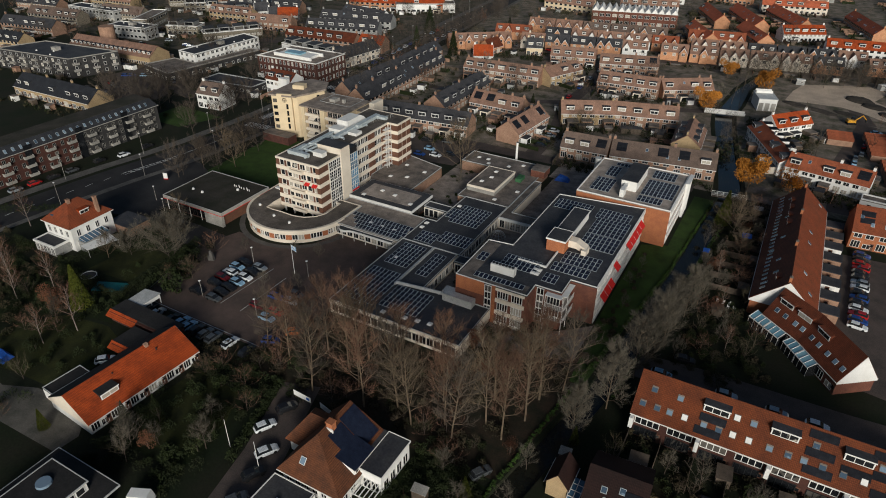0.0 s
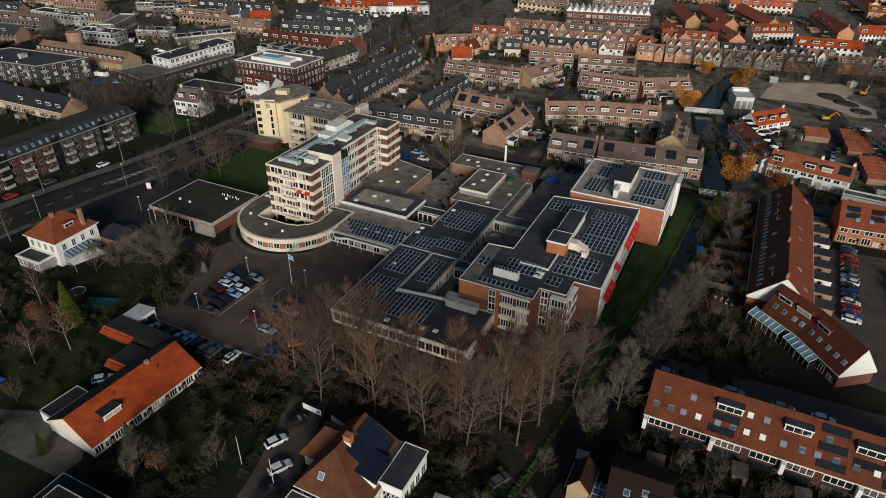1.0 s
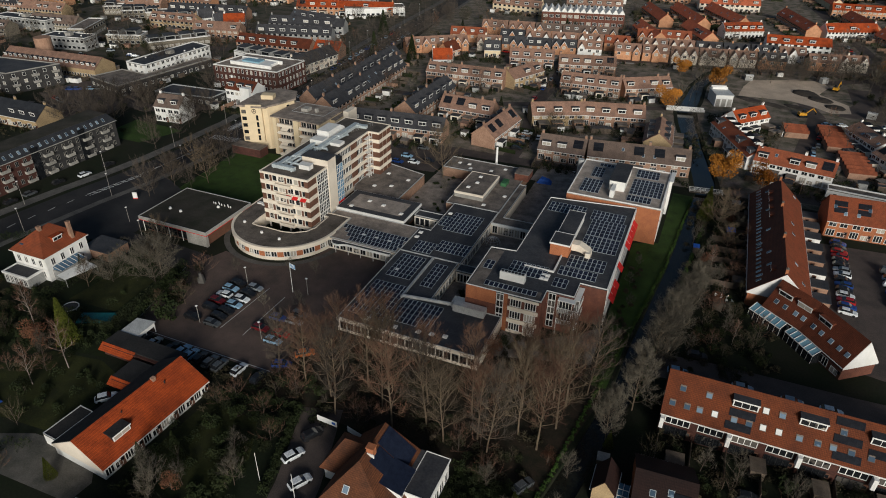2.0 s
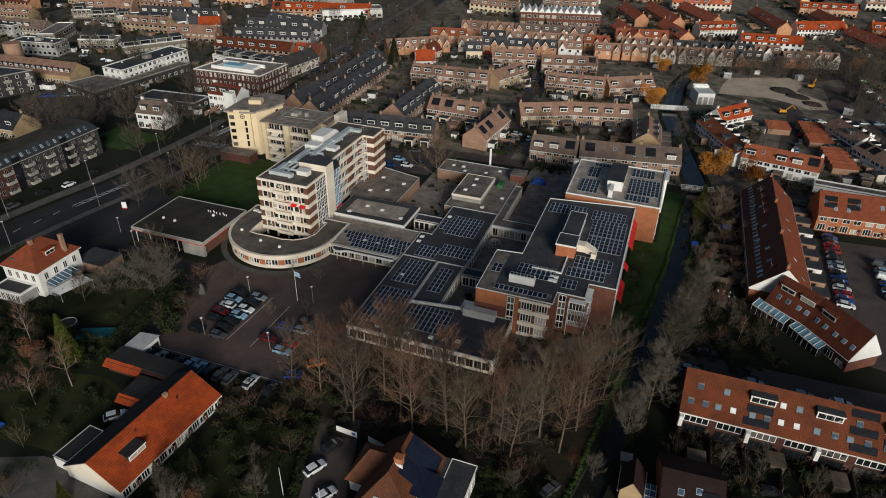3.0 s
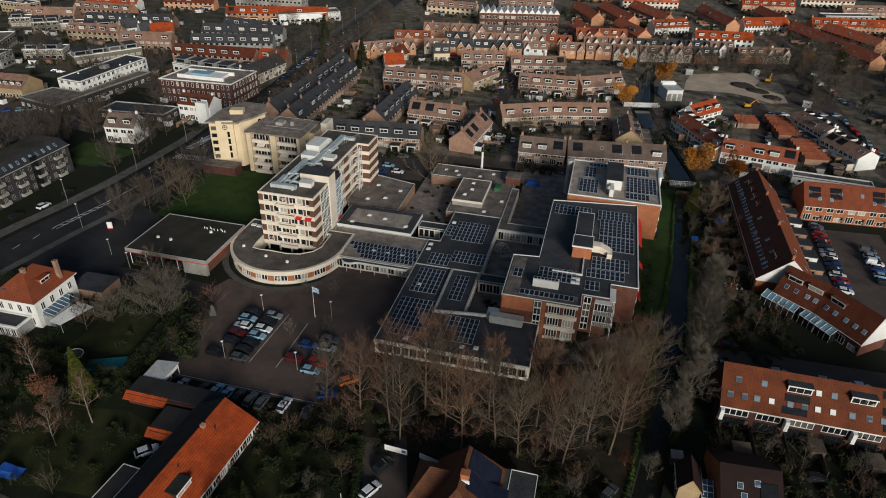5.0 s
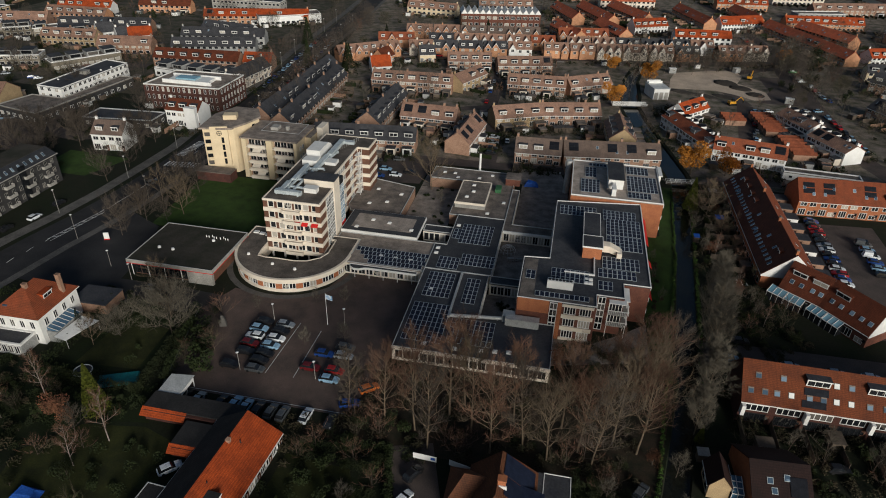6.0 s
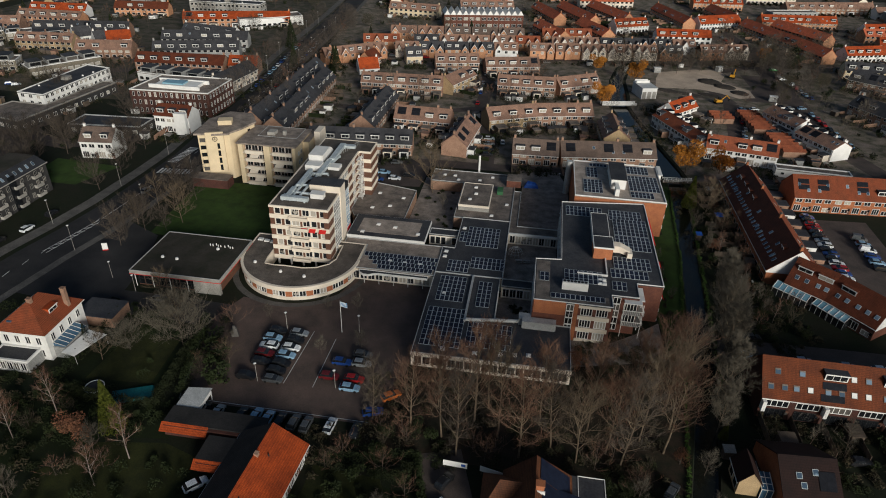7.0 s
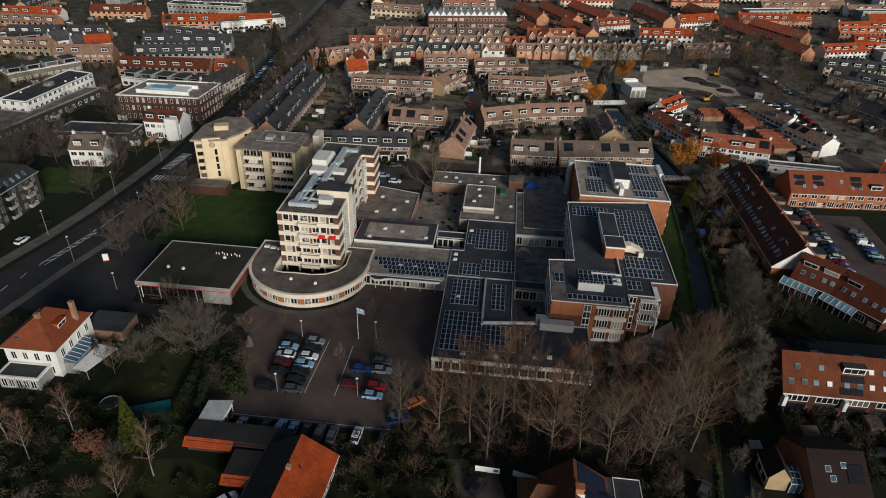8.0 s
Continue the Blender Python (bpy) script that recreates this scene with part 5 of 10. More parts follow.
def flat_block(ring0, h, wall, label, storeys=3, bays=(8, 3, 8, 3), roof=None, edge=None, name="apartment_block", category="apartments", turn=0.0, origin=None, win=(1.7, 1.5, 2), extras=True, seed=1, balconies=False, far=False):
    """A flat-roofed block on a plan ring; bays: windows per side."""
    rg = random.Random(seed)
    x, y = origin or ring0[0]
    root = thing(name, label, category, x, y, 0, turn)
    ring = [(a - x, b - y) for a, b in ring0] if origin is None else ring0
    part("wall", Shape().prism(ring, 0, h - 0.25), wall, root)
    flat_roof(root, ring, h, roof or BITGREY, edge or WHITE, 0.4)
    st = h / storeys
    wm = window_mesh(win[0], win[1], win[2], 1)
    for i, n in enumerate(bays):
        p0, p1 = ring[i], ring[(i + 1) % len(ring)]
        for k in range(storeys):
            if n and far:
                window_strip(root, p0, p1, 0.9 + st * k, n, win[0], win[1], 0.5)
            elif n:
                windows(root, p0, p1, 0.9 + st * k, n, wm, 0.5, 0.03)
                if balconies and i in (0, 1):
                    for j in range(0, n, 2):
                        u = 0.5 + (math.dist(p0, p1) - 1) * (j + 0.5) / n
                        part("balcony", shared("small_balcony", lambda: Shape().box(-1.5, -1.1, 0, 1.5, 0, 0.15).box(-1.5, -1.1, 0.15, 1.5, -1.04, 1.0).box(-1.5, -1.04, 0.15, -1.44, 0, 1.0).box(1.44, -1.04, 0.15, 1.5, 0, 1.0), CONCRETE), (), root, at=on_wall(p0, p1, u, st * k + 0.02, 0.003)) if k else None
    if extras:
        xs, ys = [p[0] for p in ring], [p[1] for p in ring]
        cx, cy = sum(xs) / len(xs), sum(ys) / len(ys)
        part("roof_house", Shape().box(cx - 1.6, cy - 1.4, h, cx + 1.8, cy + 1.4, h + 1.6), CONCRETE, root)
        for _ in range(3):
            part("roof_vent", MESHES["roof_vent"], (), root, at=pose(cx + rg.uniform(-0.35, 0.35) * (max(xs) - min(xs)), cy + rg.uniform(-0.3, 0.3) * (max(ys) - min(ys)), h))
    return root


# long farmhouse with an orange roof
# the rear slope has a much darker tile than the orange front
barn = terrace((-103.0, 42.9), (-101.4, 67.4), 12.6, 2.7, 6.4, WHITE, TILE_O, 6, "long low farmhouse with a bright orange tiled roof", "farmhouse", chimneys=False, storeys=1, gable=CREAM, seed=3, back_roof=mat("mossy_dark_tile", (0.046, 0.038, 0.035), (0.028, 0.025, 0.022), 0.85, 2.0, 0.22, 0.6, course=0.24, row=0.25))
slope = (6.4 - 2.7) / 6.3
part("dormer", dormer_mesh(3.6, 1.2, slope, BITDARK), (), barn, "flat-roofed dormer with four panes", pose(6.2, -4.4, 4.0, 0, 0, 0))
part("vent_pipe", Shape().tube((18.4, -2.0, 5.0), (18.4, -2.0, 5.9), 0.16, 0.14, 6), DARK, barn)
part("vent_pipe", Shape().tube((9.0, -1.4, 5.4), (9.0, -1.4, 6.1), 0.14, 0.12, 6), DARK, barn)
part("chimney", Shape().box(17.0, -0.75, 5.7, 17.7, -0.1, 6.85).box(16.94, -0.81, 6.85, 17.76, -0.04, 6.97), BRICK_B, barn, "small pale brick chimney below the ridge")
ext = thing("flat_extension", "flat-roofed side extension with a dark roof", "extension", -113.0, 44.2, 0, -3.9)
part("wall", Shape().box(0, 0, 0, 3.5, 7.8, 2.3), WHITE, ext)
flat_roof(ext, rect(0, 0, 3.5, 7.8), 2.6, BITDARK, STEEL, 0.15, 0.12)
for x0, y0, x1, y1, h in ((-123.4, 66.6, -104.2, 71.8, 2.8), (-113.5, 59.5, -107.6, 66.0, 2.7)):
    out = thing("outbuilding", "low outbuilding with a dark flat roof and orange tiled edge", "shed", x0, y0, 0)
    part("wall", Shape().box(0.3, 0.3, 0, x1 - x0 - 0.3, y1 - y0 - 0.2, h - 0.3), BRICK_D, out)
    part("roof", Shape().box(0, 0.9, h - 0.3, x1 - x0, y1 - y0, h), BITDARK, out)
    part("tiled_edge", Shape().hull([(-0.2, -0.6, h - 1.1), (9 if x1 - x0 > 9 else 6, -0.6, h - 1.1), (9 if x1 - x0 > 9 else 6, 0.9, h - 0.1), (-0.2, 0.9, h - 0.1)], [(-0.2, -0.6, h - 0.98), (9 if x1 - x0 > 9 else 6, -0.6, h - 0.98), (9 if x1 - x0 > 9 else 6, 0.9, h + 0.03), (-0.2, 0.9, h + 0.03)]), TILE_O, out, "strip of orange tiles")
port = thing("carport", "open carport with a pale corrugated roof", "carport", -123.2, 70.9, 0)
part("roof", Shape().hull([(0, 0, 2.5), (4.6, 0.9, 2.5), (4.9, 6.4, 2.8), (0.2, 5.8, 2.8)], [(0, 0, 2.6), (4.6, 0.9, 2.6), (4.9, 6.4, 2.9), (0.2, 5.8, 2.9)]), STEEL, port)
part("front", Shape().box(4.5, 1.0, 1.7, 4.65, 6.2, 2.5).box(4.5, 1.0, 0, 4.62, 1.2, 1.7).box(4.5, 3.5, 0, 4.62, 3.7, 1.7).box(4.5, 6.0, 0, 4.62, 6.2, 1.7), WHITE, port)
part("back", Shape().box(0.2, 0.4, 0, 0.32, 5.6, 2.5), WOOD, port)


VILLATILE = mat("weathered_orange_tile", (0.24, 0.060, 0.024), (0.17, 0.050, 0.022), 0.75, 2.0, 0.22, 0.6, course=0.24, row=0.25)
HOUSETILE = mat("brown_house_tile", (0.150, 0.056, 0.025), (0.088, 0.037, 0.020), 0.75, 2.0, 0.22, 0.6, course=0.24, row=0.25)
RW_SMALL = shared("small_roof_window", lambda: Shape().box(-0.55, -0.65, 0, 0.55, 0.65, 0.08).box(-0.47, -0.57, 0.08, 0.47, 0.57, 0.1, 1), WHITE, GLASS_S)


def villa():
    root = thing("white_villa", "white villa with an orange hipped roof and a pale awning", "house", -168.3, 81.2, 0, 1.0)
    w, d, e, r = 11.8, 13.2, 7.0, 11.8
    part("wall", Shape().box(0.4, 0.4, 0, w - 0.4, d - 0.4, e - 0.184), WHITE, root)
    a, b = (w / 2, d / 2 - 1.6), (w / 2, d / 2 + 1.6)
    s = Shape()
    c = [(-0.1, -0.1, e), (w + 0.1, -0.1, e), (w + 0.1, d + 0.1, e), (-0.1, d + 0.1, e)]
    p, q = (*a, r), (*b, r)
    s.face([c[0], c[1], p]).face([c[1], c[2], q, p]).face([c[2], c[3], q]).face([c[3], c[0], p, q]).face(c[::-1])
    part("roof", s, VILLATILE, root, "orange hipped tile roof")
    part("eave_board", Shape().box(-0.15, -0.15, e - 0.18, w + 0.15, d + 0.15, e - 0.004), WHITE, root)
    for x, y in ((w / 2 + 0.3, 5.0), (w - 1.2, 9.8)):
        part("chimney", Shape().box(x - 0.45, y - 0.4, e + 0.4, x + 0.45, y + 0.4, r + 0.5).box(x - 0.52, y - 0.47, r + 0.5, x + 0.52, y + 0.47, r + 0.65), BRICK_B, root, "brown brick chimney")
    part("dormer", dormer_mesh(2.6, 1.1, (r - e) / (w / 2), TILE_O), (), root, "white dormer with three panes", on_wall((w, 0), (w, d), 6.5, e + 1.6, -2.0))
    part("roof_window", Shape().box(2.6, 1.4, 8.4, 3.7, 2.5, 8.7).box(2.7, 1.3, 8.45, 3.6, 1.42, 8.66), GLASS_S, root)
    for k, n in ((0.8, 3), (4.0, 4)):
        windows(root, (w - 0.4, 0.4), (w - 0.4, d - 0.4), k, n, window_mesh(1.1, 1.9, 2, 1, GLASS_D), 0.6, 0.03)
        windows(root, (0.4, 0.4), (w - 0.4, 0.4), k, 4, window_mesh(1.1, 1.9, 2, 1, GLASS_D), 0.6, 0.03)
    part("extension", Shape().box(1.0, -4.0, 0, 9.5, 0.38, 3.0).box(w - 0.38, 1.5, 0, w + 2.4, 9.5, 2.9), PALE, root, "off-white flat-roofed extension")
    windows(root, (1.0, -4.0), (9.5, -4.0), 0.5, 5, window_mesh(1.2, 2.0, 2, 1, GLASS_D), 0.4, 0.04)
    part("extension_roof", Shape().hull([(w - 0.36, 1.8, 2.904), (w + 2.2, 1.8, 2.904), (w + 2.2, 9.2, 2.904), (w - 0.36, 9.2, 2.904)], [(w - 0.36, 1.8, 3.7), (w + 2.2, 1.8, 3.0), (w + 2.2, 9.2, 3.0), (w - 0.36, 9.2, 3.7)]), GLASS_B, root, "sloping glass roof")
    part("extension_edge", rim(Shape(), rect(0.8, -4.2, 9.7, 0.3), 2.8, 3.3, 0.4), WHITE, root)
    part("terrace_roof", Shape().box(1.2, -3.8, 3.004, 9.3, 0.28, 3.1), BITUMEN, root, "dark flat roof of the extension")
    for i in range(7):
        part("glazing_bar", shared("villa_bar", lambda: Shape().hull([(0, -0.04, 0.0), (2.6, -0.04, -0.72), (2.6, 0.04, -0.72), (0, 0.04, 0.0)], [(0, -0.04, 0.08), (2.6, -0.04, -0.64), (2.6, 0.04, -0.64), (0, 0.04, 0.08)]), WHITE), (), root, "white glazing bar", pose(w - 0.36, 1.9 + 1.2 * i, 3.72))
    part("awning", Shape().hull([(w + 2.4, 0.2, 2.75), (w + 5.4, -0.2, 2.45), (w + 8.0, 7.6, 2.45), (w + 3.4, 8.2, 2.75)], [(w + 2.4, 0.2, 2.81), (w + 5.4, -0.2, 2.51), (w + 8.0, 7.6, 2.51), (w + 3.4, 8.2, 2.81)]), WHITE, root, "large white awning over the terrace")
    for x, y in ((5.3, 0.1), (7.8, 7.4)):
        part("awning_post", Shape().tube((w + x, y, 0), (w + x, y, 2.44), 0.05, 0.05, 5), STEEL, root)
    part("garage", Shape().box(w - 3, 12.8, 0, w + 6, 19.5, 2.6), BRICK_B, root)
    part("garage_roof", Shape().box(w - 3.1, 12.7, 2.604, w + 6.1, 19.6, 2.8), BITUMEN, root)


villa()


def hip(s, x0, y0, x1, y1, e, a, b, t=0.18):
    """A hipped roof over a rectangle, its ridge from a to b (x, y, z)."""
    for d in (0.0, t):
        c = [(x0, y0, e + d), (x1, y0, e + d), (x1, y1, e + d), (x0, y1, e + d)]
        p, q = (a[0], a[1], a[2] + d), (b[0], b[1], b[2] + d)
        if abs(b[1] - a[1]) > abs(b[0] - a[0]):
            s.face([c[0], c[1], p]).face([c[1], c[2], q, p]).face([c[2], c[3], q]).face([c[3], c[0], p, q])
        else:
            s.face([c[0], c[1], q, p]).face([c[1], c[2], q]).face([c[2], c[3], p, q]).face([c[3], c[0], p])
    ring = [(x0, y0), (x1, y0), (x1, y1), (x0, y1)]
    for i in range(4):
        (u, v), (w, z) = ring[i], ring[(i + 1) % 4]
        s.face([(u, v, e), (w, z, e), (w, z, e + t), (u, v, e + t)])
    return s


def corner_house():
    root = thing("tiled_house", "detached house with steep brown tiled roofs and white walls", "house", -59.2, 51.4, 0)
    part("wall", Shape().box(0.3, 0.8, 0, 12.2, 15.0, 3.2).box(-3.2, 6.8, 0, 0.296, 14.2, 2.9), WHITE, root, "white rendered walls")
    part("roof", hip(Shape(), -0.4, 0.2, 12.8, 15.6, 3.2, (4.8, 5.6, 9.2), (4.9, 14.6, 9.2)), HOUSETILE, root, "steep brown hipped roof")
    part("roof", hip(Shape(), -3.8, 6.2, 4.6, 14.8, 2.9, (-0.8, 10.4, 7.0), (4.4, 10.4, 7.0)), HOUSETILE, root, "lower hipped side roof")
    part("chimney", Shape().box(4.9, 7.7, 7.5, 6.2, 8.8, 10.1).box(4.8, 7.6, 10.1, 6.3, 8.9, 10.3), BRICK_O, root, "brick chimney with a pale cap")
    part("flashing", Shape().box(4.7, 7.5, 8.4, 6.4, 7.68, 9.2), WHITE, root)
    east = lambda f: (12.8 - 8.0 * f, 3.2 + 6.0 * f + 0.26)  # noqa: E731
    for y0, y1, f0, f1 in ((10.4, 14.6, 0.25, 0.9), (6.6, 10.2, 0.45, 0.85)):
        (xa, za), (xb, zb) = east(f0), east(f1)
        part("solar_panel", Shape().hull([(xa, y0, za), (xa, y1, za), (xb, y1, zb), (xb, y0, zb)], [(xa + 0.05, y0, za + 0.08), (xa + 0.05, y1, za + 0.08), (xb + 0.05, y1, zb + 0.08), (xb + 0.05, y0, zb + 0.08)]), PANEL, root, "black solar panels on the roof")
    part("dormer", Shape().hull([(9.0, 5.2, 3.4), (12.2, 5.2, 3.4), (12.2, 10.4, 3.4), (9.0, 10.4, 3.4)], [(8.4, 5.2, 6.4), (12.2, 5.2, 5.2), (12.2, 10.4, 5.2), (8.4, 10.4, 6.4)]), WHITE, root, "wide white dormer with a row of panes")
    part("dormer_roof", Shape().hull([(7.2, 5.0, 6.84), (12.6, 5.0, 5.2), (12.6, 10.6, 5.2), (7.2, 10.6, 6.84)], [(7.2, 5.0, 7.0), (12.6, 5.0, 5.36), (12.6, 10.6, 5.36), (7.2, 10.6, 7.0)]), PANEL, root, "dormer roof covered with black panels")
    windows(root, (12.2, 5.2), (12.2, 10.4), 3.8, 4, window_mesh(0.95, 1.1, 1, 1, GLASS_D), 0.2, 0.02)
    part("roof_window", RW_SMALL, (), root, "small bright roof window", pose(4.0, 2.2, 3.2 + 2.0 * 1.11 + 0.35) @ pose(0, 0, 0, 48))
    windows(root, (0.3, 0.8), (12.2, 0.8), 0.9, 6, window_mesh(1.2, 1.6, 2, 1, GLASS_D), 0.4, 0.03)
    windows(root, (12.2, 0.8), (12.2, 6), 0.7, 2, window_mesh(1.4, 1.8, 2, 1, GLASS_D), 0.4, 0.03)
    part("eaves", Shape().box(-0.45, 0.12, 3.0, 12.85, 0.4, 3.19).box(12.5, 0.4, 3.0, 12.85, 6.4, 3.19), WHITE, root, "white eaves board")
    part("extension", Shape().box(9.6, 10.8, 0, 16.6, 15.4, 4.3).box(12.4, 6.5, 0, 16.6, 10.796, 4.3), WHITE, root, "white flat-roofed extension")
    part("extension_roof", Shape().box(9.4, 10.8, 4.304, 16.8, 15.6, 4.5).box(12.3, 6.4, 4.304, 16.8, 10.796, 4.5), BITUMEN, root)
    part("extension_edge", rim(Shape(), rect(12.25, 6.35, 16.85, 15.65), 4.2, 4.6, 0.12), WHITE, root)
    windows(root, (16.6, 6.5), (16.6, 15.4), 0.3, 4, window_mesh(1.5, 2.3, 2, 1, GLASS_D), 0.4, 0.03)
    windows(root, (12.6, 6.5), (16.6, 6.5), 0.3, 2, window_mesh(1.5, 2.3, 2, 1, GLASS_D), 0.3, 0.03)
    for i in range(6):
        part("pergola_slat", shared("pergola_slat", lambda: Shape().box(0, 0, 0, 0.14, 3.6, 0.14), WHITE), (), root, "white pergola slat", pose(12.9 + 0.8 * i, 2.8, 2.5))
    part("pergola_beam", Shape().box(12.7, 2.9, 2.36, 17.2, 3.04, 2.5), WHITE, root)
    for x in (12.9, 17.0):
        part("pergola_post", Shape().box(x, 2.9, 0, x + 0.12, 3.02, 2.36), WHITE, root)
    lean = thing("lean_to_shed", "dark flat-roofed shed against the house", "shed", -62.4, 62.4, 0)
    part("wall", Shape().box(0.2, 0.2, 0, 5.4, 3.6, 2.5), BROWNP, lean)
    part("roof", Shape().prism([(0, 0), (5.7, 0), (5.2, 4.1), (0, 3.6)], 2.504, 2.75), BITUMEN, lean)
    flat = thing("flat_garage", "garage with a dark flat roof and a white edge", "garage", -59.5, 42, 0)
    part("wall", Shape().box(0, 0, 0, 8.5, 9.0, 2.6), WHITE, flat)
    flat_roof(flat, rect(0, 0, 8.5, 9.0), 2.9, BITUMEN, WHITE, 0.15, 0.15)
    part("skylight", MESHES["dome_light"], (), flat, at=pose(4.2, 4.8, 2.9))


corner_house()
low = thing("flat_bungalow", "modern bungalow with dark flat roofs and white edges", "house", -95, 20, 0)
part("wall", Shape().box(0, 0, 0, 15.4, 13.4, 3.6).box(3.5, 0, 3.604, 12.2, 13.0, 5.6), WHITE, low)
part("roof", Shape().box(0, 0, 3.604, 3.49, 16, 3.9).box(12.21, 0, 3.604, 15.6, 16, 3.9).box(3.494, 13.1, 3.604, 12.2, 16, 3.9), BITDARK, low)
part("upper_roof", Shape().box(3.3, -0.2, 5.604, 12.4, 13.2, 5.9), BITDARK, low)
part("roof_edge", rim(Shape(), rect(-0.1, -0.1, 15.8, 16.1), 3.62, 4.0, 0.12), STEEL, low)
part("roof_edge", rim(Shape(), rect(3.2, -0.3, 12.5, 13.3), 5.7, 6.0, 0.15), STEEL, low)
windows(low, (12.2, 0), (12.2, 13), 4.0, 7, window_mesh(1.5, 1.4, 1, 1), 0.4, 0.03)
part("skylight", Shape().tube((6.8, 9.5, 5.9), (6.8, 9.5, 6.3), 1.3, 1.2, 16), GLASS_S, low, "round glass dome")
van = thing("white_caravan", "small white caravan parked in the garden", "caravan", -76.5, 37.2, 0, 25)
part("body", Shape().hull([(-2, -1, 0.5), (2, -1, 0.5), (2, 1, 0.5), (-2, 1, 0.5)], [(-1.8, -0.9, 2.4), (1.6, -0.9, 2.4), (1.6, 0.9, 2.4), (-1.8, 0.9, 2.4)]), WHITE, van)
for y in (-0.9, 0.9):
    part("wheel", Shape().tube((0, y - 0.1, 0.3), (0, y + 0.1, 0.3), 0.3, 0.3, 10), TYRE, van)

# the orange-roofed row beside the canal: steep front roof with white dormers
row = terrace((-10.4, 98.0), (42, 98.0), 11.2, 5.5, 11.2, BRICK_D, TILE_S, 9, "row of houses under one large orange-brown tiled roof", "terraced_house", storeys=0, chimneys=False, seed=5, solar=0.0)
RS = 5.7 / 5.6
TILT = math.degrees(math.atan(RS))


def on_row(x, f, lift=0.26):
    """The pose on the front slope, x along it and the share f of the way up to the ridge."""
    return pose(x, -5.6 * (1 - f), 5.5 + f * 5.7 + lift) @ pose(0, 0, 0, TILT)


RW = shared("roof_window_large", lambda: Shape().box(-0.55, -0.6, 0, 0.55, 0.6, 0.06).box(-0.47, -0.5, 0.06, 0.47, 0.5, 0.075, 1).box(-0.47, 0.3, 0.075, 0.47, 0.5, 0.085, 0), BITGREY, GLASS_S)
RWB = shared("roof_window_blind", lambda: Shape().box(-0.55, -0.6, 0, 0.55, 0.6, 0.06).box(-0.47, -0.5, 0.06, 0.47, 0.5, 0.075, 1), BITGREY, WHITE)
for i, x in enumerate((1.5, 4.1, 6.3, 8.9, 12.2, 14.7, 17.0, 19.6, 22.9, 25.8, 28.2, 31.0, 34, 37, 40.6, 44, 47.4, 50)):
    part("roof_window", RWB if i in (3, 6, 7, 13) else RW, (), row, "roof window", on_row(x, 0.24))
for i, x in enumerate((2.8, 7.4, 17.0, 19.7, 29.4, 39, 42.5, 48)):
    part("roof_window", RWB if i == 2 else RW, (), row, "roof window", on_row(x, 0.62))
for x in (13.6, 24.6, 35.6, 45.4):
    part("dormer", dormer_mesh(4.3, 1.5, RS), (), row, "wide white dormer with a dark roof", pose(x, -5.6 * 0.46, 5.5 + 0.54 * 5.7 + 0.2))
BIG = shared("roof_panel_row", lambda: Shape().box(-2.2, -0.7, 0, 2.2, 0.7, 0.06), PANEL_M)
for x, f in ((13.4, 0.40), (13.0, 0.10), (30.2, 0.84), (30.2, 0.46), (30.4, 0.10), (39.6, 0.84), (40.0, 0.44), (40.2, 0.08), (35.6, 0.34), (47.5, 0.3)):
    part("solar_panel", BIG, (), row, "flat dark solar panels", on_row(x, f))
for i in range(5):
    part("fin_wall", shared("fin_wall", lambda: Shape().box(-0.35, -1.3, 2.6, 0.35, 0, 5.0), WHITE), (), row, "white projecting party wall", pose(0.4 + 11.6 * i, -5.6, 0))
for i in range(9):
    part("garden_glazing", window_mesh(4.2, 2.3, 4, 1, GLASS_D, DARK, 0.1), (), row, at=pose(3.1 + 5.8 * i, -5.66, 0.25))
    part("window", window_mesh(4.4, 1.6, 4, 1, GLASS_D, WHITE, 0.12), (), row, at=pose(3.1 + 5.8 * i, -5.66, 3.2))

# west slope in maroon tile: its shade is put into the colour
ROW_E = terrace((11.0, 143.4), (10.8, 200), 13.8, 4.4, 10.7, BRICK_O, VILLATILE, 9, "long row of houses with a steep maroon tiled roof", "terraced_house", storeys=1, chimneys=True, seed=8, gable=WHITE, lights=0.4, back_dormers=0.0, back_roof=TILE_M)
ES = 6.3 / 6.9
for i in range(26):
    part("roof_window", shared("slim_roof_window", lambda: Shape().box(-0.4, -0.65, 0, 0.4, 0.65, 0.07).box(-0.34, -0.58, 0.07, 0.34, 0.58, 0.085, 1), ZINC, GLASS_S), (), ROW_E, at=pose(2.5 + 2.1 * i, 6.9 * 0.74, 4.4 + 0.26 * 6.3 + 0.26, 0, 0, 180) @ pose(0, 0, 0, math.degrees(math.atan(ES))))
for x in (5, 35, 40, 45, 50):
    part("dormer", dormer_mesh(1.6, 1.1, ES, TILE_M), (), ROW_E, "narrow dormer with white sides", pose(x, 6.9 * 0.42, 4.4 + 0.58 * 6.3, 0, 0, 180))
for i in range(8):
    annex = thing("garden_annex", "small flat-roofed annex with a dark roof behind the row", "annex", 18.6, 148 + 6.6 * i, 0)
    part("wall", Shape().box(0, 0, 0, 4.2, 3.8, 2.6), (BRICK_B, BRICK_B, WHITE)[i % 3], annex)
    part("roof", Shape().box(-0.15, -0.15, 2.604, 4.4, 3.95, 2.8), BITUMEN, annex)
    part("door", MESHES["front_door"], (), annex, at=pose(1.6, -0.02, 0.02))
SS = 5.7 / 4.2
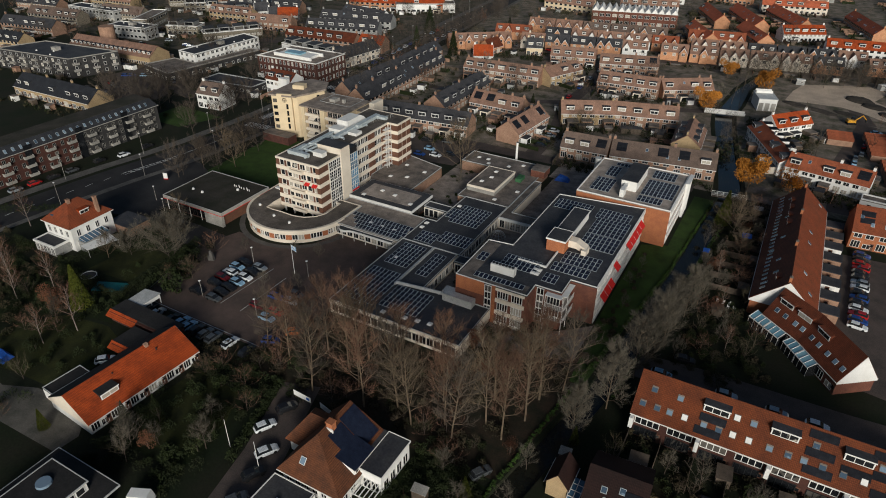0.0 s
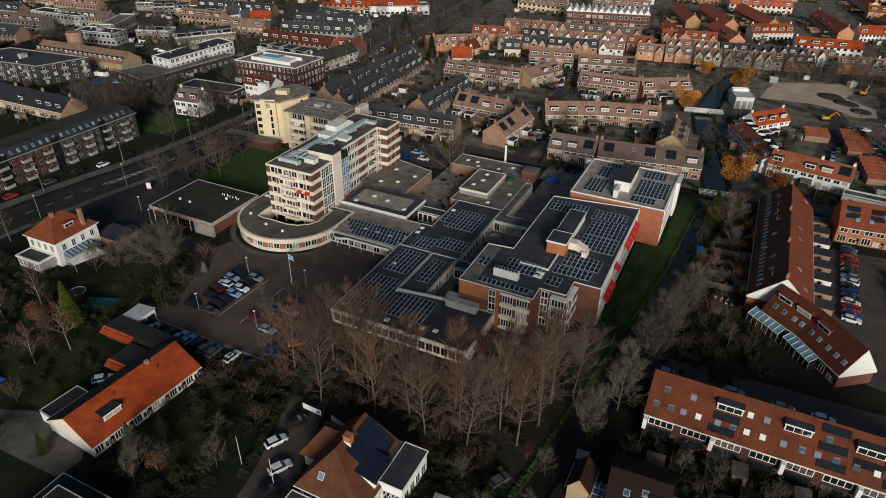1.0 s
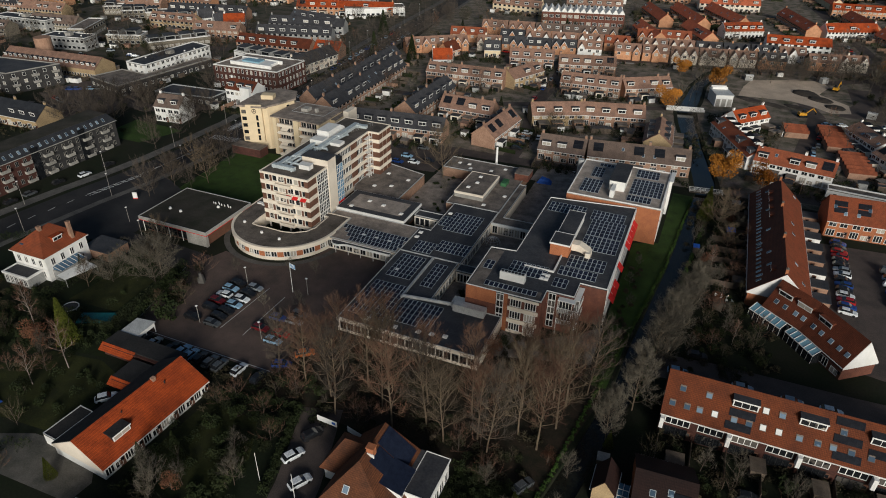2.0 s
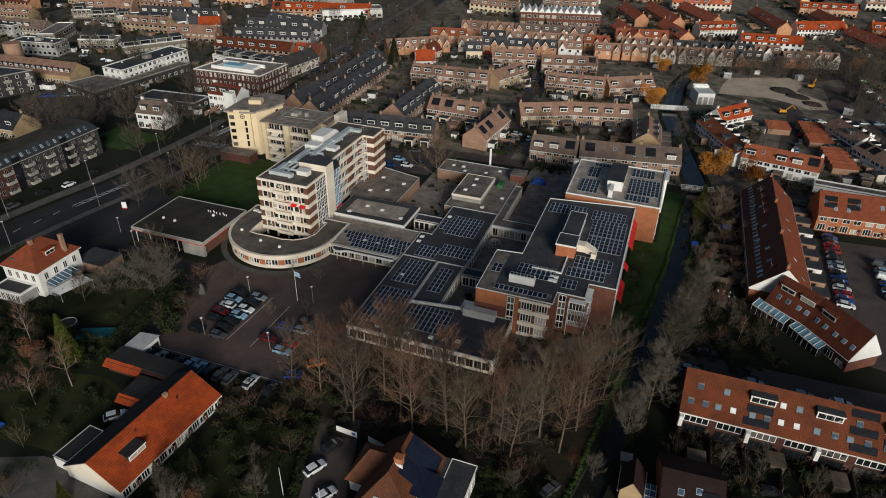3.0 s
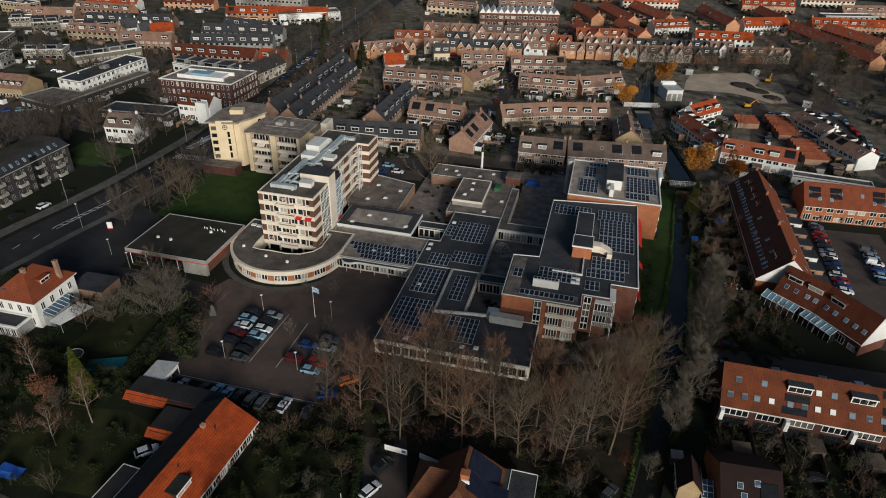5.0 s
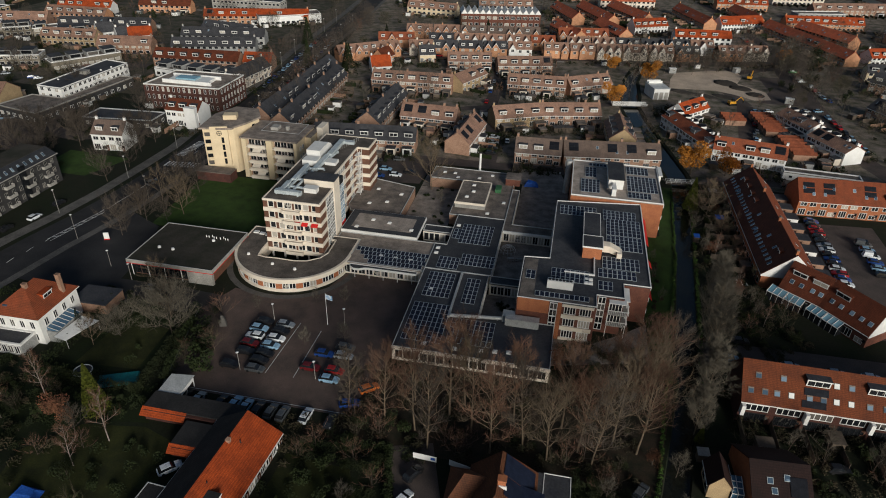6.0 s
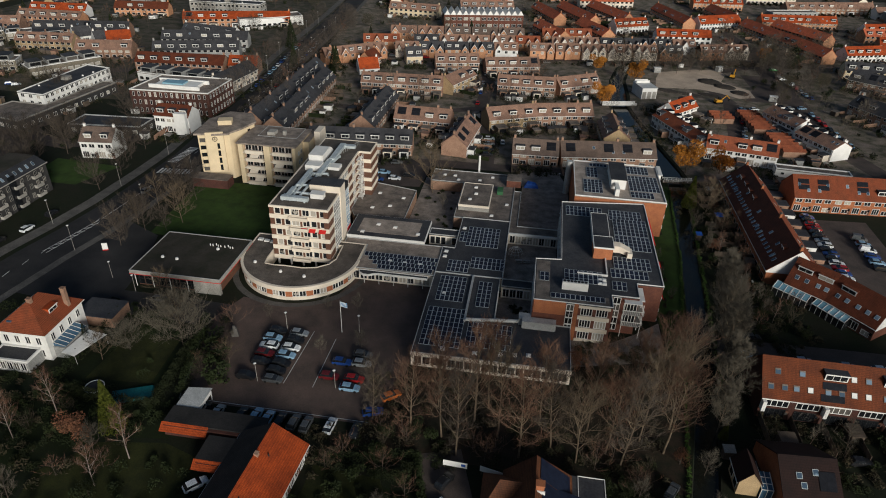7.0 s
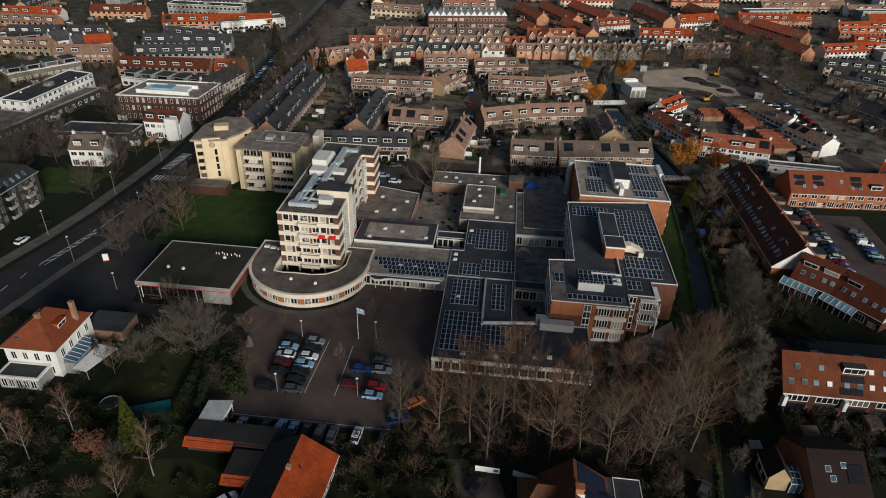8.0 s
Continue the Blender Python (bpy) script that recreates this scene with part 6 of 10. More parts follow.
sun_room = shared("sunroom", lambda: Shape().hull([(-2.2, -2.2, 0), (2.2, -2.2, 0), (2.2, 0, 0), (-2.2, 0, 0)], [(-2.1, -2.1, 2.2), (2.1, -2.1, 2.2), (2.1, 0, 3.3), (-2.1, 0, 3.3)], 1).hull([(-2.08, -2.08, 2.21), (2.08, -2.08, 2.21), (2.08, 0, 3.31), (-2.08, 0, 3.31)], [(-2.08, -2.08, 2.25), (2.08, -2.08, 2.25), (2.08, 0, 3.35), (-2.08, 0, 3.35)], 2).box(-2.22, -2.26, 2.1, 2.22, -2.1, 2.26), WHITE, GLASS, GLASS_C)
bars = shared("sunroom_bar", lambda: Shape().hull([(-0.04, -2.24, 0), (0.04, -2.24, 0), (0.04, -2.18, 0), (-0.04, -2.18, 0)], [(-0.04, -2.14, 2.2), (0.04, -2.14, 2.2), (0.04, -2.08, 2.2), (-0.04, -2.08, 2.2)]), WHITE)
ROOFBAR = shared("sunroom_rafter", lambda: Shape().hull([(-0.06, -2.25, 2.2), (0.06, -2.25, 2.2), (0.06, 0, 3.32), (-0.06, 0, 3.32)], [(-0.06, -2.25, 2.33), (0.06, -2.25, 2.33), (0.06, 0, 3.45), (-0.06, 0, 3.45)]), WHITE)
BLUEW = shared("blue_roof_window", lambda: Shape().box(-0.5, -0.55, 0, 0.5, 0.55, 0.07).box(-0.42, -0.46, 0.07, 0.42, 0.46, 0.085, 1), ZINC, GLASS_S)
for p0, p1, dorm, lit, rooms in (((10.4, 142.6), (18.1, 136.0), (3.0, 8.0), (2.0, 4.4, 7.2, 9.2), (0.4, 4.8)), ((18.4, 135.7), (26.4, 125.2), (3.6,), (2.2, 4.6, 7.4, 9.8, 12.0), (0.9, 5.3))):
    seg = terrace(p0, p1, 8.4, 3.8, 9.5, BRICK_R, TILE_M, 2, "houses with maroon roof, white dormers and glass sunrooms", "terraced_house", storeys=1, chimneys=False, seed=9, gable=WHITE if p0[0] > 15 else None)
    for x in dorm:
        part("dormer", dormer_mesh(3.6, 1.25, SS, TILE_M), (), seg, "white dormer with a tiled roof", pose(x, -4.2 * 0.46, 3.8 + 0.54 * 5.7 + 0.2))
    for x in lit:
        part("roof_window", BLUEW, (), seg, "roof window", pose(x, -4.2 * 0.72, 3.8 + 0.28 * 5.7 + 0.26) @ pose(0, 0, 0, math.degrees(math.atan(SS))))
    for x in rooms:
        room = part("sunroom", sun_room, (), seg, "glass sunroom with white bars", pose(x, -4.25, 0))
        for j in range(4):
            part("bar", bars, (), room, at=pose(-2.1 + 1.4 * j, 0.02, 0))
            part("rafter", ROOFBAR, (), room, at=pose(-2.1 + 1.4 * j, 0.02, 0))

flat_block([(27, 217.6), (52, 215.4), (52.4, 220), (27.4, 222)], 2.9, WHITE, "long low white outbuilding with a grey flat roof", 1, (6, 1, 0, 0), BITGREY, WHITE, "low_outbuilding", "outbuilding", seed=12, extras=False, win=(1.2, 1.0, 1))
terrace((24.0, 195.4), (85, 200.0), 11.6, 5.2, 10.4, BRICK_O, VILLATILE, 10, "row of houses with an orange tiled roof and white dormers", storeys=2, chimneys=False, dormers=0.35, dw=3.6, lights=0.8, solar=0.2, seed=11)

# bottom edge, beside the canal
low = terrace((-12.7, 75.4), (-3.0, 76.0), 15.0, 2.6, 7.4, BRICK_O, TILE_X, 2, "low house with a dark maroon tiled roof beside the canal", "gabled_house", storeys=1, chimneys=False, seed=22)
for x, f in ((3.0, 0.62), (5.8, 0.7), (3.6, 0.44)):
    part("roof_window", BLUEW, (), low, "small roof window", pose(x, -7.5 * (1 - f), 2.6 + f * 4.8 + 0.26) @ pose(0, 0, 0, math.degrees(math.atan(4.8 / 7.5))))
part("solar_panel", shared("dark_panel_field", lambda: Shape().box(-1.4, -1.6, 0, 1.4, 1.6, 0.06), PANEL_M), (), low, "dark solar panels", pose(7.6, -3.4, 5.5) @ pose(0, 0, 0, math.degrees(math.atan(4.8 / 7.5))))
wing = terrace((-17.0, 72.0), (-17.0, 77.4), 3.6, 3.3, 5.6, BRICK_Y, TILE_X, 1, "narrow gabled wing in yellow brick with a dark roof", "gabled_house", storeys=1, chimneys=False, seed=21)
room = thing("conservatory", "white-framed glass conservatory beside the gabled wing", "conservatory", -15.0, 71.6, 0)
part("glazing", Shape().hull([(0.05, 0.05, 0), (2.0, 0.05, 0), (2.0, 3.6, 0), (0.05, 3.6, 0)], [(0.05, 0.05, 2.3), (2.0, 0.05, 2.3), (2.0, 3.6, 3.0), (0.05, 3.6, 3.0)]), GLASS_B, room, "bluish glass")
for x in (0.0, 0.98, 1.96):
    part("post", Shape().box(x, 0, 0, x + 0.1, 0.1, 2.32), WHITE, room)
    part("rafter", Shape().hull([(x, 0, 2.3), (x + 0.1, 0, 2.3), (x + 0.1, 3.6, 3.0), (x, 3.6, 3.0)], [(x, 0, 2.42), (x + 0.1, 0, 2.42), (x + 0.1, 3.6, 3.12), (x, 3.6, 3.12)]), WHITE, room)
for y in (0.0, 1.2, 2.4):
    part("transom", Shape().box(-0.02, y, 2.32 + y * 0.195, 2.08, y + 0.1, 2.44 + y * 0.195), WHITE, room)

# ---- cream flats behind the tower ----
def cream_flats():
    root = thing("cream_flats", "cream rendered flats with a stair tower and deep balconies", "apartments", -167.5, 172.3, 0)
    # stair tower with its fan-shaped roof
    p0, p1 = (0.3, 0.0), (9.6, 3.4)
    part("tower_wall", Shape().prism([p0, p1, (11.2, 7.4), (13.4, 14.6), (9.6, 20.8), (2.0, 20.8), (-1.0, 13.0)], 0, 15.8), YELLOW, root, "cream yellow render")
    part("tower_roof", Shape().prism([(-0.7, -0.7), (4.6, 0.9), (5.0, 0.2), (10.0, 2.0), (10.0, 3.4), (11.9, 7.2), (14.2, 14.6), (10.0, 21.8), (1.6, 21.8), (-2.0, 13.0)], 15.804, 16.4), TAUPE, root, "grey projecting roof")
    part("roof_house", Shape().prism([(3.6, 8.2), (7.8, 9.6), (6.8, 12.8), (2.6, 11.4)], 16.404, 17.9), YELLOW, root, "cream roof house")
    part("stair_front", Shape().prism([(2.7, 0.6), (8.0, 2.55), (8.3, 1.75), (3.0, -0.2)][::-1], 3.0, 16.8), YELLOW, root, "projecting cream stair front")
    dial = Shape()
    for i in range(16):
        a, b = 2 * math.pi * i / 16, 2 * math.pi * (i + 1) / 16
        dial.tube((0.75 * math.cos(a), 0, 0.75 * math.sin(a)), (0.75 * math.cos(b), 0, 0.75 * math.sin(b)), 0.1, 0.1, 4)
    part("round_emblem", dial.box(-0.06, -0.05, -0.6, 0.06, 0.05, 0.6).box(-0.6, -0.05, -0.06, 0.6, 0.05, 0.06), DARK, root, "dark round mark on the stair tower", on_wall((3.0, -0.2), (8.3, 1.75), 2.9, 14.6, 0.12))
    for k in range(5):
        z = 3.3 + 2.5 * k
        part("window", window_mesh(1.7, 1.3, 1, 1, GLASS_D, DARK, 0.07), (), root, at=on_wall(p0, p1, 1.3, z, 0.05))
        if k < 4:
            part("stair_window", window_mesh(0.8, 1.9, 1, 2, GLASS_D, DARK), (), root, at=on_wall((3.0, -0.2), (8.3, 1.75), 3.8, z + 0.4, 0.05))
        part("window", window_mesh(1.2, 1.3, 1, 1, GLASS_D, DARK, 0.07), (), root, at=on_wall((11.2, 7.4), (13.4, 14.6), 4.5, z, 0.03))
    part("annex", Shape().box(-1.2, -5.4, 0, 11.0, -0.9, 3.0), BRICK_D, root, "low dark brick annex")
    part("annex_roof", Shape().box(-1.3, -5.5, 3.004, 11.1, -0.8, 3.2), BITGREY, root)
    # block of flats: open loggias between upright piers
    x0, x1, yf, yb, h = 13.4, 32.6, 0.5, 16.2, 13.9
    part("wall", Shape().box(x0, yf + 1.7, 0, x1, yb, h), YELLOW, root, "cream yellow render")
    for a, b in ((x0, x0 + 1.5), (x0 + 8.6, x0 + 10.6), (x1 - 1.0, x1)):
        part("pier", Shape().box(a, yf, 0, b, yf + 1.696, h), YELLOW, root, "upright cream pier")
    part("roof", Shape().box(x0 - 0.4, yf - 0.4, h + 0.004, x1 + 0.4, yb + 0.4, h + 0.45), TAUPE, root, "grey weathered flat roof")
    part("roof_rail", rim(Shape(), rect(x0 + 5.0, yf + 5.0, x1 - 1.0, yb - 1.5), h + 1.2, h + 1.3, 0.08), STEEL, root)
    part("roof_plant", Shape().box(x0 + 7, yf + 8, h + 0.45, x0 + 9.5, yf + 11, h + 1.5).box(x0 + 12, yf + 9, h + 0.45, x0 + 13, yf + 10, h + 1.8), CONCRETE, root)
    part("east_wing", Shape().box(x1 + 0.004, yf + 7.5, 0, x1 + 2.0, yb + 2.5, h - 0.6), YELLOW, root, "set-back cream wing")
    part("east_roof", Shape().box(x1 + 0.404, yf + 7.2, h - 0.596, x1 + 2.3, yb + 2.8, h - 0.3), TAUPE, root)
    part("end_tower", Shape().box(x1 + 2.304, yb - 3.2, 0, x1 + 4.4, yb + 2.6, h + 1.2), CREAM, root, "pale stair tower")
    for k in range(5):
        z = 0.3 + 2.72 * k
        for c, w in ((x0 + 5.05, 7.1), (x0 + 14.4, 7.6)):
            part("loggia_back", Shape().box(c - w / 2 + 0.02, yf + 1.6, z, c + w / 2 - 0.02, yf + 1.69, z + 2.68), BRICK_B, root, "brown brick back of a loggia")
            part("loggia_floor", Shape().box(c - w / 2 + 0.003, yf - 0.1, z - 0.25, c + w / 2 - 0.003, yf + 1.59, z), CREAM, root)
            part("balcony", Shape().box(c - w * 0.36, yf - 0.7, z - 0.22, c + w * 0.5 - 0.05, yf - 0.104, z - 0.05).box(c - w * 0.36, yf - 0.78, z - 0.22, c + w * 0.5 - 0.05, yf - 0.704, z + 0.95), CREAM, root, "cream balcony front")
            for j in range(3):
                part("window", window_mesh(2.0, 2.2, 2, 1, GLASS_D, WHITE, 0.06), (), root, at=pose(c - w / 2 + 1.4 + 2.2 * j, yf + 1.56, z + 0.12))
    for x, k in ((18.5, 1), (19.2, 3), (27.4, 2), (20.0, 0)):
        z = 2.0 + 2.72 * k
        part("sun_blind", Shape().hull([(x - 1.4, -1.4, z), (x + 1.4, -1.4, z), (x + 1.4, 0.3, z + 0.9), (x - 1.4, 0.3, z + 0.9)], [(x - 1.4, -1.4, z + 0.06), (x + 1.4, -1.4, z + 0.06), (x + 1.4, 0.3, z + 0.96), (x - 1.4, 0.3, z + 0.96)]), CREAM, root, "pale sun blind let down")
    for k in range(4):
        windows(root, (x1, yf + 1), (x1, yf + 7.4), 1.2 + 3.0 * k, 2, window_mesh(1.2, 1.4, 2, 1), 1.0, 0.03)


cream_flats()

# ---- brick flats with a dark mansard, beside the main road ----
flats = thing("brick_flats", "long brick flats with balconies and a dark mansard roof", "apartments", -211.6, 92, 0, 89.0)
FL = 63.5
# dark brick whose tone also carries the shade on this front
part("wall", Shape().box(0, 0, 0, 30, 12, 9.4), BRICK_D, flats, "dark red brick")
part("wall", Shape().box(30.003, 0, 0, FL, 12, 9.4), BRICK_G, flats, "grey-brown brick")
part("roof", Shape().hull([(-0.3, -0.3, 9.404), (FL + 0.3, -0.3, 9.404), (FL + 0.3, 12.3, 9.404), (-0.3, 12.3, 9.404)], [(1.4, 1.6, 12.2), (FL - 1.4, 1.6, 12.2), (FL - 1.4, 10.4, 12.2), (1.4, 10.4, 12.2)]), TILE_N, flats, "dark mansard roof")
part("roof_top", Shape().box(1.6, 1.8, 12.203, FL - 1.6, 10.2, 12.3), MOSSY, flats, "flat grey-brown roof top")
part("gutter", rim(Shape(), rect(-0.5, -0.5, FL + 0.5, 12.5), 9.2, 9.4, 0.5), CONCRETE, flats)
for k in range(3):
    windows(flats, (0, 0), (FL, 0), 0.9 + 3.0 * k, 22, window_mesh(1.1, 1.6, 2, 1, GLASS_D, CONCRETE, 0.05), 0.8, 0.03)
    windows(flats, (FL, 0), (FL, 12), 0.9 + 3.0 * k, 4, window_mesh(1.1, 1.6, 2, 1, GLASS_D, CONCRETE, 0.05), 0.8, 0.03)
    for i in range(8):
        part("balcony", MESHES["small_balcony"] if "small_balcony" in MESHES else shared("small_balcony", lambda: Shape().box(-1.5, -1.1, 0, 1.5, 0, 0.15).box(-1.5, -1.1, 0.15, 1.5, -1.04, 1.0).box(-1.5, -1.04, 0.15, -1.44, 0, 1.0).box(1.44, -1.04, 0.15, 1.5, 0, 1.0), CONCRETE), (), flats, "pale balcony", pose(5 + 7.6 * i, -0.003, 0.6 + 3.0 * k))
for i in range(24):
    part("roof_window", MESHES["slim_roof_window"], (), flats, "slim bright roof window", pose(1.8 + 2.5 * i, 0.62, 10.7) @ pose(0, 0, 0, 55))
for i in range(3):
    part("stair_bay", Shape().box(12 + 18 * i, -0.3, 0, 14.4 + 18 * i, 0, 10.9), GLASS_D, flats, "dark glazed stair bay")

# ---- buildings along the main road and beyond ----
flat_block([(-270, 218.5), (-257.6, 217.3), (-254.8, 258.5), (-267.5, 261)], 7.8, WHITE, "long white flat-roofed flats with a dark roof", 3, (3, 14, 3, 14), BITUMEN, WHITE, seed=2)
flat_block([(-276, 202), (-254, 197), (-247, 250), (-253.5, 250), (-256.5, 216), (-272, 217)], 4.2, BRICK_G, "low grey wing with a flat roof", 1, (6, 14, 0, 8, 0, 2), BITGREY, CONCRETE, seed=3, extras=False)
off = flat_block([(-225, 226), (-191.8, 228), (-191, 249), (-223, 248)], 10.0, BRICK_D, "dark red brick office block with white roof plant", 3, (14, 8, 12, 6), TAUPE, WHITE, "office_block", "office", win=(0.9, 1.9, 1), seed=4)
part("roof_plant", Shape().box(8, 6, 10.0, 26, 13, 11.2).box(6, 4.8, 10.0, 28, 5.6, 11.5).box(6, 13.5, 10.0, 28, 14.2, 11.5), WHITE, off, "long white roof plant")
part("roof_light", Shape().box(11, 7, 11.204, 20, 11.5, 11.8), GLASS_C, off, "pale blue roof light")
whv = terrace((-205.5, 214), (-191.5, 214), 9.0, 6.6, 9.8, WHITE, TILE_M, 3, "white villa with a red tiled roof", "white_house", dormers=0.7, dw=2.6, storeys=2, chimneys=True, seed=31)
part("gable_bay", Shape().along_x([(-6.4, 0), (-4.4, 0), (-4.4, 8.5), (-6.4, 8.5)], 9.2, 13.8), WHITE, whv, "white projecting bay")
terrace((-217.5, 185), (-206, 186.4), 9.6, 6.2, 9.8, WHITE, TILE_K, 2, "old white villa with a brown roof and bay windows", "white_house", dormers=0.6, storeys=2, seed=32)
flat_block([(-236, 200), (-208, 203), (-208, 213), (-236, 211)], 3.6, BRICK_G, "low shed with a dark flat roof", 1, (8, 2, 0, 0), BITUMEN, STEEL, "low_shed", "shed", seed=5, extras=False)
zb = terrace((-340, 213), (-283, 217), 13, 4.4, 8.6, BRICK_Y, TILE_B, 18, "long yellow brick building with a brown roof and white dormers", "school_building", dormers=0.9, dw=1.6, dh=1.1, storeys=1, chimneys=False, category="school", far=True, seed=6)
part("tower_stub", Shape().tube((10, 10.5, 0), (10, 10.5, 11.5), 4.0, 4.0, 18), BRICK_B, zb, "round yellow brick tower")
terrace((-298, 157.4), (-249, 158.4), 12, 4.0, 8.4, BRICK_Y, TILE_N, 9, "yellow brick row with a dark roof and white dormers", dormers=0.8, seed=33, storeys=1)
flat_block([(-345, 172.6), (-297.4, 178.6), (-290, 199.6), (-337.6, 194)], 9.0, BRICK_G, "grey-brown brick flats with pale balconies", 3, (12, 5, 0, 0), BITUMEN, CONCRETE, seed=7, balconies=True, win=(1.3, 1.5, 1))


def town_block(p, q, depth, h, wall, label, storeys=2, top=True, seed=1):
    """A white-edged block of flats, its front from p to q, with a set-back top storey."""
    d = Vector((q[0] - p[0], q[1] - p[1])).normalized()
    n = Vector((-d.y, d.x))
    ring = [tuple(p), tuple(q), (q[0] + n.x * depth, q[1] + n.y * depth), (p[0] + n.x * depth, p[1] + n.y * depth)]
    root = flat_block(ring, h, wall, label, storeys, (max(2, round(math.dist(p, q) / 3.2)), max(2, round(depth / 3.5)), 0, 0), BITGREY, WHITE, seed=seed, extras=False, win=(2.2, 1.5, 2), far=True)
    run = math.dist(p, q)
    place = pose(0, 0, h + 0.02, 0, 0, math.degrees(math.atan2(d.y, d.x)))
    n_top = max(1, round(run / 9)) if top else 0
    # white top storeys painted grey here, the western shade put into the colour
    box = shared(f"set_back_storey|{depth}", lambda: Shape().box(0, 1.6, 0, 5.6, depth - 1.2, 2.3).box(-0.25, 1.3, 2.303, 5.85, depth - 0.9, 2.5, 1).box(0.5, 1.54, 0.4, 5.1, 1.596, 1.9, 2), PALE, BITUMEN, GLASS_D)
    for i in range(n_top):
        part("top_storey", box, (), root, "pale set-back top storey", place @ pose(run * (i + 0.12) / n_top, 0, 0))
    return root


town_block((-352, 256), (-343.6, 260), 28, 6.6, BEIGE, "beige flats with white roof terraces", 2, False, 61)
town_block((-328, 259.8), (-310, 267), 10, 5.2, BEIGE, "beige flats with a white set-back storey", 2, True, 62)
town_block((-297, 259), (-278, 286), 9.5, 4.4, BEIGE, "stepped beige flats with pale set-back storeys", 1, True, 63)
town_block((-389.5, 315), (-380, 321.6), 9, 5.2, BEIGE, "beige flats with a white set-back storey", 2, True, 64)
town_block((-369, 310), (-357.5, 318.4), 9, 5.2, BEIGE, "beige flats with a white set-back storey", 2, True, 65)
town_block((-352, 313), (-342, 321), 9, 5.2, BEIGE, "beige flats with a white set-back storey", 2, True, 66)
town_block((-333, 309), (-321, 319), 9, 5.2, BEIGE, "beige flats with a white set-back storey", 2, True, 67)
town_block((-247.5, 267.5), (-205.5, 262), 9, 4.0, WHITE, "long white flats behind the brick office", 1, True, 68)
town_block((-246, 379), (-213, 401), 13, 5.6, WHITE, "white flat-roofed hall with a grey roof", 1, False, 69)
terrace((-320.5, 325), (-314.5, 332), 8.5, 3.6, 8.0, WHITE, TILE_D, 2, "white house with a steep gable", "white_house", storeys=1, seed=94, gable=WHITE)
terrace((-306, 322), (-301, 328), 7.0, 3.4, 7.4, WHITE, TILE_D, 2, "small white gabled house", "white_house", storeys=1, seed=95, gable=WHITE)
terrace((-299.5, 324), (-289, 331), 9.0, 3.6, 7.6, WHITE, TILE_O, 2, "white house with a bright orange roof", "white_house", storeys=1, seed=96)
terrace((-203, 255), (-199, 284), 9.0, 5.0, 9.0, CREAM, TILE_D, 4, "cream houses with dark roofs and white gables beside the road", "terraced_house", storeys=2, dormers=0.4, back_dormers=0.5, seed=97, gable=WHITE)

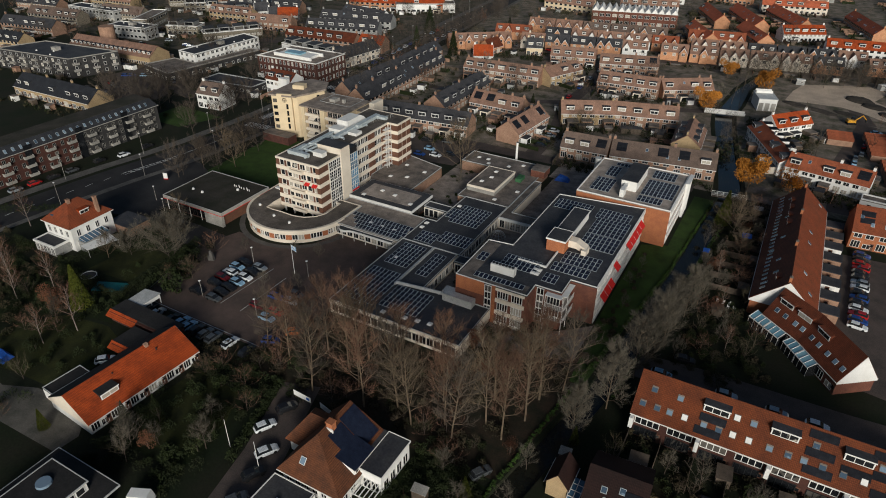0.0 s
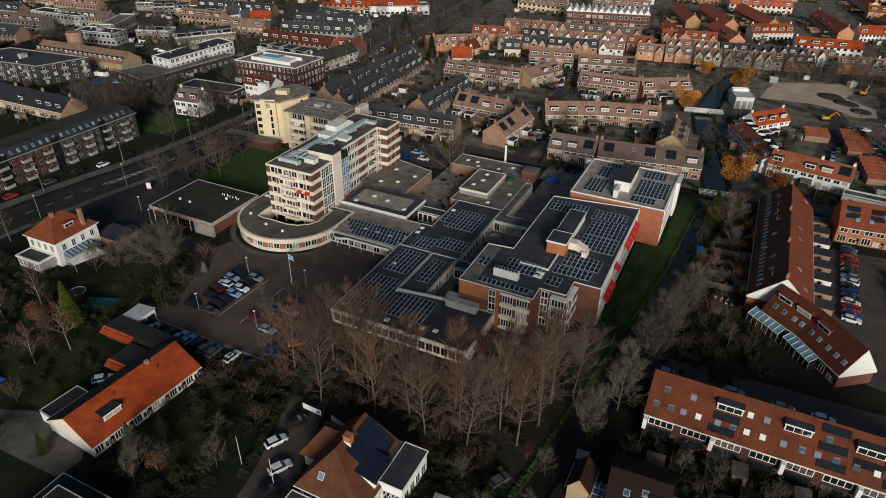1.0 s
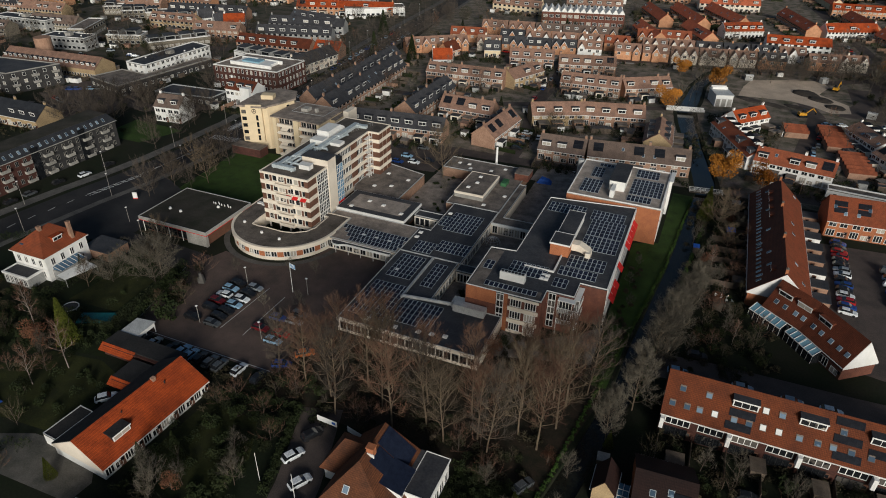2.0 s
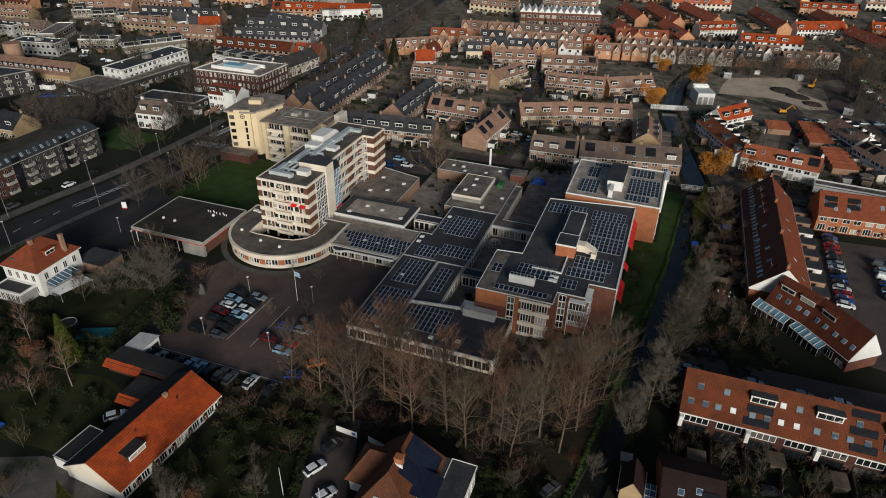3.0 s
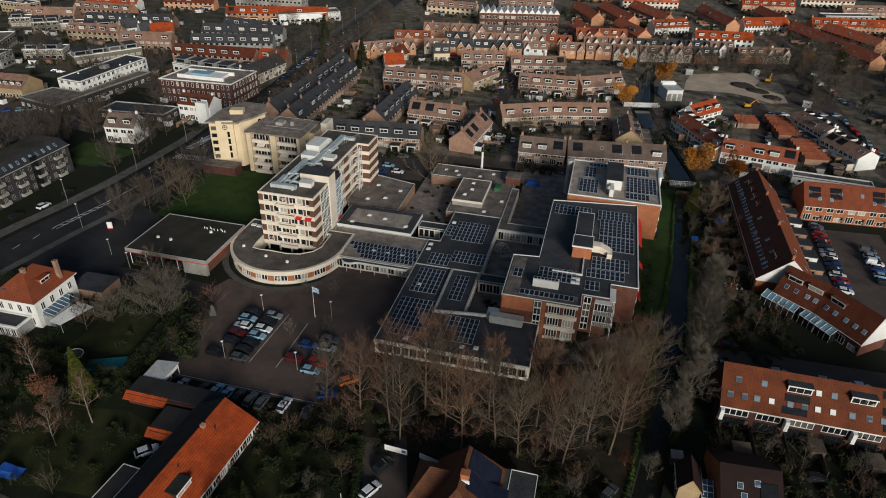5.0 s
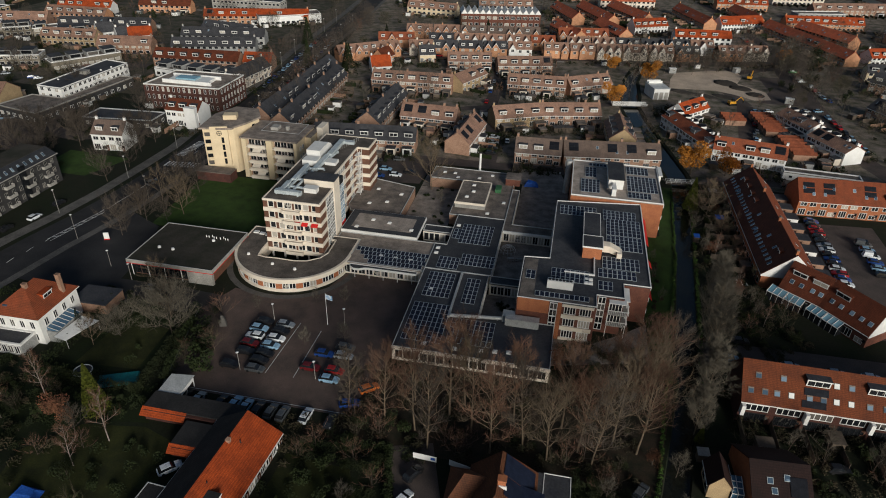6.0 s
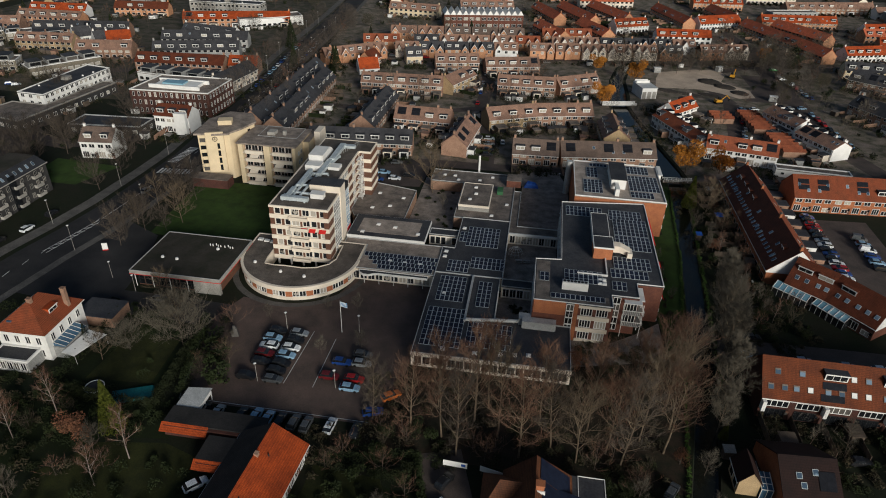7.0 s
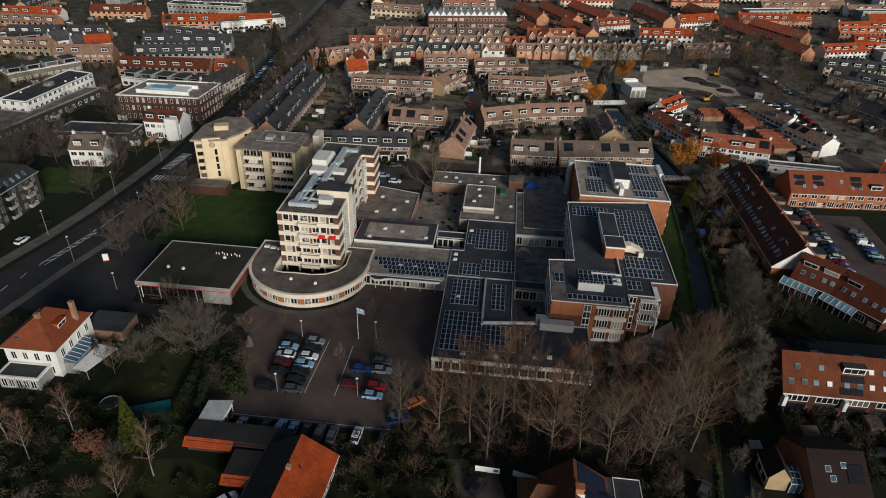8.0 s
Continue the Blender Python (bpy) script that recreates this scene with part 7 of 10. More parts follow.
MID = (
    ((-142, 207), (-104, 211.6), 9.5, 5.4, 9.2, BRICK_B, TILE_D, 7, 1.0, 0.0, 0.2),
    ((-160.3, 283), (-158.5, 212), 10, 5.2, 9.6, BRICK_B, TILE_D, 11, 0.3, 0.7, 0.1),
    ((-170.4, 300), (-169.8, 218), 8.4, 5.2, 9.2, BRICK_B, TILE_D, 12, 0.4, 0.5, 0.0),
    ((-125.3, 262), (-126.5, 222), 10, 5.2, 9.4, BRICK_B, TILE_D, 6, 0.0, 1.0, 0.0),
    ((-116, 238), (-93, 237.2), 9.5, 5.2, 9.2, BRICK_B, TILE_B, 4, 0.2, 0.2, 0.6),
    ((-88.4, 210), (-85.8, 234), 9.5, 5.2, 9.3, BRICK_B, TILE_B, 4, 0.0, 0.7, 0.3),
    ((-141.5, 280.6), (-103.6, 282.8), 9.5, 5.6, 9.0, BRICK_B, TILE_B, 7, 1.0, 0.0, 0.0),
    ((-103.2, 283.2), (-94.4, 303), 9.5, 5.6, 9.0, BRICK_Y, TILE_B, 3, 0.2, 0.2, 0.3),
    ((-88, 321), (-61, 328.7), 9.5, 5.4, 9.0, BRICK_B, TILE_B, 5, 0.4, 0.0, 0.3),
    ((-114, 322), (-92, 327.6), 9.5, 5.4, 9.0, BRICK_B, TILE_B, 4, 0.8, 0.0, 0.3),
    ((-79, 292), (-52, 293.6), 9.5, 5.4, 9.0, BRICK_B, TILE_B, 5, 0.7, 0.0, 0.1),
    ((-52, 293.7), (-33, 306), 9.5, 5.4, 9.0, BRICK_B, TILE_B, 4, 0.8, 0.0, 0.0),
    ((-80, 243), (-61, 252.6), 9.5, 5.4, 9.2, BRICK_Y, TILE_B, 3, 1.0, 0.0, 0.6),
    ((-61, 252.8), (-37, 259), 9.5, 5.4, 9.2, BRICK_B, TILE_B, 4, 0.9, 0.0, 0.6),
    ((-28.1, 229.5), (-29.5, 249), 10, 5.4, 9.2, BRICK_Y, TILE_B, 3, 0.9, 0.3, 0.3),
    ((-67, 212.4), (-50.5, 213.2), 9.5, 5.0, 9.0, BRICK_B, TILE_K, 3, 0.0, 0.0, 0.8),
    ((-50, 213.6), (-16, 219), 10, 5.0, 9.0, BRICK_B, TILE_K, 5, 0.0, 0.0, 0.6),
    ((-7.2, 262.5), (6.4, 231.6), 8.8, 5.6, 8.0, WHITE, TILE_S2, 7, 0.0, 1.0, 0.2),
    ((-4.6, 267.2), (6.8, 280.2), 8.6, 5.6, 9.2, WHITE, TILE_O, 3, 1.0, 0.2, 0.4),
    ((5.2, 232.6), (29.6, 228.0), 8.8, 5.6, 9.2, WHITE, TILE_S2, 5, 0.75, 0.0, 0.5),
    ((41.4, 278.5), (49.2, 260.5), 9.0, 5.6, 8.1, WHITE, TILE_B, 4, 0.0, 1.0, 0.4),
    ((47.4, 255), (56, 238), 9.0, 5.6, 8.1, WHITE, TILE_B, 4, 0.0, 1.0, 0.4),
    ((63, 214), (78, 206), 9.5, 5.6, 9.2, CREAM, TILE_O, 3, 0.6, 0.3, 0.3),
    ((84, 300), (104, 262), 10, 5.4, 9.2, BRICK_B, TILE_D, 6, 0.2, 0.6, 0.3),
    ((98, 345), (130, 320), 10, 5.4, 9.4, BRICK_B, TILE_D, 6, 0.5, 0.3, 0.3),
    ((-47.8, 493), (-26.6, 446), 9, 5.2, 9.0, BRICK_L, TILE_R, 8, 0.0, 0.0, 0.0),
    ((-66, 485), (-49.4, 447), 9, 5.2, 9.0, BRICK_L, TILE_R, 7, 0.0, 0.0, 0.0),
    ((-62.9, 424.7), (-47, 393), 9, 5.2, 9.0, BRICK_L, TILE_R, 6, 0.0, 0.0, 0.0),
    ((-35.8, 438), (-20, 406), 9, 5.2, 9.0, BRICK_L, TILE_R, 6, 0.0, 0.0, 0.0),
    ((-26, 503), (-3.4, 459), 9, 5.2, 9.0, BRICK_L, TILE_R, 8, 0.0, 0.0, 0.0),
    ((-15.4, 436), (6, 448), 9.5, 5.2, 9.2, WHITE, TILE_O, 5, 0.9, 0.0, 0.0),
    ((21, 506), (36.6, 458), 9, 5.2, 9.0, BRICK_L, TILE_R, 9, 0.0, 0.0, 0.0),
    ((42, 463), (71, 477), 9.5, 5.2, 9.2, WHITE, TILE_O, 7, 0.3, 0.0, 0.0),
    ((61, 516), (71, 481), 9, 5.2, 9.0, BRICK_L, TILE_R, 5, 0.0, 0.0, 0.0),
    ((74, 466), (102, 388), 9, 5.2, 9.0, BRICK_L, TILE_R, 13, 0.0, 0.0, 0.0),
    ((112, 398), (150, 412), 9.5, 5.2, 9.0, WHITE, TILE_O, 7, 0.6, 0.0, 0.4),
    ((88, 484), (140, 492), 9.5, 5.2, 9.0, BRICK_L, TILE_O, 9, 0.3, 0.0, 0.3),
    ((95, 470), (116, 430), 9, 5.2, 9.0, BRICK_L, TILE_R, 7, 0.0, 0.0, 0.0),
    ((-262, 308), (-220, 321), 9.5, 5.4, 9.0, PALE, TILE_D, 7, 0.9, 0.0, 0.1),
    ((-258, 287), (-214, 291), 9.5, 5.4, 9.0, BRICK_B, TILE_M, 7, 0.7, 0.0, 0.2),
    ((-212, 292), (-198, 294), 9.5, 5.4, 9.0, BRICK_B, TILE_O, 2, 0.5, 0.0, 0.0),
    ((-270, 332), (-224, 342), 9.5, 5.4, 9.0, PALE, TILE_D, 7, 0.6, 0.0, 0.1),
    ((-300, 300), (-272, 306), 9.5, 5.4, 9.0, BRICK_B, TILE_B, 4, 0.6, 0.0, 0.1),
    ((-283, 380), (-221, 400), 9.5, 5.6, 9.0, BRICK_L, TILE_O, 9, 0.3, 0.0, 0.1),
    ((-350, 334), (-298, 346), 9.5, 5.4, 9.0, BRICK_B, TILE_D, 8, 0.6, 0.0, 0.1),
    ((-400, 333), (-365, 343), 9.5, 5.4, 9.0, BRICK_B, TILE_B, 6, 0.6, 0.0, 0.1),
    ((-268, 354), (-234, 349), 9.0, 5.4, 8.6, WHITE, TILE_D, 5, 0.6, 0.0, 0.1),
    ((120, 540), (190, 560), 9.5, 5.2, 9.0, BRICK_B, TILE_B, 9, 0.3, 0.0, 0.0),
    ((150, 470), (215, 490), 9.5, 5.2, 9.0, WHITE, TILE_O, 9, 0.4, 0.0, 0.0),
)
MID_ROOTS = []
for n, (p0, p1, w, e, r, wall, roof, units, fd, bd, so) in enumerate(MID):
    tone = {"orange_roof_tile": "orange", "red_roof_tile": "red", "brown_roof_tile": "brown", "dark_roof_tile": "dark", "maroon_roof_tile": "maroon", "rust_roof_tile": "rust-brown", "dull_brown_tile": "dull brown"}[roof.name]
    far = p0[1] > 380 or p0[0] < -205
    shallow = r < 8.2
    made_row = terrace(p0, p1, w, e - 0.7, r - 0.7, wall, roof, units, f"terraced row of {units} houses with a {tone} tiled roof", dormers=min(1.0, fd + 0.15), back_dormers=0.0 if shallow else bd, solar=so, lights=0.3, dw=3.0, dh=1.4, seed=40 + n, far=far, detail=False, annex=0.25 if far else 0.6, gable=WHITE if wall is WHITE and n % 2 == 0 else None, group="terraced rows")
    if shallow:
        MID_ROOTS.append(made_row)


def ridge_dormer(w, h, slope):
    """A flat-roofed dormer with white cheeks, its roof level with the ridge."""
    d = h / slope
    return shared(f"ridge_dormer|{w}|{h}|{slope:.2f}", lambda: Shape().hull([(-w / 2, 0, -0.2), (w / 2, 0, -0.2), (w / 2, 0.2, -0.2), (-w / 2, 0.2, -0.2)], [(-w / 2, 0, h), (w / 2, 0, h), (w / 2, d, h), (-w / 2, d, h)]).box(-w / 2 - 0.1, -0.15, h + 0.003, w / 2 + 0.1, d, h + 0.16, 2).box(-w / 2 + 0.2, -0.04, 0.2, -0.08, -0.004, h - 0.2, 1).box(0.08, -0.04, 0.2, w / 2 - 0.2, -0.004, h - 0.2, 1), WHITE, GLASS, PANEL_M)


for root, count, run, half, eave, ridge in ((MID_ROOTS[0], 6, 33.8, 4.4, 4.9, 7.3), (MID_ROOTS[1], 4, 19.6, 4.5, 4.9, 7.4), (MID_ROOTS[2], 4, 19.0, 4.5, 4.9, 7.4)):
    slope = (ridge - eave) / half
    for i in range(count):
        part("dormer", ridge_dormer(2.6, 1.5, slope), (), root, "wide dormer with white cheeks at the ridge", pose(run * (i + 0.5) / count, 1.5 / slope, ridge - 1.3, 0, 0, 180))

terrace((-150.5, 305), (-141.5, 309.5), 8.5, 3.4, 7.8, WHITE, TILE_O, 2, "white house with a steep bright orange roof", "white_house", storeys=1, chimneys=True, seed=91, gable=WHITE)
terrace((-131.5, 331), (-123.5, 334), 9.0, 4.4, 8.4, YELLOW, TILE_D, 2, "yellow rendered house with a dark roof", "yellow_house", dormers=0.9, storeys=1, chimneys=True, seed=92)
terrace((-150.5, 318), (-147.5, 328), 8.0, 3.6, 7.6, BRICK_L, TILE_M, 2, "brick house with a maroon roof", "brick_house", storeys=1, seed=93)

# school far off with a saw-tooth roof
saw = thing("sawtooth_hall", "long brick hall with a white saw-tooth roof", "school", -124, 418, 0, 14)
part("wall", Shape().box(0, 0, 0, 52, 14, 8.4), BRICK_R, saw)
for i in range(13):
    part("roof_tooth", shared("roof_tooth", lambda: Shape().hull([(0, -0.4, 8.404), (4, -0.4, 8.404), (2, -0.4, 11.2)][::-1], [(0, 14.4, 8.404), (4, 14.4, 8.404), (2, 14.4, 11.2)][::-1]), WHITE), (), saw, "white gabled roof bay", pose(4 * i, 0, 0))
for k in range(2):
    windows(saw, (0, 0), (52, 0), 1.0 + 4.0 * k, 13, window_mesh(2.8, 1.8, 3, 1), 0.4, 0.04)


# small gabled houses in long rows, and the rest of the town
def gabled_row(p0, p1, units, wall, roof, seed, label):
    run = math.dist(p0, p1)
    root = thing("gabled_houses", label, "house", p0[0], p0[1], 0, math.degrees(math.atan2(p1[1] - p0[1], p1[0] - p0[0])), "rows of gabled houses")
    u = run / units
    part("wall", Shape().box(0, 0, 0, run, 8, 4.3), wall, root)
    rg = random.Random(seed)
    s = Shape()
    for q in ((-0.4, 4.4, 4.0, 7.8), (8.4, 4.4, 4.0, 7.8)):
        s.along_x([(q[0], q[1]), (q[0], q[1] + 0.2), (q[2], q[3] + 0.2), (q[2], q[3])], -0.2, run + 0.2)
    part("roof", s, roof, root)
    gm = shared(f"front_gable|{wall.name}", lambda: Shape().hull([(-1.9, -0.9, 0), (1.9, -0.9, 0), (1.9, -0.9, 4.8), (0, -0.9, 7.6), (-1.9, -0.9, 4.8)], [(-1.9, 0.6, 0), (1.9, 0.6, 0), (1.9, 3.4, 4.8), (0, 3.8, 7.6), (-1.9, 3.4, 4.8)]), wall)
    rm = shared(f"gable_roof|{roof.name}", lambda: Shape().hull([(-2.3, -1.2, 4.3), (0, -1.2, 7.7), (0, 4, 7.7), (-2.3, 2, 4.3)], [(-2.3, -1.2, 4.55), (0, -1.2, 7.95), (0, 4, 7.95), (-2.3, 2, 4.55)]).hull([(2.3, -1.2, 4.3), (0, -1.2, 7.7), (0, 4, 7.7), (2.3, 2, 4.3)], [(2.3, -1.2, 4.55), (0, -1.2, 7.95), (0, 4, 7.95), (2.3, 2, 4.55)]).hull([(-2.3, -1.26, 4.3), (0, -1.26, 7.7), (2.3, -1.26, 4.3), (0, -1.26, 7.35)], [(-2.3, -1.2, 4.4), (0, -1.2, 7.8), (2.3, -1.2, 4.4), (0, -1.2, 7.45)], 1), roof, WHITE)
    for i in range(units):
        c = (i + 0.5) * u
        if rg.random() < 0.36:
            part("dormer", dormer_mesh(2.0, 1.2, 0.8), (), root, "white dormer window", pose(c, 1.0, 5.75))
            part("window", window_mesh(1.6, 1.5, 2, 1), (), root, at=pose(c, -0.03, 2.6))
            continue
        g = part("front_gable", gm, (), root, "", pose(c, rg.uniform(-0.6, 0.5), rg.uniform(-1.1, 0.1)))
        part("gable_roof", rm, (), g)
        part("window", window_mesh(1.6, 1.5, 2, 1), (), g, at=pose(0, -0.93, 3.6))
        if i % 3 == 0:
            part("chimney", chimney_mesh(wall), (), root, at=pose(min(run - 0.5, c + u / 2), 4, 7.8))


# mostly the lightened brown tile, whose tone stands for distance haze
palette = ((BRICK_L, TILE_B, "orange brick"), (BRICK_L, TILE_K, "orange brick"), (BRICK_L, TILE_B, "orange brick"), (CREAM, TILE_B, "cream"), (BRICK_L, TILE_D, "orange brick"), (WHITE, TILE_B, "white"), (BRICK_L, TILE_S2, "orange brick"))
GABLED = (((-171, 316), (-143, 338)), ((-139, 340), (-72, 355)), ((-66, 356), (20, 373)), ((-160, 352), (-140, 357)), ((-132, 359), (-60, 374)), ((-54, 374), (30, 391)), ((-150, 378), (-70, 392)), ((-60, 396), (-30, 402)), ((30, 378), (58, 386)))
n = 0
for a, b in GABLED:
    a, b = Vector(a), Vector(b)
    pieces = max(1, round((b - a).length / 15))
    for i in range(pieces):
        p, q = a.lerp(b, i / pieces), a.lerp(b, (i + 1) / pieces - 0.012)
        wall, roof, tone = palette[(n * 5 + i * 2 + n // 3) % 7]
        gabled_row(tuple(p), tuple(q), max(3, round((q - p).length / 4.6)), wall, roof, n, f"row of small {tone} houses with steep front gables")
        n += 1

FLATS = (
    (-420, 262, 40, 10, 4), (-300, 420, 50, 11, 2), (-430, 350, 24, 10, -6), (-352, 240, 26, 10, 10),
)
for n, (x, y, w, d, a) in enumerate(FLATS):
    wall = (PALE, CONCRETE, BRICK_Y)[n % 3]
    flat_block(rect(0, 0, w, d), 6.6, wall, ("pale", "grey", "yellow brick")[n % 3] + " flats with a dark flat roof", 2, (round(w / 3), 3, 0, 3), BITUMEN, WHITE, turn=a, origin=(x, y), seed=60 + n, win=(1.9, 1.5, 2), far=True)
WEST = (((-420, 222), (-380, 228), TILE_D), ((-432, 246), (-392, 252), TILE_K), ((-408, 196), (-366, 200), TILE_N), ((-470, 262), (-436, 268), TILE_D), ((-398, 272), (-366, 277), TILE_K), ((-440, 296), (-404, 300), TILE_B), ((-478, 300), (-446, 304), TILE_D))
for i, (p0, p1, roof) in enumerate(WEST):
    terrace(p0, p1, 9.5, 4.8, 8.4, (BRICK_B, BEIGE, BRICK_Y)[i % 3], roof, 7, "terraced row in muted brick with a dull tiled roof", dormers=0.7, dw=2.6, dh=1.3, seed=150 + i, far=True, detail=False, group="terraced rows", annex=0.4)
taken = [(p0, p1) for p0, p1, _ in WEST] + [((-150, 306), (-142, 309)), ((-131, 331), (-123, 334)), ((-150, 318), (-147, 328))] + [(p0, p1) for p0, p1, *_ in MID] + [(a, b) for a, b in GABLED] + [((-124, 418), (-74, 431))]
taken += [((x, y), (x + w, y + 4)) for x, y, w, d, a in FLATS] + [((-225, 238), (-191, 238)), ((-262, 218), (-262, 260)), ((-330, 214), (-285, 214)), ((-207, 214), (-190, 214)), ((-298, 157), (-249, 158)), ((-341, 183), (-294, 189)), ((-349, 258), (-350, 286)), ((-328, 265), (-311, 271)), ((-301, 262), (-282, 289)), ((-389, 315), (-321, 325)), ((-320, 325), (-289, 331)), ((-247, 272), (-205, 267)), ((-250, 385), (-217, 407)), ((-203, 255), (-199, 284)), ((5, 232), (30, 228)), ((26, 218), (52, 218))]


def clear(a, b, gap):
    """Whether a new row keeps its distance from the rows and the main road."""
    for i in range(7):
        p = Vector(a).lerp(Vector(b), i / 6)
        if abs(p.x - np.interp(p.y, [q[1] for q in MAIN], [q[0] for q in MAIN])) < 16:
            return False
        for c, d in taken:
            c, d = Vector(c), Vector(d)
            f = max(0, min(1, (p - c).dot(d - c) / (d - c).length_squared))
            if (p - c.lerp(d, f)).length < gap:
                return False
    return True


filler = random.Random(12)
made = 0
for yy in range(200, 660, 18):
    for xx in range(-560, 300, 44):
        if (xx > -100 and xx < 60 and yy < 300) or (-75 < xx < 64 and yy < 395) or (50 < xx < 92 and yy < 400) or (yy < 320 and xx > -215) or (-215 < xx < 64 and yy < 400) or (yy < 236 and xx > -390) or (-12 < xx + 20 < 62 and yy < 350):
            continue
        if yy > max(289 + (xx + 475) * 0.618, 441 + (xx + 394) * 0.2875) + 14 or xx > -60 + (yy + 10) * 0.505 or xx < -1.64 * yy - 10:
            continue
        run = filler.uniform(28, 42)
        ang = radians(filler.choice((8, 12, 14, -5, 16, 102)) if xx > -240 else filler.choice((2, 6, 10, -6, 96)))
        p0 = (xx + filler.uniform(-4, 4), yy + filler.uniform(-3, 3))
        p1 = (p0[0] + run * math.cos(ang), p0[1] + run * math.sin(ang))
        if not clear(p0, p1, 13):
            continue
        # past y 400 only paler roofs are drawn, standing in for haze
        roof = filler.choice((TILE_D, TILE_B, TILE_B, TILE_M, TILE_D, TILE_O) if xx < -180 else (TILE_D, TILE_B, TILE_R, TILE_D, TILE_B, TILE_M) if yy < 400 else (TILE_B, TILE_B, TILE_R, TILE_O, TILE_B, TILE_R))
        wall = filler.choice((BRICK_B, BRICK_Y, PALE, BRICK_L, WHITE) if xx < -180 else (WHITE, WHITE, CREAM, BRICK_L, YELLOW))
        tone = {"orange_roof_tile": "orange", "red_roof_tile": "red", "brown_roof_tile": "brown", "dark_roof_tile": "dark", "maroon_roof_tile": "maroon"}[roof.name]
        made += 1
        if filler.random() < 0.22:
            flat_block(rect(0, 0, run, 10), filler.choice((5.6, 6.4)), filler.choice((PALE, WHITE, CREAM)), "pale flat-roofed flats among the houses", 2, (round(run / 4), 2, 0, 0), BITGREY, WHITE, turn=math.degrees(ang), origin=p0, seed=200 + made, extras=False, far=True)
        else:
            terrace(p0, p1, 9.0, 4.8, 8.2, wall, roof, max(3, round(run / 6.5)), f"far terraced row with a {tone} tiled roof", dormers=filler.choice((0.5, 0.8, 1.0)), dw=3.0, dh=1.4, lights=0.0, solar=0.1, seed=300 + made, far=True, detail=False, group="terraced rows", annex=0.35 if yy < 440 else 0.0)
        taken.append((p0, p1))

for bx, by, count in ((28.4, 281.0, 7), (33.6, 254.0, 6), (15.6, 277.0, 3)):
    for i in range(count):
        gr = thing("garage", "low brick garage with a shallow orange-brown roof", "garage", bx + 0.35 * i, by - 3.4 * i, 0, 8, "garages")
        part("wall", shared("garage_wall", lambda: Shape().box(0, 0, 0, 8.5, 2.7, 2.2), BRICK_B), (), gr)
        part("roof", shared("garage_roof", lambda: Shape().along_x([(-0.2, 2.2), (2.9, 2.2), (1.35, 3.1)], -0.2, 8.7), TILE_S2), (), gr)
sheds, rest = random.Random(44), Shape()
SHED = [shared(f"small_shed{k}", lambda: Shape().box(-1.4, -1.1, 0, 1.4, 1.1, 2.0).hull([(-1.6, -1.3, 2.003), (1.6, -1.3, 2.003), (1.6, 1.3, 2.25), (-1.6, 1.3, 2.25)], [(-1.6, -1.3, 2.15), (1.6, -1.3, 2.15), (1.6, 1.3, 2.4), (-1.6, 1.3, 2.4)], 1), w, r) for k, (w, r) in enumerate(((WOOD, BITUMEN), (WOOD, BITGREY), (WHITE, BITUMEN), (BRICK_B, TILE_B), (PALE, BITGREY)))]
for a, b in taken:
    a, b = Vector(a), Vector(b)
    if (b - a).length < 10 or a.y > 480:
        continue
    d = (b - a).normalized()
    for side in (-1, 1):
        for i in range(4):
            p = a.lerp(b, sheds.random()) + Vector((d.y, -d.x)) * side * sheds.uniform(10.0, 12.5)
            if clear(p, p + Vector((0.1, 0)), 8.0) and not (-30 < p.x < 0 and p.y < 355) and not (-66 < p.x < -46 and p.y < 206) and not (-82 < p.x < -70 and 205 < p.y < 235):
                k = sheds.randrange(5)
                if i < 2 and a.y < 400:
                    tagged(new("garden_shed", SHED[k]), "small garden shed behind the houses", "shed", "garden sheds").matrix_basis = pose(p.x, p.y, 0, 0, 0, math.degrees(math.atan2(d.y, d.x)))
                else:
                    e = Vector((-d.y, d.x))
                    low, high = ([tuple(p + d * x * g + e * y * g) for x, y in ((-1.4, -1.1), (1.4, -1.1), (1.4, 1.1), (-1.4, 1.1))] for g in (1.0, 1.12))
                    rest.prism(low, 0, 2.1, k % 3).prism(high, 2.103, 2.3, 3 + k % 2)
tagged(new("town_sheds", rest.build("town_sheds", WOOD, WHITE, PALE, BITUMEN, BITGREY)), "small sheds in the far gardens of the town", "sheds", "", "stuff")


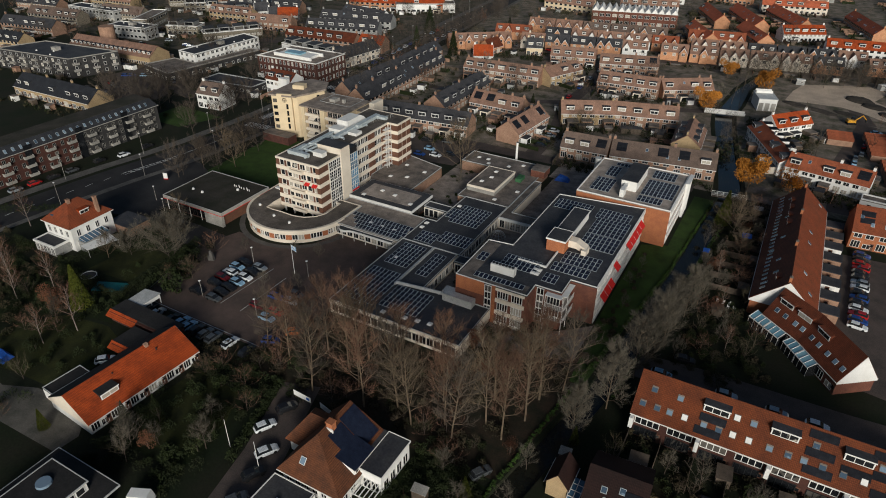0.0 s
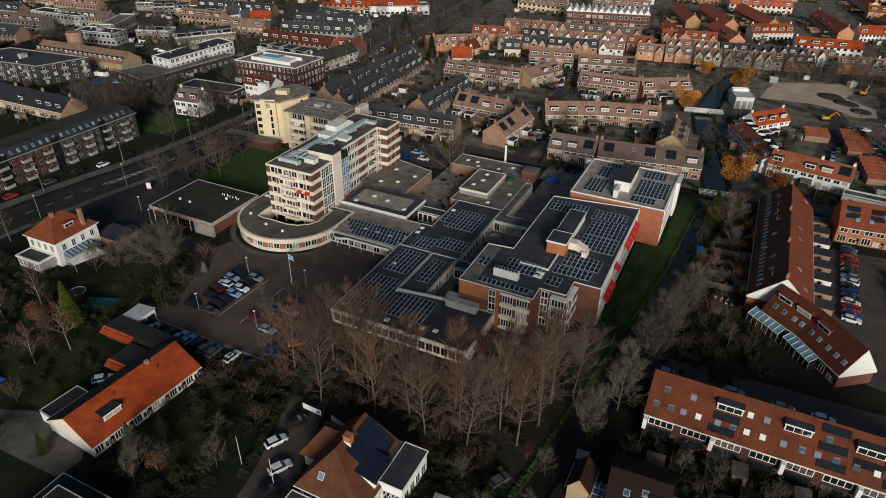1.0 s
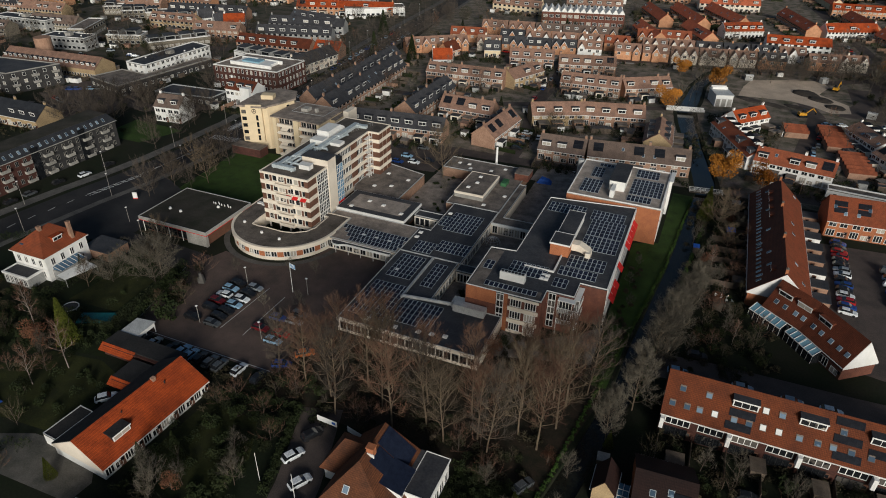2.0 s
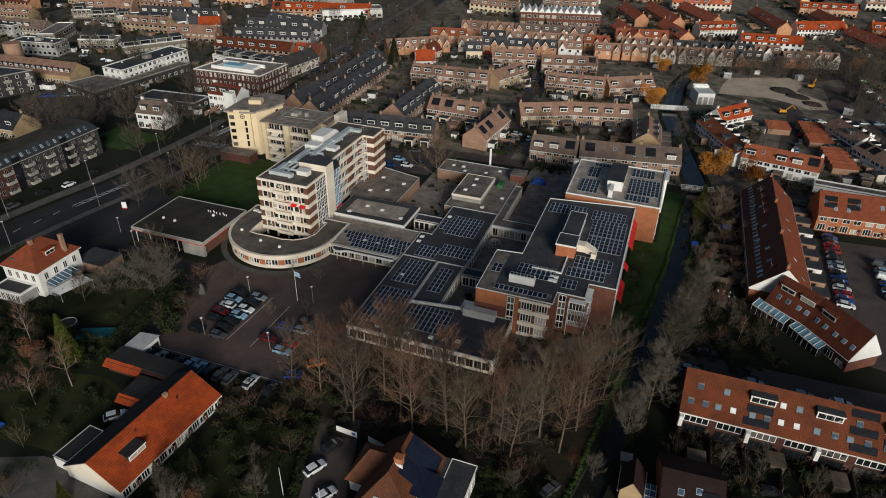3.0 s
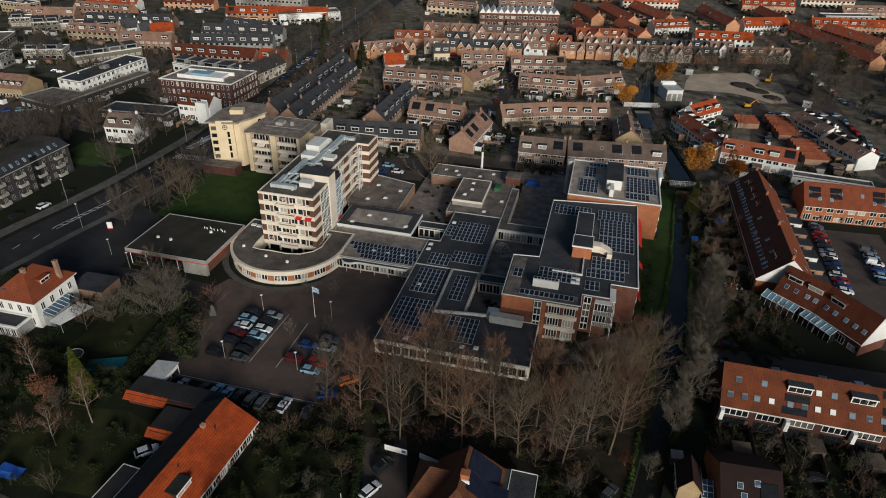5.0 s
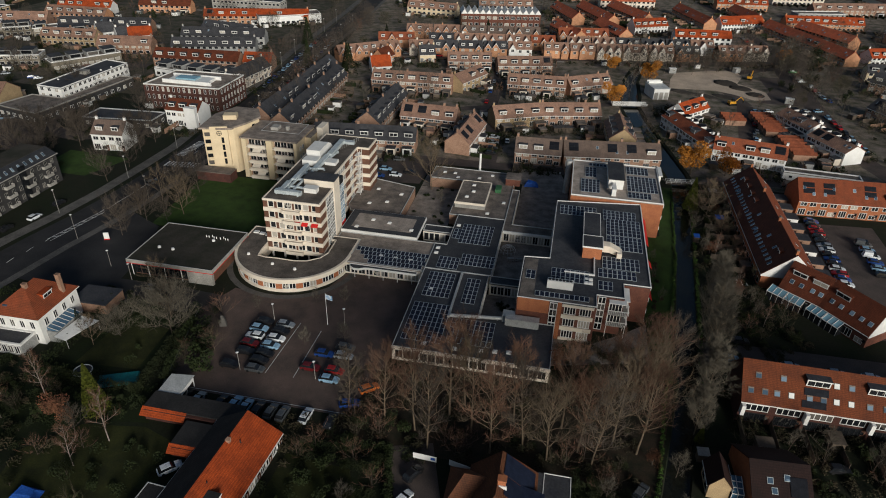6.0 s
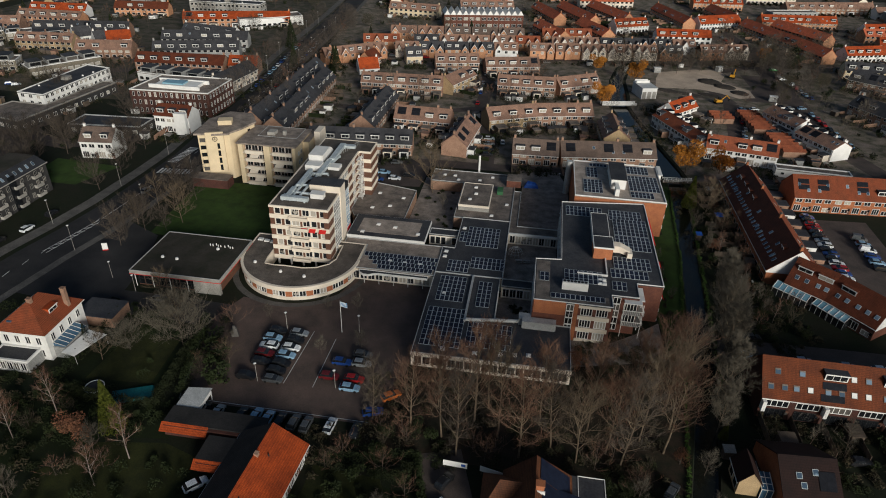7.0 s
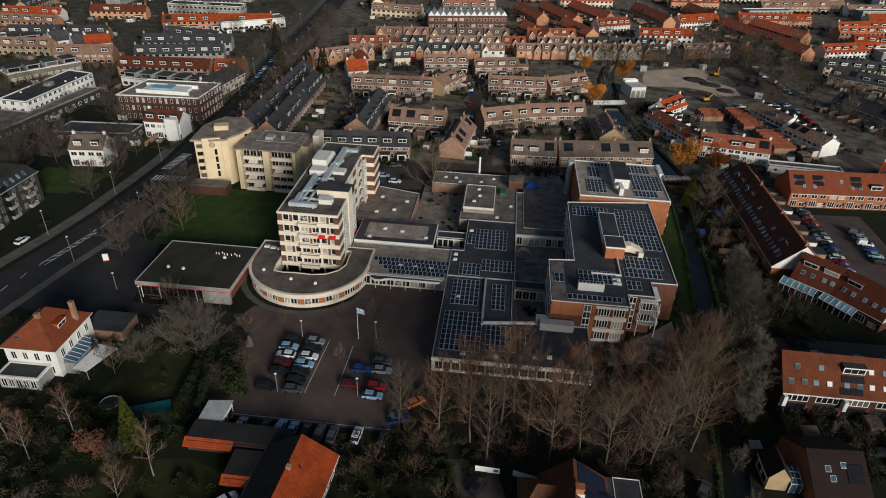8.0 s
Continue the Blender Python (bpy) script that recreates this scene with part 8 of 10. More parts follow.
# gardens behind and before the rows: dividing fences and paved patios, past counting
plots = random.Random(23)
dividers, patios = Shape(), Shape()
for a, b in taken:
    a, b = Vector(a), Vector(b)
    run = (b - a).length
    if run < 12 or a.y < 205 or (a.y > 470 and a.x < -200):
        continue
    d = (b - a).normalized()
    for side in (-1, 1):
        out = Vector((d.y, -d.x)) * side
        for i in range(int(run / 5.6) + 1):
            p = a + d * min(run, 5.6 * i)
            reach = plots.uniform(5.0, 8.5)
            q0, q1 = p + out * 5.4, p + out * (5.4 + reach)
            if not clear(q1, q1 + Vector((0.1, 0)), 4.9) or -30 < q1.x + (q1.y - 200) * 0.18 < 1 and q1.y < 350:
                continue
            t = d * 0.05
            dividers.prism([tuple(q0 - t), tuple(q0 + t), tuple(q1 + t), tuple(q1 - t)] if side > 0 else [tuple(q1 - t), tuple(q1 + t), tuple(q0 + t), tuple(q0 - t)], 0, plots.uniform(1.3, 1.9), plots.randrange(3))
            w, deep = plots.uniform(2.0, 4.6), plots.uniform(1.6, 4.0)
            r0 = p + d * 0.4 + out * 5.3
            ring = [r0, r0 + d * w, r0 + d * w + out * deep, r0 + out * deep]
            patios.face([(v.x, v.y, 0.018) for v in (ring if side < 0 else ring[::-1])], plots.randrange(4))
tagged(new("garden_dividers", dividers.build("garden_dividers", WOOD, BRICK_B, LEAF_G)), "timber fences and clipped hedges between the town gardens", "fences", "", "stuff")
tagged(new("garden_patios", patios.build("garden_patios", SLABS, CONCRETE, COURT, OLIVE)), "small paved patios and lawns behind the houses", "paving", "", "stuff")


# ---- trees and shrubs ----
def limb(s, p, d, length, r0, r1, segs, sides, rg, lift=0.12, wob=0.12):
    """A bent tapering limb; returns its points and directions."""
    pts, d = [(Vector(p), Vector(d))], Vector(d).normalized()
    q = Vector(p)
    for i in range(segs):
        d = (d + Vector((rg.uniform(-wob, wob), rg.uniform(-wob, wob), rg.uniform(-wob, wob) + lift))).normalized()
        n = q + d * length / segs
        a, b = r0 + (r1 - r0) * i / segs, r0 + (r1 - r0) * (i + 1) / segs
        s.tube(q, n, a, 0 if (i == segs - 1 and r1 < 0.012) else b, sides, 0, False)
        q = n
        pts.append((q.copy(), d.copy()))
    return pts


def bare_tree(seed, height, spread, n1, n2, n3, low=0.25, up=0.9, twig=0.022, shape="oval", sub=2):
    """Trunk and limbs in one shape, the fine twigs in another."""
    rg = random.Random(seed)
    wood, fine = Shape(), Shape()
    stem = limb(wood, (0, 0, 0), (rg.uniform(-0.03, 0.03), rg.uniform(-0.03, 0.03), 1), height * 0.93, height * 0.0098, 0.03, 9, 6, rg, 0.05, 0.05)
    for i in range(n1):
        f = low + (0.97 - low) * (i + rg.uniform(0, 0.8)) / n1
        k = f * 9
        a, b = stem[min(8, int(k))][0], stem[min(9, int(k) + 1)][0]
        p = a.lerp(b, k - int(k))
        az = i * 2.4 + rg.uniform(-0.4, 0.4)
        reach = spread * (1.15 - 0.85 * f if shape == "oval" else 0.42 + 2.6 * f * (1 - f)) * rg.uniform(0.75, 1.15)
        d = Vector((math.cos(az), math.sin(az), up * rg.uniform(0.6, 1.2) * (1 if shape == "oval" else 0.35 + 1.2 * f)))
        bough = limb(wood, p, d, reach * 1.25, height * 0.0040 * (1.2 - f * 0.7), 0.02, 4, 4, rg, 0.10, 0.14 if shape == "oval" else 0.27)
        for j in range(n2):
            g = 0.25 + 0.75 * (j + rg.random()) / n2
            m = min(3, int(g * 4))
            p2 = bough[m][0].lerp(bough[m + 1][0], g * 4 - m if g < 1 else 1)
            side = Vector((rg.uniform(-1, 1), rg.uniform(-1, 1), rg.uniform(-0.2, 0.9)))
            d2 = (bough[m][1] * 0.8 + side * 0.8).normalized()
            spray = limb(wood if j % 4 == 0 else fine, p2, d2, reach * rg.uniform(0.28, 0.5), 0.035, 0.012, 3, 3, rg, 0.08, 0.2)
            for t in range(n3):
                q, dq = spray[1 + t % 3]
                d3 = (dq + Vector((rg.uniform(-1, 1), rg.uniform(-1, 1), rg.uniform(-0.5, 1)))).normalized()
                e = q + d3 * rg.uniform(0.5, 1.3) * (0.6 + spread / 9)
                fine.tube(q, e, twig, 0, 3)
                for _ in range(sub):
                    h = q.lerp(e, rg.uniform(0.3, 0.8))
                    d4 = (d3 + Vector((rg.uniform(-1, 1), rg.uniform(-1, 1), rg.uniform(-0.4, 0.8)))).normalized()
                    fine.face([h + Vector((twig * 0.6, 0, 0)), h - Vector((twig * 0.6, 0, 0)), h + d4 * rg.uniform(0.35, 0.8)])
    return wood, fine


def leaf_cloud(seed, rx, ry, rz, count, size, z0=0.0, taper=False):
    """Many small leaf faces in an uneven crown with gaps."""
    rg = random.Random(seed)
    s = Shape()
    lumps = [(rg.uniform(-0.6, 0.6), rg.uniform(-0.6, 0.6), rg.uniform(-0.6, 0.7), rg.uniform(0.35, 0.6)) for _ in range(9)]
    for _ in range(count):
        if taper:
            h = rg.random() ** 1.3
            a, q = rg.uniform(0, 6.283), (1 - h) * (0.6 + 0.4 * rg.random()) + 0.05
            c = Vector((rx * q * math.cos(a), ry * q * math.sin(a), rz * (2 * h - 1)))
        else:
            lx, ly, lz, lr = rg.choice(lumps)
            v = Vector((rg.gauss(0, 1), rg.gauss(0, 1), rg.gauss(0, 1))).normalized() * lr * rg.uniform(0.6, 1.0)
            c = Vector(((lx + v.x) * rx, (ly + v.y) * ry, (lz + v.z) * rz))
        c.z += z0 + rz
        u = Vector((rg.gauss(0, 1), rg.gauss(0, 1), rg.gauss(0, 1))).normalized() * size * rg.uniform(0.6, 1.3)
        w = u.orthogonal().normalized() * size * rg.uniform(0.3, 0.6)
        s.face([c - u, c + w, c + u, c - w])
    return s


TREES = {}


def tree(kind, x, y, scale=1.0, label="", z=0.0):
    if kind not in TREES:
        name, wood, fine, wm, fm, text = KINDS[kind]()
        if kind.startswith(("twiggy", "bush")):
            n = len(wood.v)
            wood.f += [tuple(i + n for i in f) for f in fine.f]
            wood.k += [1] * len(fine.f)
            wood.v += fine.v
            TREES[kind] = (name, wood.build(name, wm, fm), None, text)
        else:
            TREES[kind] = (name, wood.build("trunk", wm), fine.build("crown", fm), text)
    name, wood, fine, text = TREES[kind]
    rg = random.Random(round(x * 31 + y * 17))
    if fine is None:
        ob = tagged(new(name, wood), label or text, "shrub" if "shrub" in name else "tree", "garden shrubs" if "shrub" in name else "street trees")
        ob.matrix_basis = pose(x, y, z, 0, 0, rg.uniform(0, 360)) @ Matrix.Diagonal((scale, scale, scale * rg.uniform(0.85, 1.1), 1))
        return ob
    root = thing(name, label or text, "tree" if "shrub" not in name else "shrub", x, y, z, rg.uniform(0, 360))
    root.scale = (scale * rg.uniform(0.92, 1.08), scale * rg.uniform(0.92, 1.08), scale)
    part("trunk", wood, (), root)
    part("crown", fine, (), root)
    return root


def cloud_kind(name, seed, rx, rz, count, size, z0, leaf, text, trunk=0.12, taper=False):
    s = Shape()
    s.tube((0, 0, 0), (0, 0, z0 + rz), trunk, trunk * 0.4, 6)
    rg = random.Random(seed)
    for i in range(6):
        s.tube((0, 0, z0 * 0.7 + 0.2 * i), (rx * rg.uniform(-0.6, 0.6), rx * rg.uniform(-0.6, 0.6), z0 + rz * rg.uniform(0.6, 1.2)), trunk * 0.5, 0.02, 4)
    return name, s, leaf_cloud(seed, rx, rx, rz, count, size, z0, taper), BARK_D, leaf, text


def hazy_tree(seed, height, spread):
    """A small far tree: few limbs and many loose twig tufts."""
    wood, fine = bare_tree(seed, height, spread, 7, 3, 0, 0.2, 0.9, 0.05)
    rg = random.Random(seed)
    for _ in range(760):
        a, z = rg.uniform(0, 6.283), rg.uniform(0.2, 1.0)
        r = spread * math.sin(math.pi * min(1, 0.18 + 0.78 * (1 - z))) * rg.random() ** 0.5
        c = Vector((r * math.cos(a), r * math.sin(a), z * height))
        d = Vector((math.cos(a), math.sin(a), rg.uniform(0.3, 1.6))).normalized() * rg.uniform(0.7, 1.6)
        w = d.orthogonal().normalized() * 0.034
        fine.face([c - w, c + w, c + d])
    return wood, fine


KINDS = {
    "tall1": lambda: ("bare_tree", *bare_tree(1, 23, 5.4, 30, 9, 7, 0.2, 1.2, 0.020, "vase", 3), BARK, TWIG_R, "tall bare tree with a pale trunk and reddish twigs"),
    "tall2": lambda: ("bare_tree", *bare_tree(2, 24, 4.9, 30, 9, 7, 0.22, 1.4, 0.020, "vase", 3), BARK, TWIG_R, "tall slender bare tree with reddish twigs"),
    "tall3": lambda: ("bare_tree", *bare_tree(3, 22, 6.0, 30, 9, 7, 0.18, 1.1, 0.020, "vase", 3), BARK, TWIG_Y, "tall bare tree with grey-brown twigs"),
    "tall4": lambda: ("bare_tree", *bare_tree(34, 23, 5.6, 28, 9, 8, 0.3, 1.3, 0.020, "vase", 3), BARK, TWIG_R, "tall bare tree with a high hazy reddish crown"),
    "tall5": lambda: ("bare_tree", *bare_tree(45, 21, 5.2, 32, 9, 8, 0.16, 1.0, 0.020, "vase", 3), BARK, TWIG_H, "bare tree with low spreading dull brown boughs"),
    "willow": lambda: ("bare_tree", *bare_tree(4, 15, 4.3, 30, 9, 9, 0.1, 1.0, 0.022, sub=6), BARK, TWIG_G, "broad bare tree with a dense grey crown"),
    "wide": lambda: ("bare_tree", *bare_tree(25, 11, 8.2, 26, 9, 8, 0.06, 0.55, 0.024, sub=4), BARK_D, TWIG_G, "wide spreading bare tree with grey-brown twigs"),
    "round": lambda: ("bare_tree", *bare_tree(5, 13, 5.6, 18, 8, 7, 0.12, 0.7, 0.022, sub=3), BARK, TWIG_Y, "broad bare garden tree with ochre twigs"),
    "birch": lambda: ("birch_tree", *bare_tree(6, 13, 3.4, 16, 6, 5, 0.25, 1.0, 0.018), BIRCH, TWIG_R, "bare birch with a white trunk and fine red twigs"),
    "small": lambda: ("bare_tree", *bare_tree(7, 7.5, 2.8, 14, 6, 5, 0.2, 0.9, 0.016), BARK_D, TWIG_G, "small bare garden tree with fine twigs"),
    "twiggy": lambda: ("bare_shrub", *bare_tree(16, 4.2, 2.6, 12, 4, 3, 0.02, 1.0, 0.014), BARK_D, SHRUB, "loose bare garden shrub with many stems"),
    "twiggy2": lambda: ("bare_shrub", *bare_tree(17, 5.2, 3.0, 13, 4, 3, 0.02, 0.8, 0.014), BARK_D, TWIG_R, "broad bare garden shrub with reddish twigs"),
    "street": lambda: ("bare_tree", *bare_tree(51, 12, 5.0, 22, 8, 7, 0.14, 0.95, 0.020, "vase", 4), BARK_D, TWIG_H, "bare street tree with a fine dull brown crown"),
    "far1": lambda: ("bare_tree", *bare_tree(8, 12, 5.0, 9, 4, 3, 0.2, 0.9, 0.065), BARK_D, TWIG_R, "bare street tree with brown twigs"),
    "far2": lambda: ("bare_tree", *bare_tree(9, 13, 5.2, 9, 4, 3, 0.2, 1.0, 0.065), BARK_D, TWIG_G, "bare street tree with grey twigs"),
    "far3": lambda: ("bare_tree", *hazy_tree(21, 11, 4.4), BARK_D, TWIG_H, "bare garden tree with a hazy brown crown"),
    "far4": lambda: ("bare_tree", *hazy_tree(22, 9, 3.8), BARK_D, SHRUB, "bare garden tree with a dull olive crown"),
    "orange": lambda: cloud_kind("orange_tree", 10, 4.6, 4.2, 2600, 0.3, 1.6, LEAF_O, "broad tree with bright orange autumn leaves", 0.3),
    "conifer": lambda: cloud_kind("conifer", 11, 2.5, 5.2, 4200, 0.26, 0.3, LEAF_Y, "dense yellow-green conifer in a garden", 0.2, True),
    "spruce": lambda: cloud_kind("conifer", 12, 2.4, 4.6, 2200, 0.22, 0.3, LEAF_G, "dark green conifer with drooping needles", 0.2, True),
    "brown": lambda: cloud_kind("brown_tree", 13, 3.2, 2.8, 1500, 0.2, 1.0, LEAF_B, "small tree with clinging brown leaves", 0.18),
    "bush": lambda: cloud_kind("shrub", 14, 1.7, 1.2, 420, 0.2, 0.0, LEAF_G, "rounded dark green evergreen shrub", 0.06),
    "bush3": lambda: cloud_kind("shrub", 18, 2.1, 1.5, 900, 0.15, 0.0, LEAF_M, "olive-green garden shrub with small leaves", 0.06),
}

BELT = ((-85.8, 77.8, 5), (-77.8, 75.9, 1), (-71.8, 75.6, 4), (-68.5, 71.7, 5), (-66, 80.6, 2), (-61.2, 77.4, 3), (-57.0, 73.2, 1), (-53.4, 82.0, 4), (-51.2, 76.4, 5), (-46.6, 73.8, 3), (-44.2, 82.3, 2), (-41.0, 77.0, 4), (-38.4, 74.8, 5), (-34.4, 81.2, 3), (-35.6, 87.5, 2), (-30.6, 92.9, 1), (-27.9, 92.0, 2), (-24.6, 96.8, 5), (-30.2, 79.0, 4), (-28.2, 85.4, 3), (-63.6, 84.6, 4), (-73.6, 83.4, 1))
for x, y, k in BELT:
    tree(f"tall{k}", x, y, 0.66 if x < -80 else 0.82 + 0.16 * ((x * 7 + y * 3) % 1))
for x, y, s in ((-19.0, 86.4, 0.9), (-15.6, 96.2, 1.05), (-13.2, 107.5, 1.1), (-12.2, 112.5, 0.95), (-11.4, 118, 1.1), (-10.6, 123, 1.0), (-9.9, 128, 1.0), (-8.4, 134, 0.9), (-6.6, 141, 0.75)):
    tree("willow", x, y, s)
for x, y, s in ((-145, 106.5, 0.7), (-136, 97, 0.8), (-147, 84, 0.6), (-171, 150, 0.9), (-160, 143.5, 0.95), (-91, 178.5, 1.4), (-4.2, 179.5, 0.95), (-170, 158, 0.8), (-172, 140, 0.7), (-120, 88, 0.5), (-164, 152, 0.7), (-1, 170, 0.6)):
    tree("round", x, y, s)
for x, y, s in ((-132.5, 91.5, 1.0), (-143, 88, 0.6), (-138, 99, 0.7)):
    tree("wide", x, y, s)
for x, y, s in ((-196, 158, 0.9), (-196, 170, 0.7), (-206, 190, 0.9), (-200, 192, 0.8), (-180, 150, 0.7), (-182, 162, 0.8), (-172, 140, 0.7), (-168, 166, 0.8), (-226, 186, 0.9), (-200, 183, 0.8), (-170, 130, 0.6)):
    if abs(x - float(np.interp(y, [p[1] for p in MAIN], [p[0] for p in MAIN]))) > 8.5:
        tree("street", x, y, s)
for x, y, s in ((-126.5, 60.5, 1.0), (-146, 68, 0.9), (-150, 61, 0.9), (-129, 54, 0.8), (-156, 64, 1.0), (-175, 72, 1.0), (-166, 68, 0.9), (-181, 84, 1.0)):
    tree("birch", x, y, s)
for x, y, s in ((-85.9, 41.5, 1.1), (-75.8, 50.5, 1.1), (-88, 44.2, 1.0), (-84, 47, 0.7), (-80, 56, 0.8), (-92, 46, 0.9), (-30, 62, 0.9), (-36, 67.5, 0.8), (4, 85, 1.1), (12, 84, 1.0), (-2, 86, 0.8), (20, 82, 1), (-105, 110, 0.6), (-98, 111, 0.7), (-140, 48, 1.0), (-133, 60, 1.0), (-23, 66, 0.8), (-23.5, 75, 0.9), (-117, 104, 0.6), (-101.5, 94, 0.7), (-93, 97, 0.8), (0, 128, 0.8), (-8, 157, 0.8), (-3, 150, 0.8), (-10, 168, 0.9), (-86, 168, 0.7), (-22, 130, 0.55), (-23, 140, 0.55), (-22.5, 150, 0.5), (-24, 112, 0.6)):
    tree("small", x, y, s)
for x, y, s in ((-4.6, 213.5, 1.15), (7.6, 215.5, 0.95), (-11.8, 323, 1.15), (-30.5, 283, 1.1), (-30, 340, 0.9)):
    tree("orange", x, y, s)
for x, y, k, s in ((-133.4, 66.8, "conifer", 1.1), (-106, 39.2, "conifer", 0.45), (-93.5, 47.6, "spruce", 0.6), (-88.5, 51, "spruce", 0.75), (-120, 82, "bush", 2.0), (-123, 88, "bush", 2.2), (-126, 93, "bush", 1.8), (-30, 64, "conifer", 0.55), (-18.2, 85, "conifer", 0.4), (-138.5, 63, "brown", 1.0), (-27.5, 77, "brown", 0.55), (-40.5, 92.5, "brown", 0.7), (-46, 100, "brown", 0.8), (-85, 45.5, "brown", 0.6), (-182, 300, "spruce", 1.5), (-200, 345, "spruce", 1.6), (-8, 186, "conifer", 1.0), (-153, 88, "spruce", 0.6)):
    tree(k, x, y, s)

for i in range(22):
    tree(("small", "twiggy2", "birch", "twiggy")[i % 4], -7.5 + (i * 4.7) % 11, 118 + i * 3.9, (0.75, 0.9, 0.55, 1.0)[i % 4])
for x, y in ((-2.5, 140), (-6, 158), (-1, 184)):
    tree("brown", x, y, 0.6)

veg = random.Random(5)
for n, x0, y0, x1, y1 in ((12, -158, 44, -136, 64), (4, -136, 44, -116, 64), (12, -152, 62, -128, 73), (10, -128, 76, -120, 100), (14, -93, 38, -76, 60), (10, -92, 60, -74, 70), (9, -42, 52, -27, 70), (16, -11, 76, 38, 91), (26, -9, 116, 4, 200), (10, -182, 60, -158, 78), (8, -12, 98, 0, 108), (9, -4, 117, 8, 136), (12, -46, 94, -27, 108), (8, -128, 36, -104, 40), (14, -84, 70, -32, 78)):
    for i in range(n):
        x, y = veg.uniform(x0, x1), veg.uniform(y0, y1)
        if y < 66 and -113 < x < -95 or -60 < x < -42 and y < 68:
            continue
        tree(veg.choice(("twiggy", "twiggy2", "bush", "bush3", "bush3")), x, y, veg.uniform(0.6, 1.15))


def patch(name, label, spots, leaf, size, count, category="shrubs"):
    """Shrubs that nobody could count, joined: loose leaf clumps of uneven height."""
    s = Shape()
    for x, y, r, h in spots:
        for _ in range(count):
            a, q = veg.uniform(0, 6.283), veg.random() ** 0.6
            t = veg.random()
            c = Vector((x + r * q * math.cos(a) * (1.1 - 0.5 * t), y + r * q * math.sin(a) * (1.1 - 0.5 * t), h * t * (1 - 0.3 * q) + 0.05))
            u = Vector((veg.gauss(0, 1), veg.gauss(0, 1), veg.gauss(0, 0.8) + 0.4)).normalized() * size * veg.uniform(0.6, 1.5)
            w = u.orthogonal().normalized() * size * veg.uniform(0.2, 0.5)
            s.face([c - u, c + w, c + u, c - w])
    ob = new(name, s.build(name, leaf))
    return tagged(ob, label, category, "", "stuff")


def area(n, x0, y0, x1, y1, r=(0.7, 1.8), h=(0.7, 2.2)):
    return [(veg.uniform(x0, x1), veg.uniform(y0, y1), veg.uniform(*r), veg.uniform(*h)) for _ in range(n)]


def line(n, a, b, r=0.7, h=1.6):
    return [(a[0] + (b[0] - a[0]) * i / n + veg.uniform(-0.2, 0.2), a[1] + (b[1] - a[1]) * i / n + veg.uniform(-0.2, 0.2), r * veg.uniform(0.8, 1.2), h * veg.uniform(0.8, 1.2)) for i in range(n)]


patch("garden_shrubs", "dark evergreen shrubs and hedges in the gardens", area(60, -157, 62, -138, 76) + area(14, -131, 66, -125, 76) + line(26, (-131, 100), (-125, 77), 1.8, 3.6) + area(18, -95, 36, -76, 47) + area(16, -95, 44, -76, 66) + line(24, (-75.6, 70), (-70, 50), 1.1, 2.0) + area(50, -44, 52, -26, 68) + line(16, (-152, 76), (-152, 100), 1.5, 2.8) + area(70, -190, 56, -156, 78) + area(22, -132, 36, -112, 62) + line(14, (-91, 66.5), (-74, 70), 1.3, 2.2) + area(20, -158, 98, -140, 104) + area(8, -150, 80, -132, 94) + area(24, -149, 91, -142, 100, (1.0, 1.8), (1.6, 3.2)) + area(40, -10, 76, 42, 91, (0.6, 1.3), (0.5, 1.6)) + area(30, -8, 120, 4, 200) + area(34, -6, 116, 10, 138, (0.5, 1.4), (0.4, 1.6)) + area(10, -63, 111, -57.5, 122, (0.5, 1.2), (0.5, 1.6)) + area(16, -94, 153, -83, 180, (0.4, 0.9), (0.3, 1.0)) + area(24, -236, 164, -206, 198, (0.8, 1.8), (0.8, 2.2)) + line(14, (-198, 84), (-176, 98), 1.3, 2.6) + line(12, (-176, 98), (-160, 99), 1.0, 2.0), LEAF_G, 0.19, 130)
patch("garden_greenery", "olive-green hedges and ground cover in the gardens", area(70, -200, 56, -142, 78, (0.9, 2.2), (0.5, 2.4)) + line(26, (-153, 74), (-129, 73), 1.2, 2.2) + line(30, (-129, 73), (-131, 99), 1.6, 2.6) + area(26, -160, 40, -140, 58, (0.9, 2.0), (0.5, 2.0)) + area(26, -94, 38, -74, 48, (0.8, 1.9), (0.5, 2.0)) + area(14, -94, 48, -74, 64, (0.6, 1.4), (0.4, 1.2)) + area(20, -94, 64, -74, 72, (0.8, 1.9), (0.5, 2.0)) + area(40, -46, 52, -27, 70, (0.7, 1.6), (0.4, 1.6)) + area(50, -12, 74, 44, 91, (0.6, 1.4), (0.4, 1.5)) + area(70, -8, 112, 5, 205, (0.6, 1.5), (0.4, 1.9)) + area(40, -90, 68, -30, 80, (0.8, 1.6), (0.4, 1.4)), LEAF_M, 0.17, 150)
patch("garden_undergrowth", "brown twiggy undergrowth and perennials in winter", area(110, -90, 70, -30, 92, (0.8, 1.8), (0.5, 2.0)) + area(70, -12, 98, 4, 200, (0.8, 1.8), (0.7, 2.4)) + area(30, -6, 116, 12, 138, (0.5, 1.4), (0.4, 1.4)) + area(70, -10, 76, 40, 92) + area(40, -160, 40, -136, 74) + area(30, -112, 62, -90, 74) + area(26, -24.8, 104, -21, 160, (0.4, 0.9), (0.4, 1.4)) + area(40, -46, 94, -26, 110, (0.7, 1.4), (0.4, 1.6)) + area(50, -200, 56, -156, 80), SHRUB, 0.26, 90)
spots = []
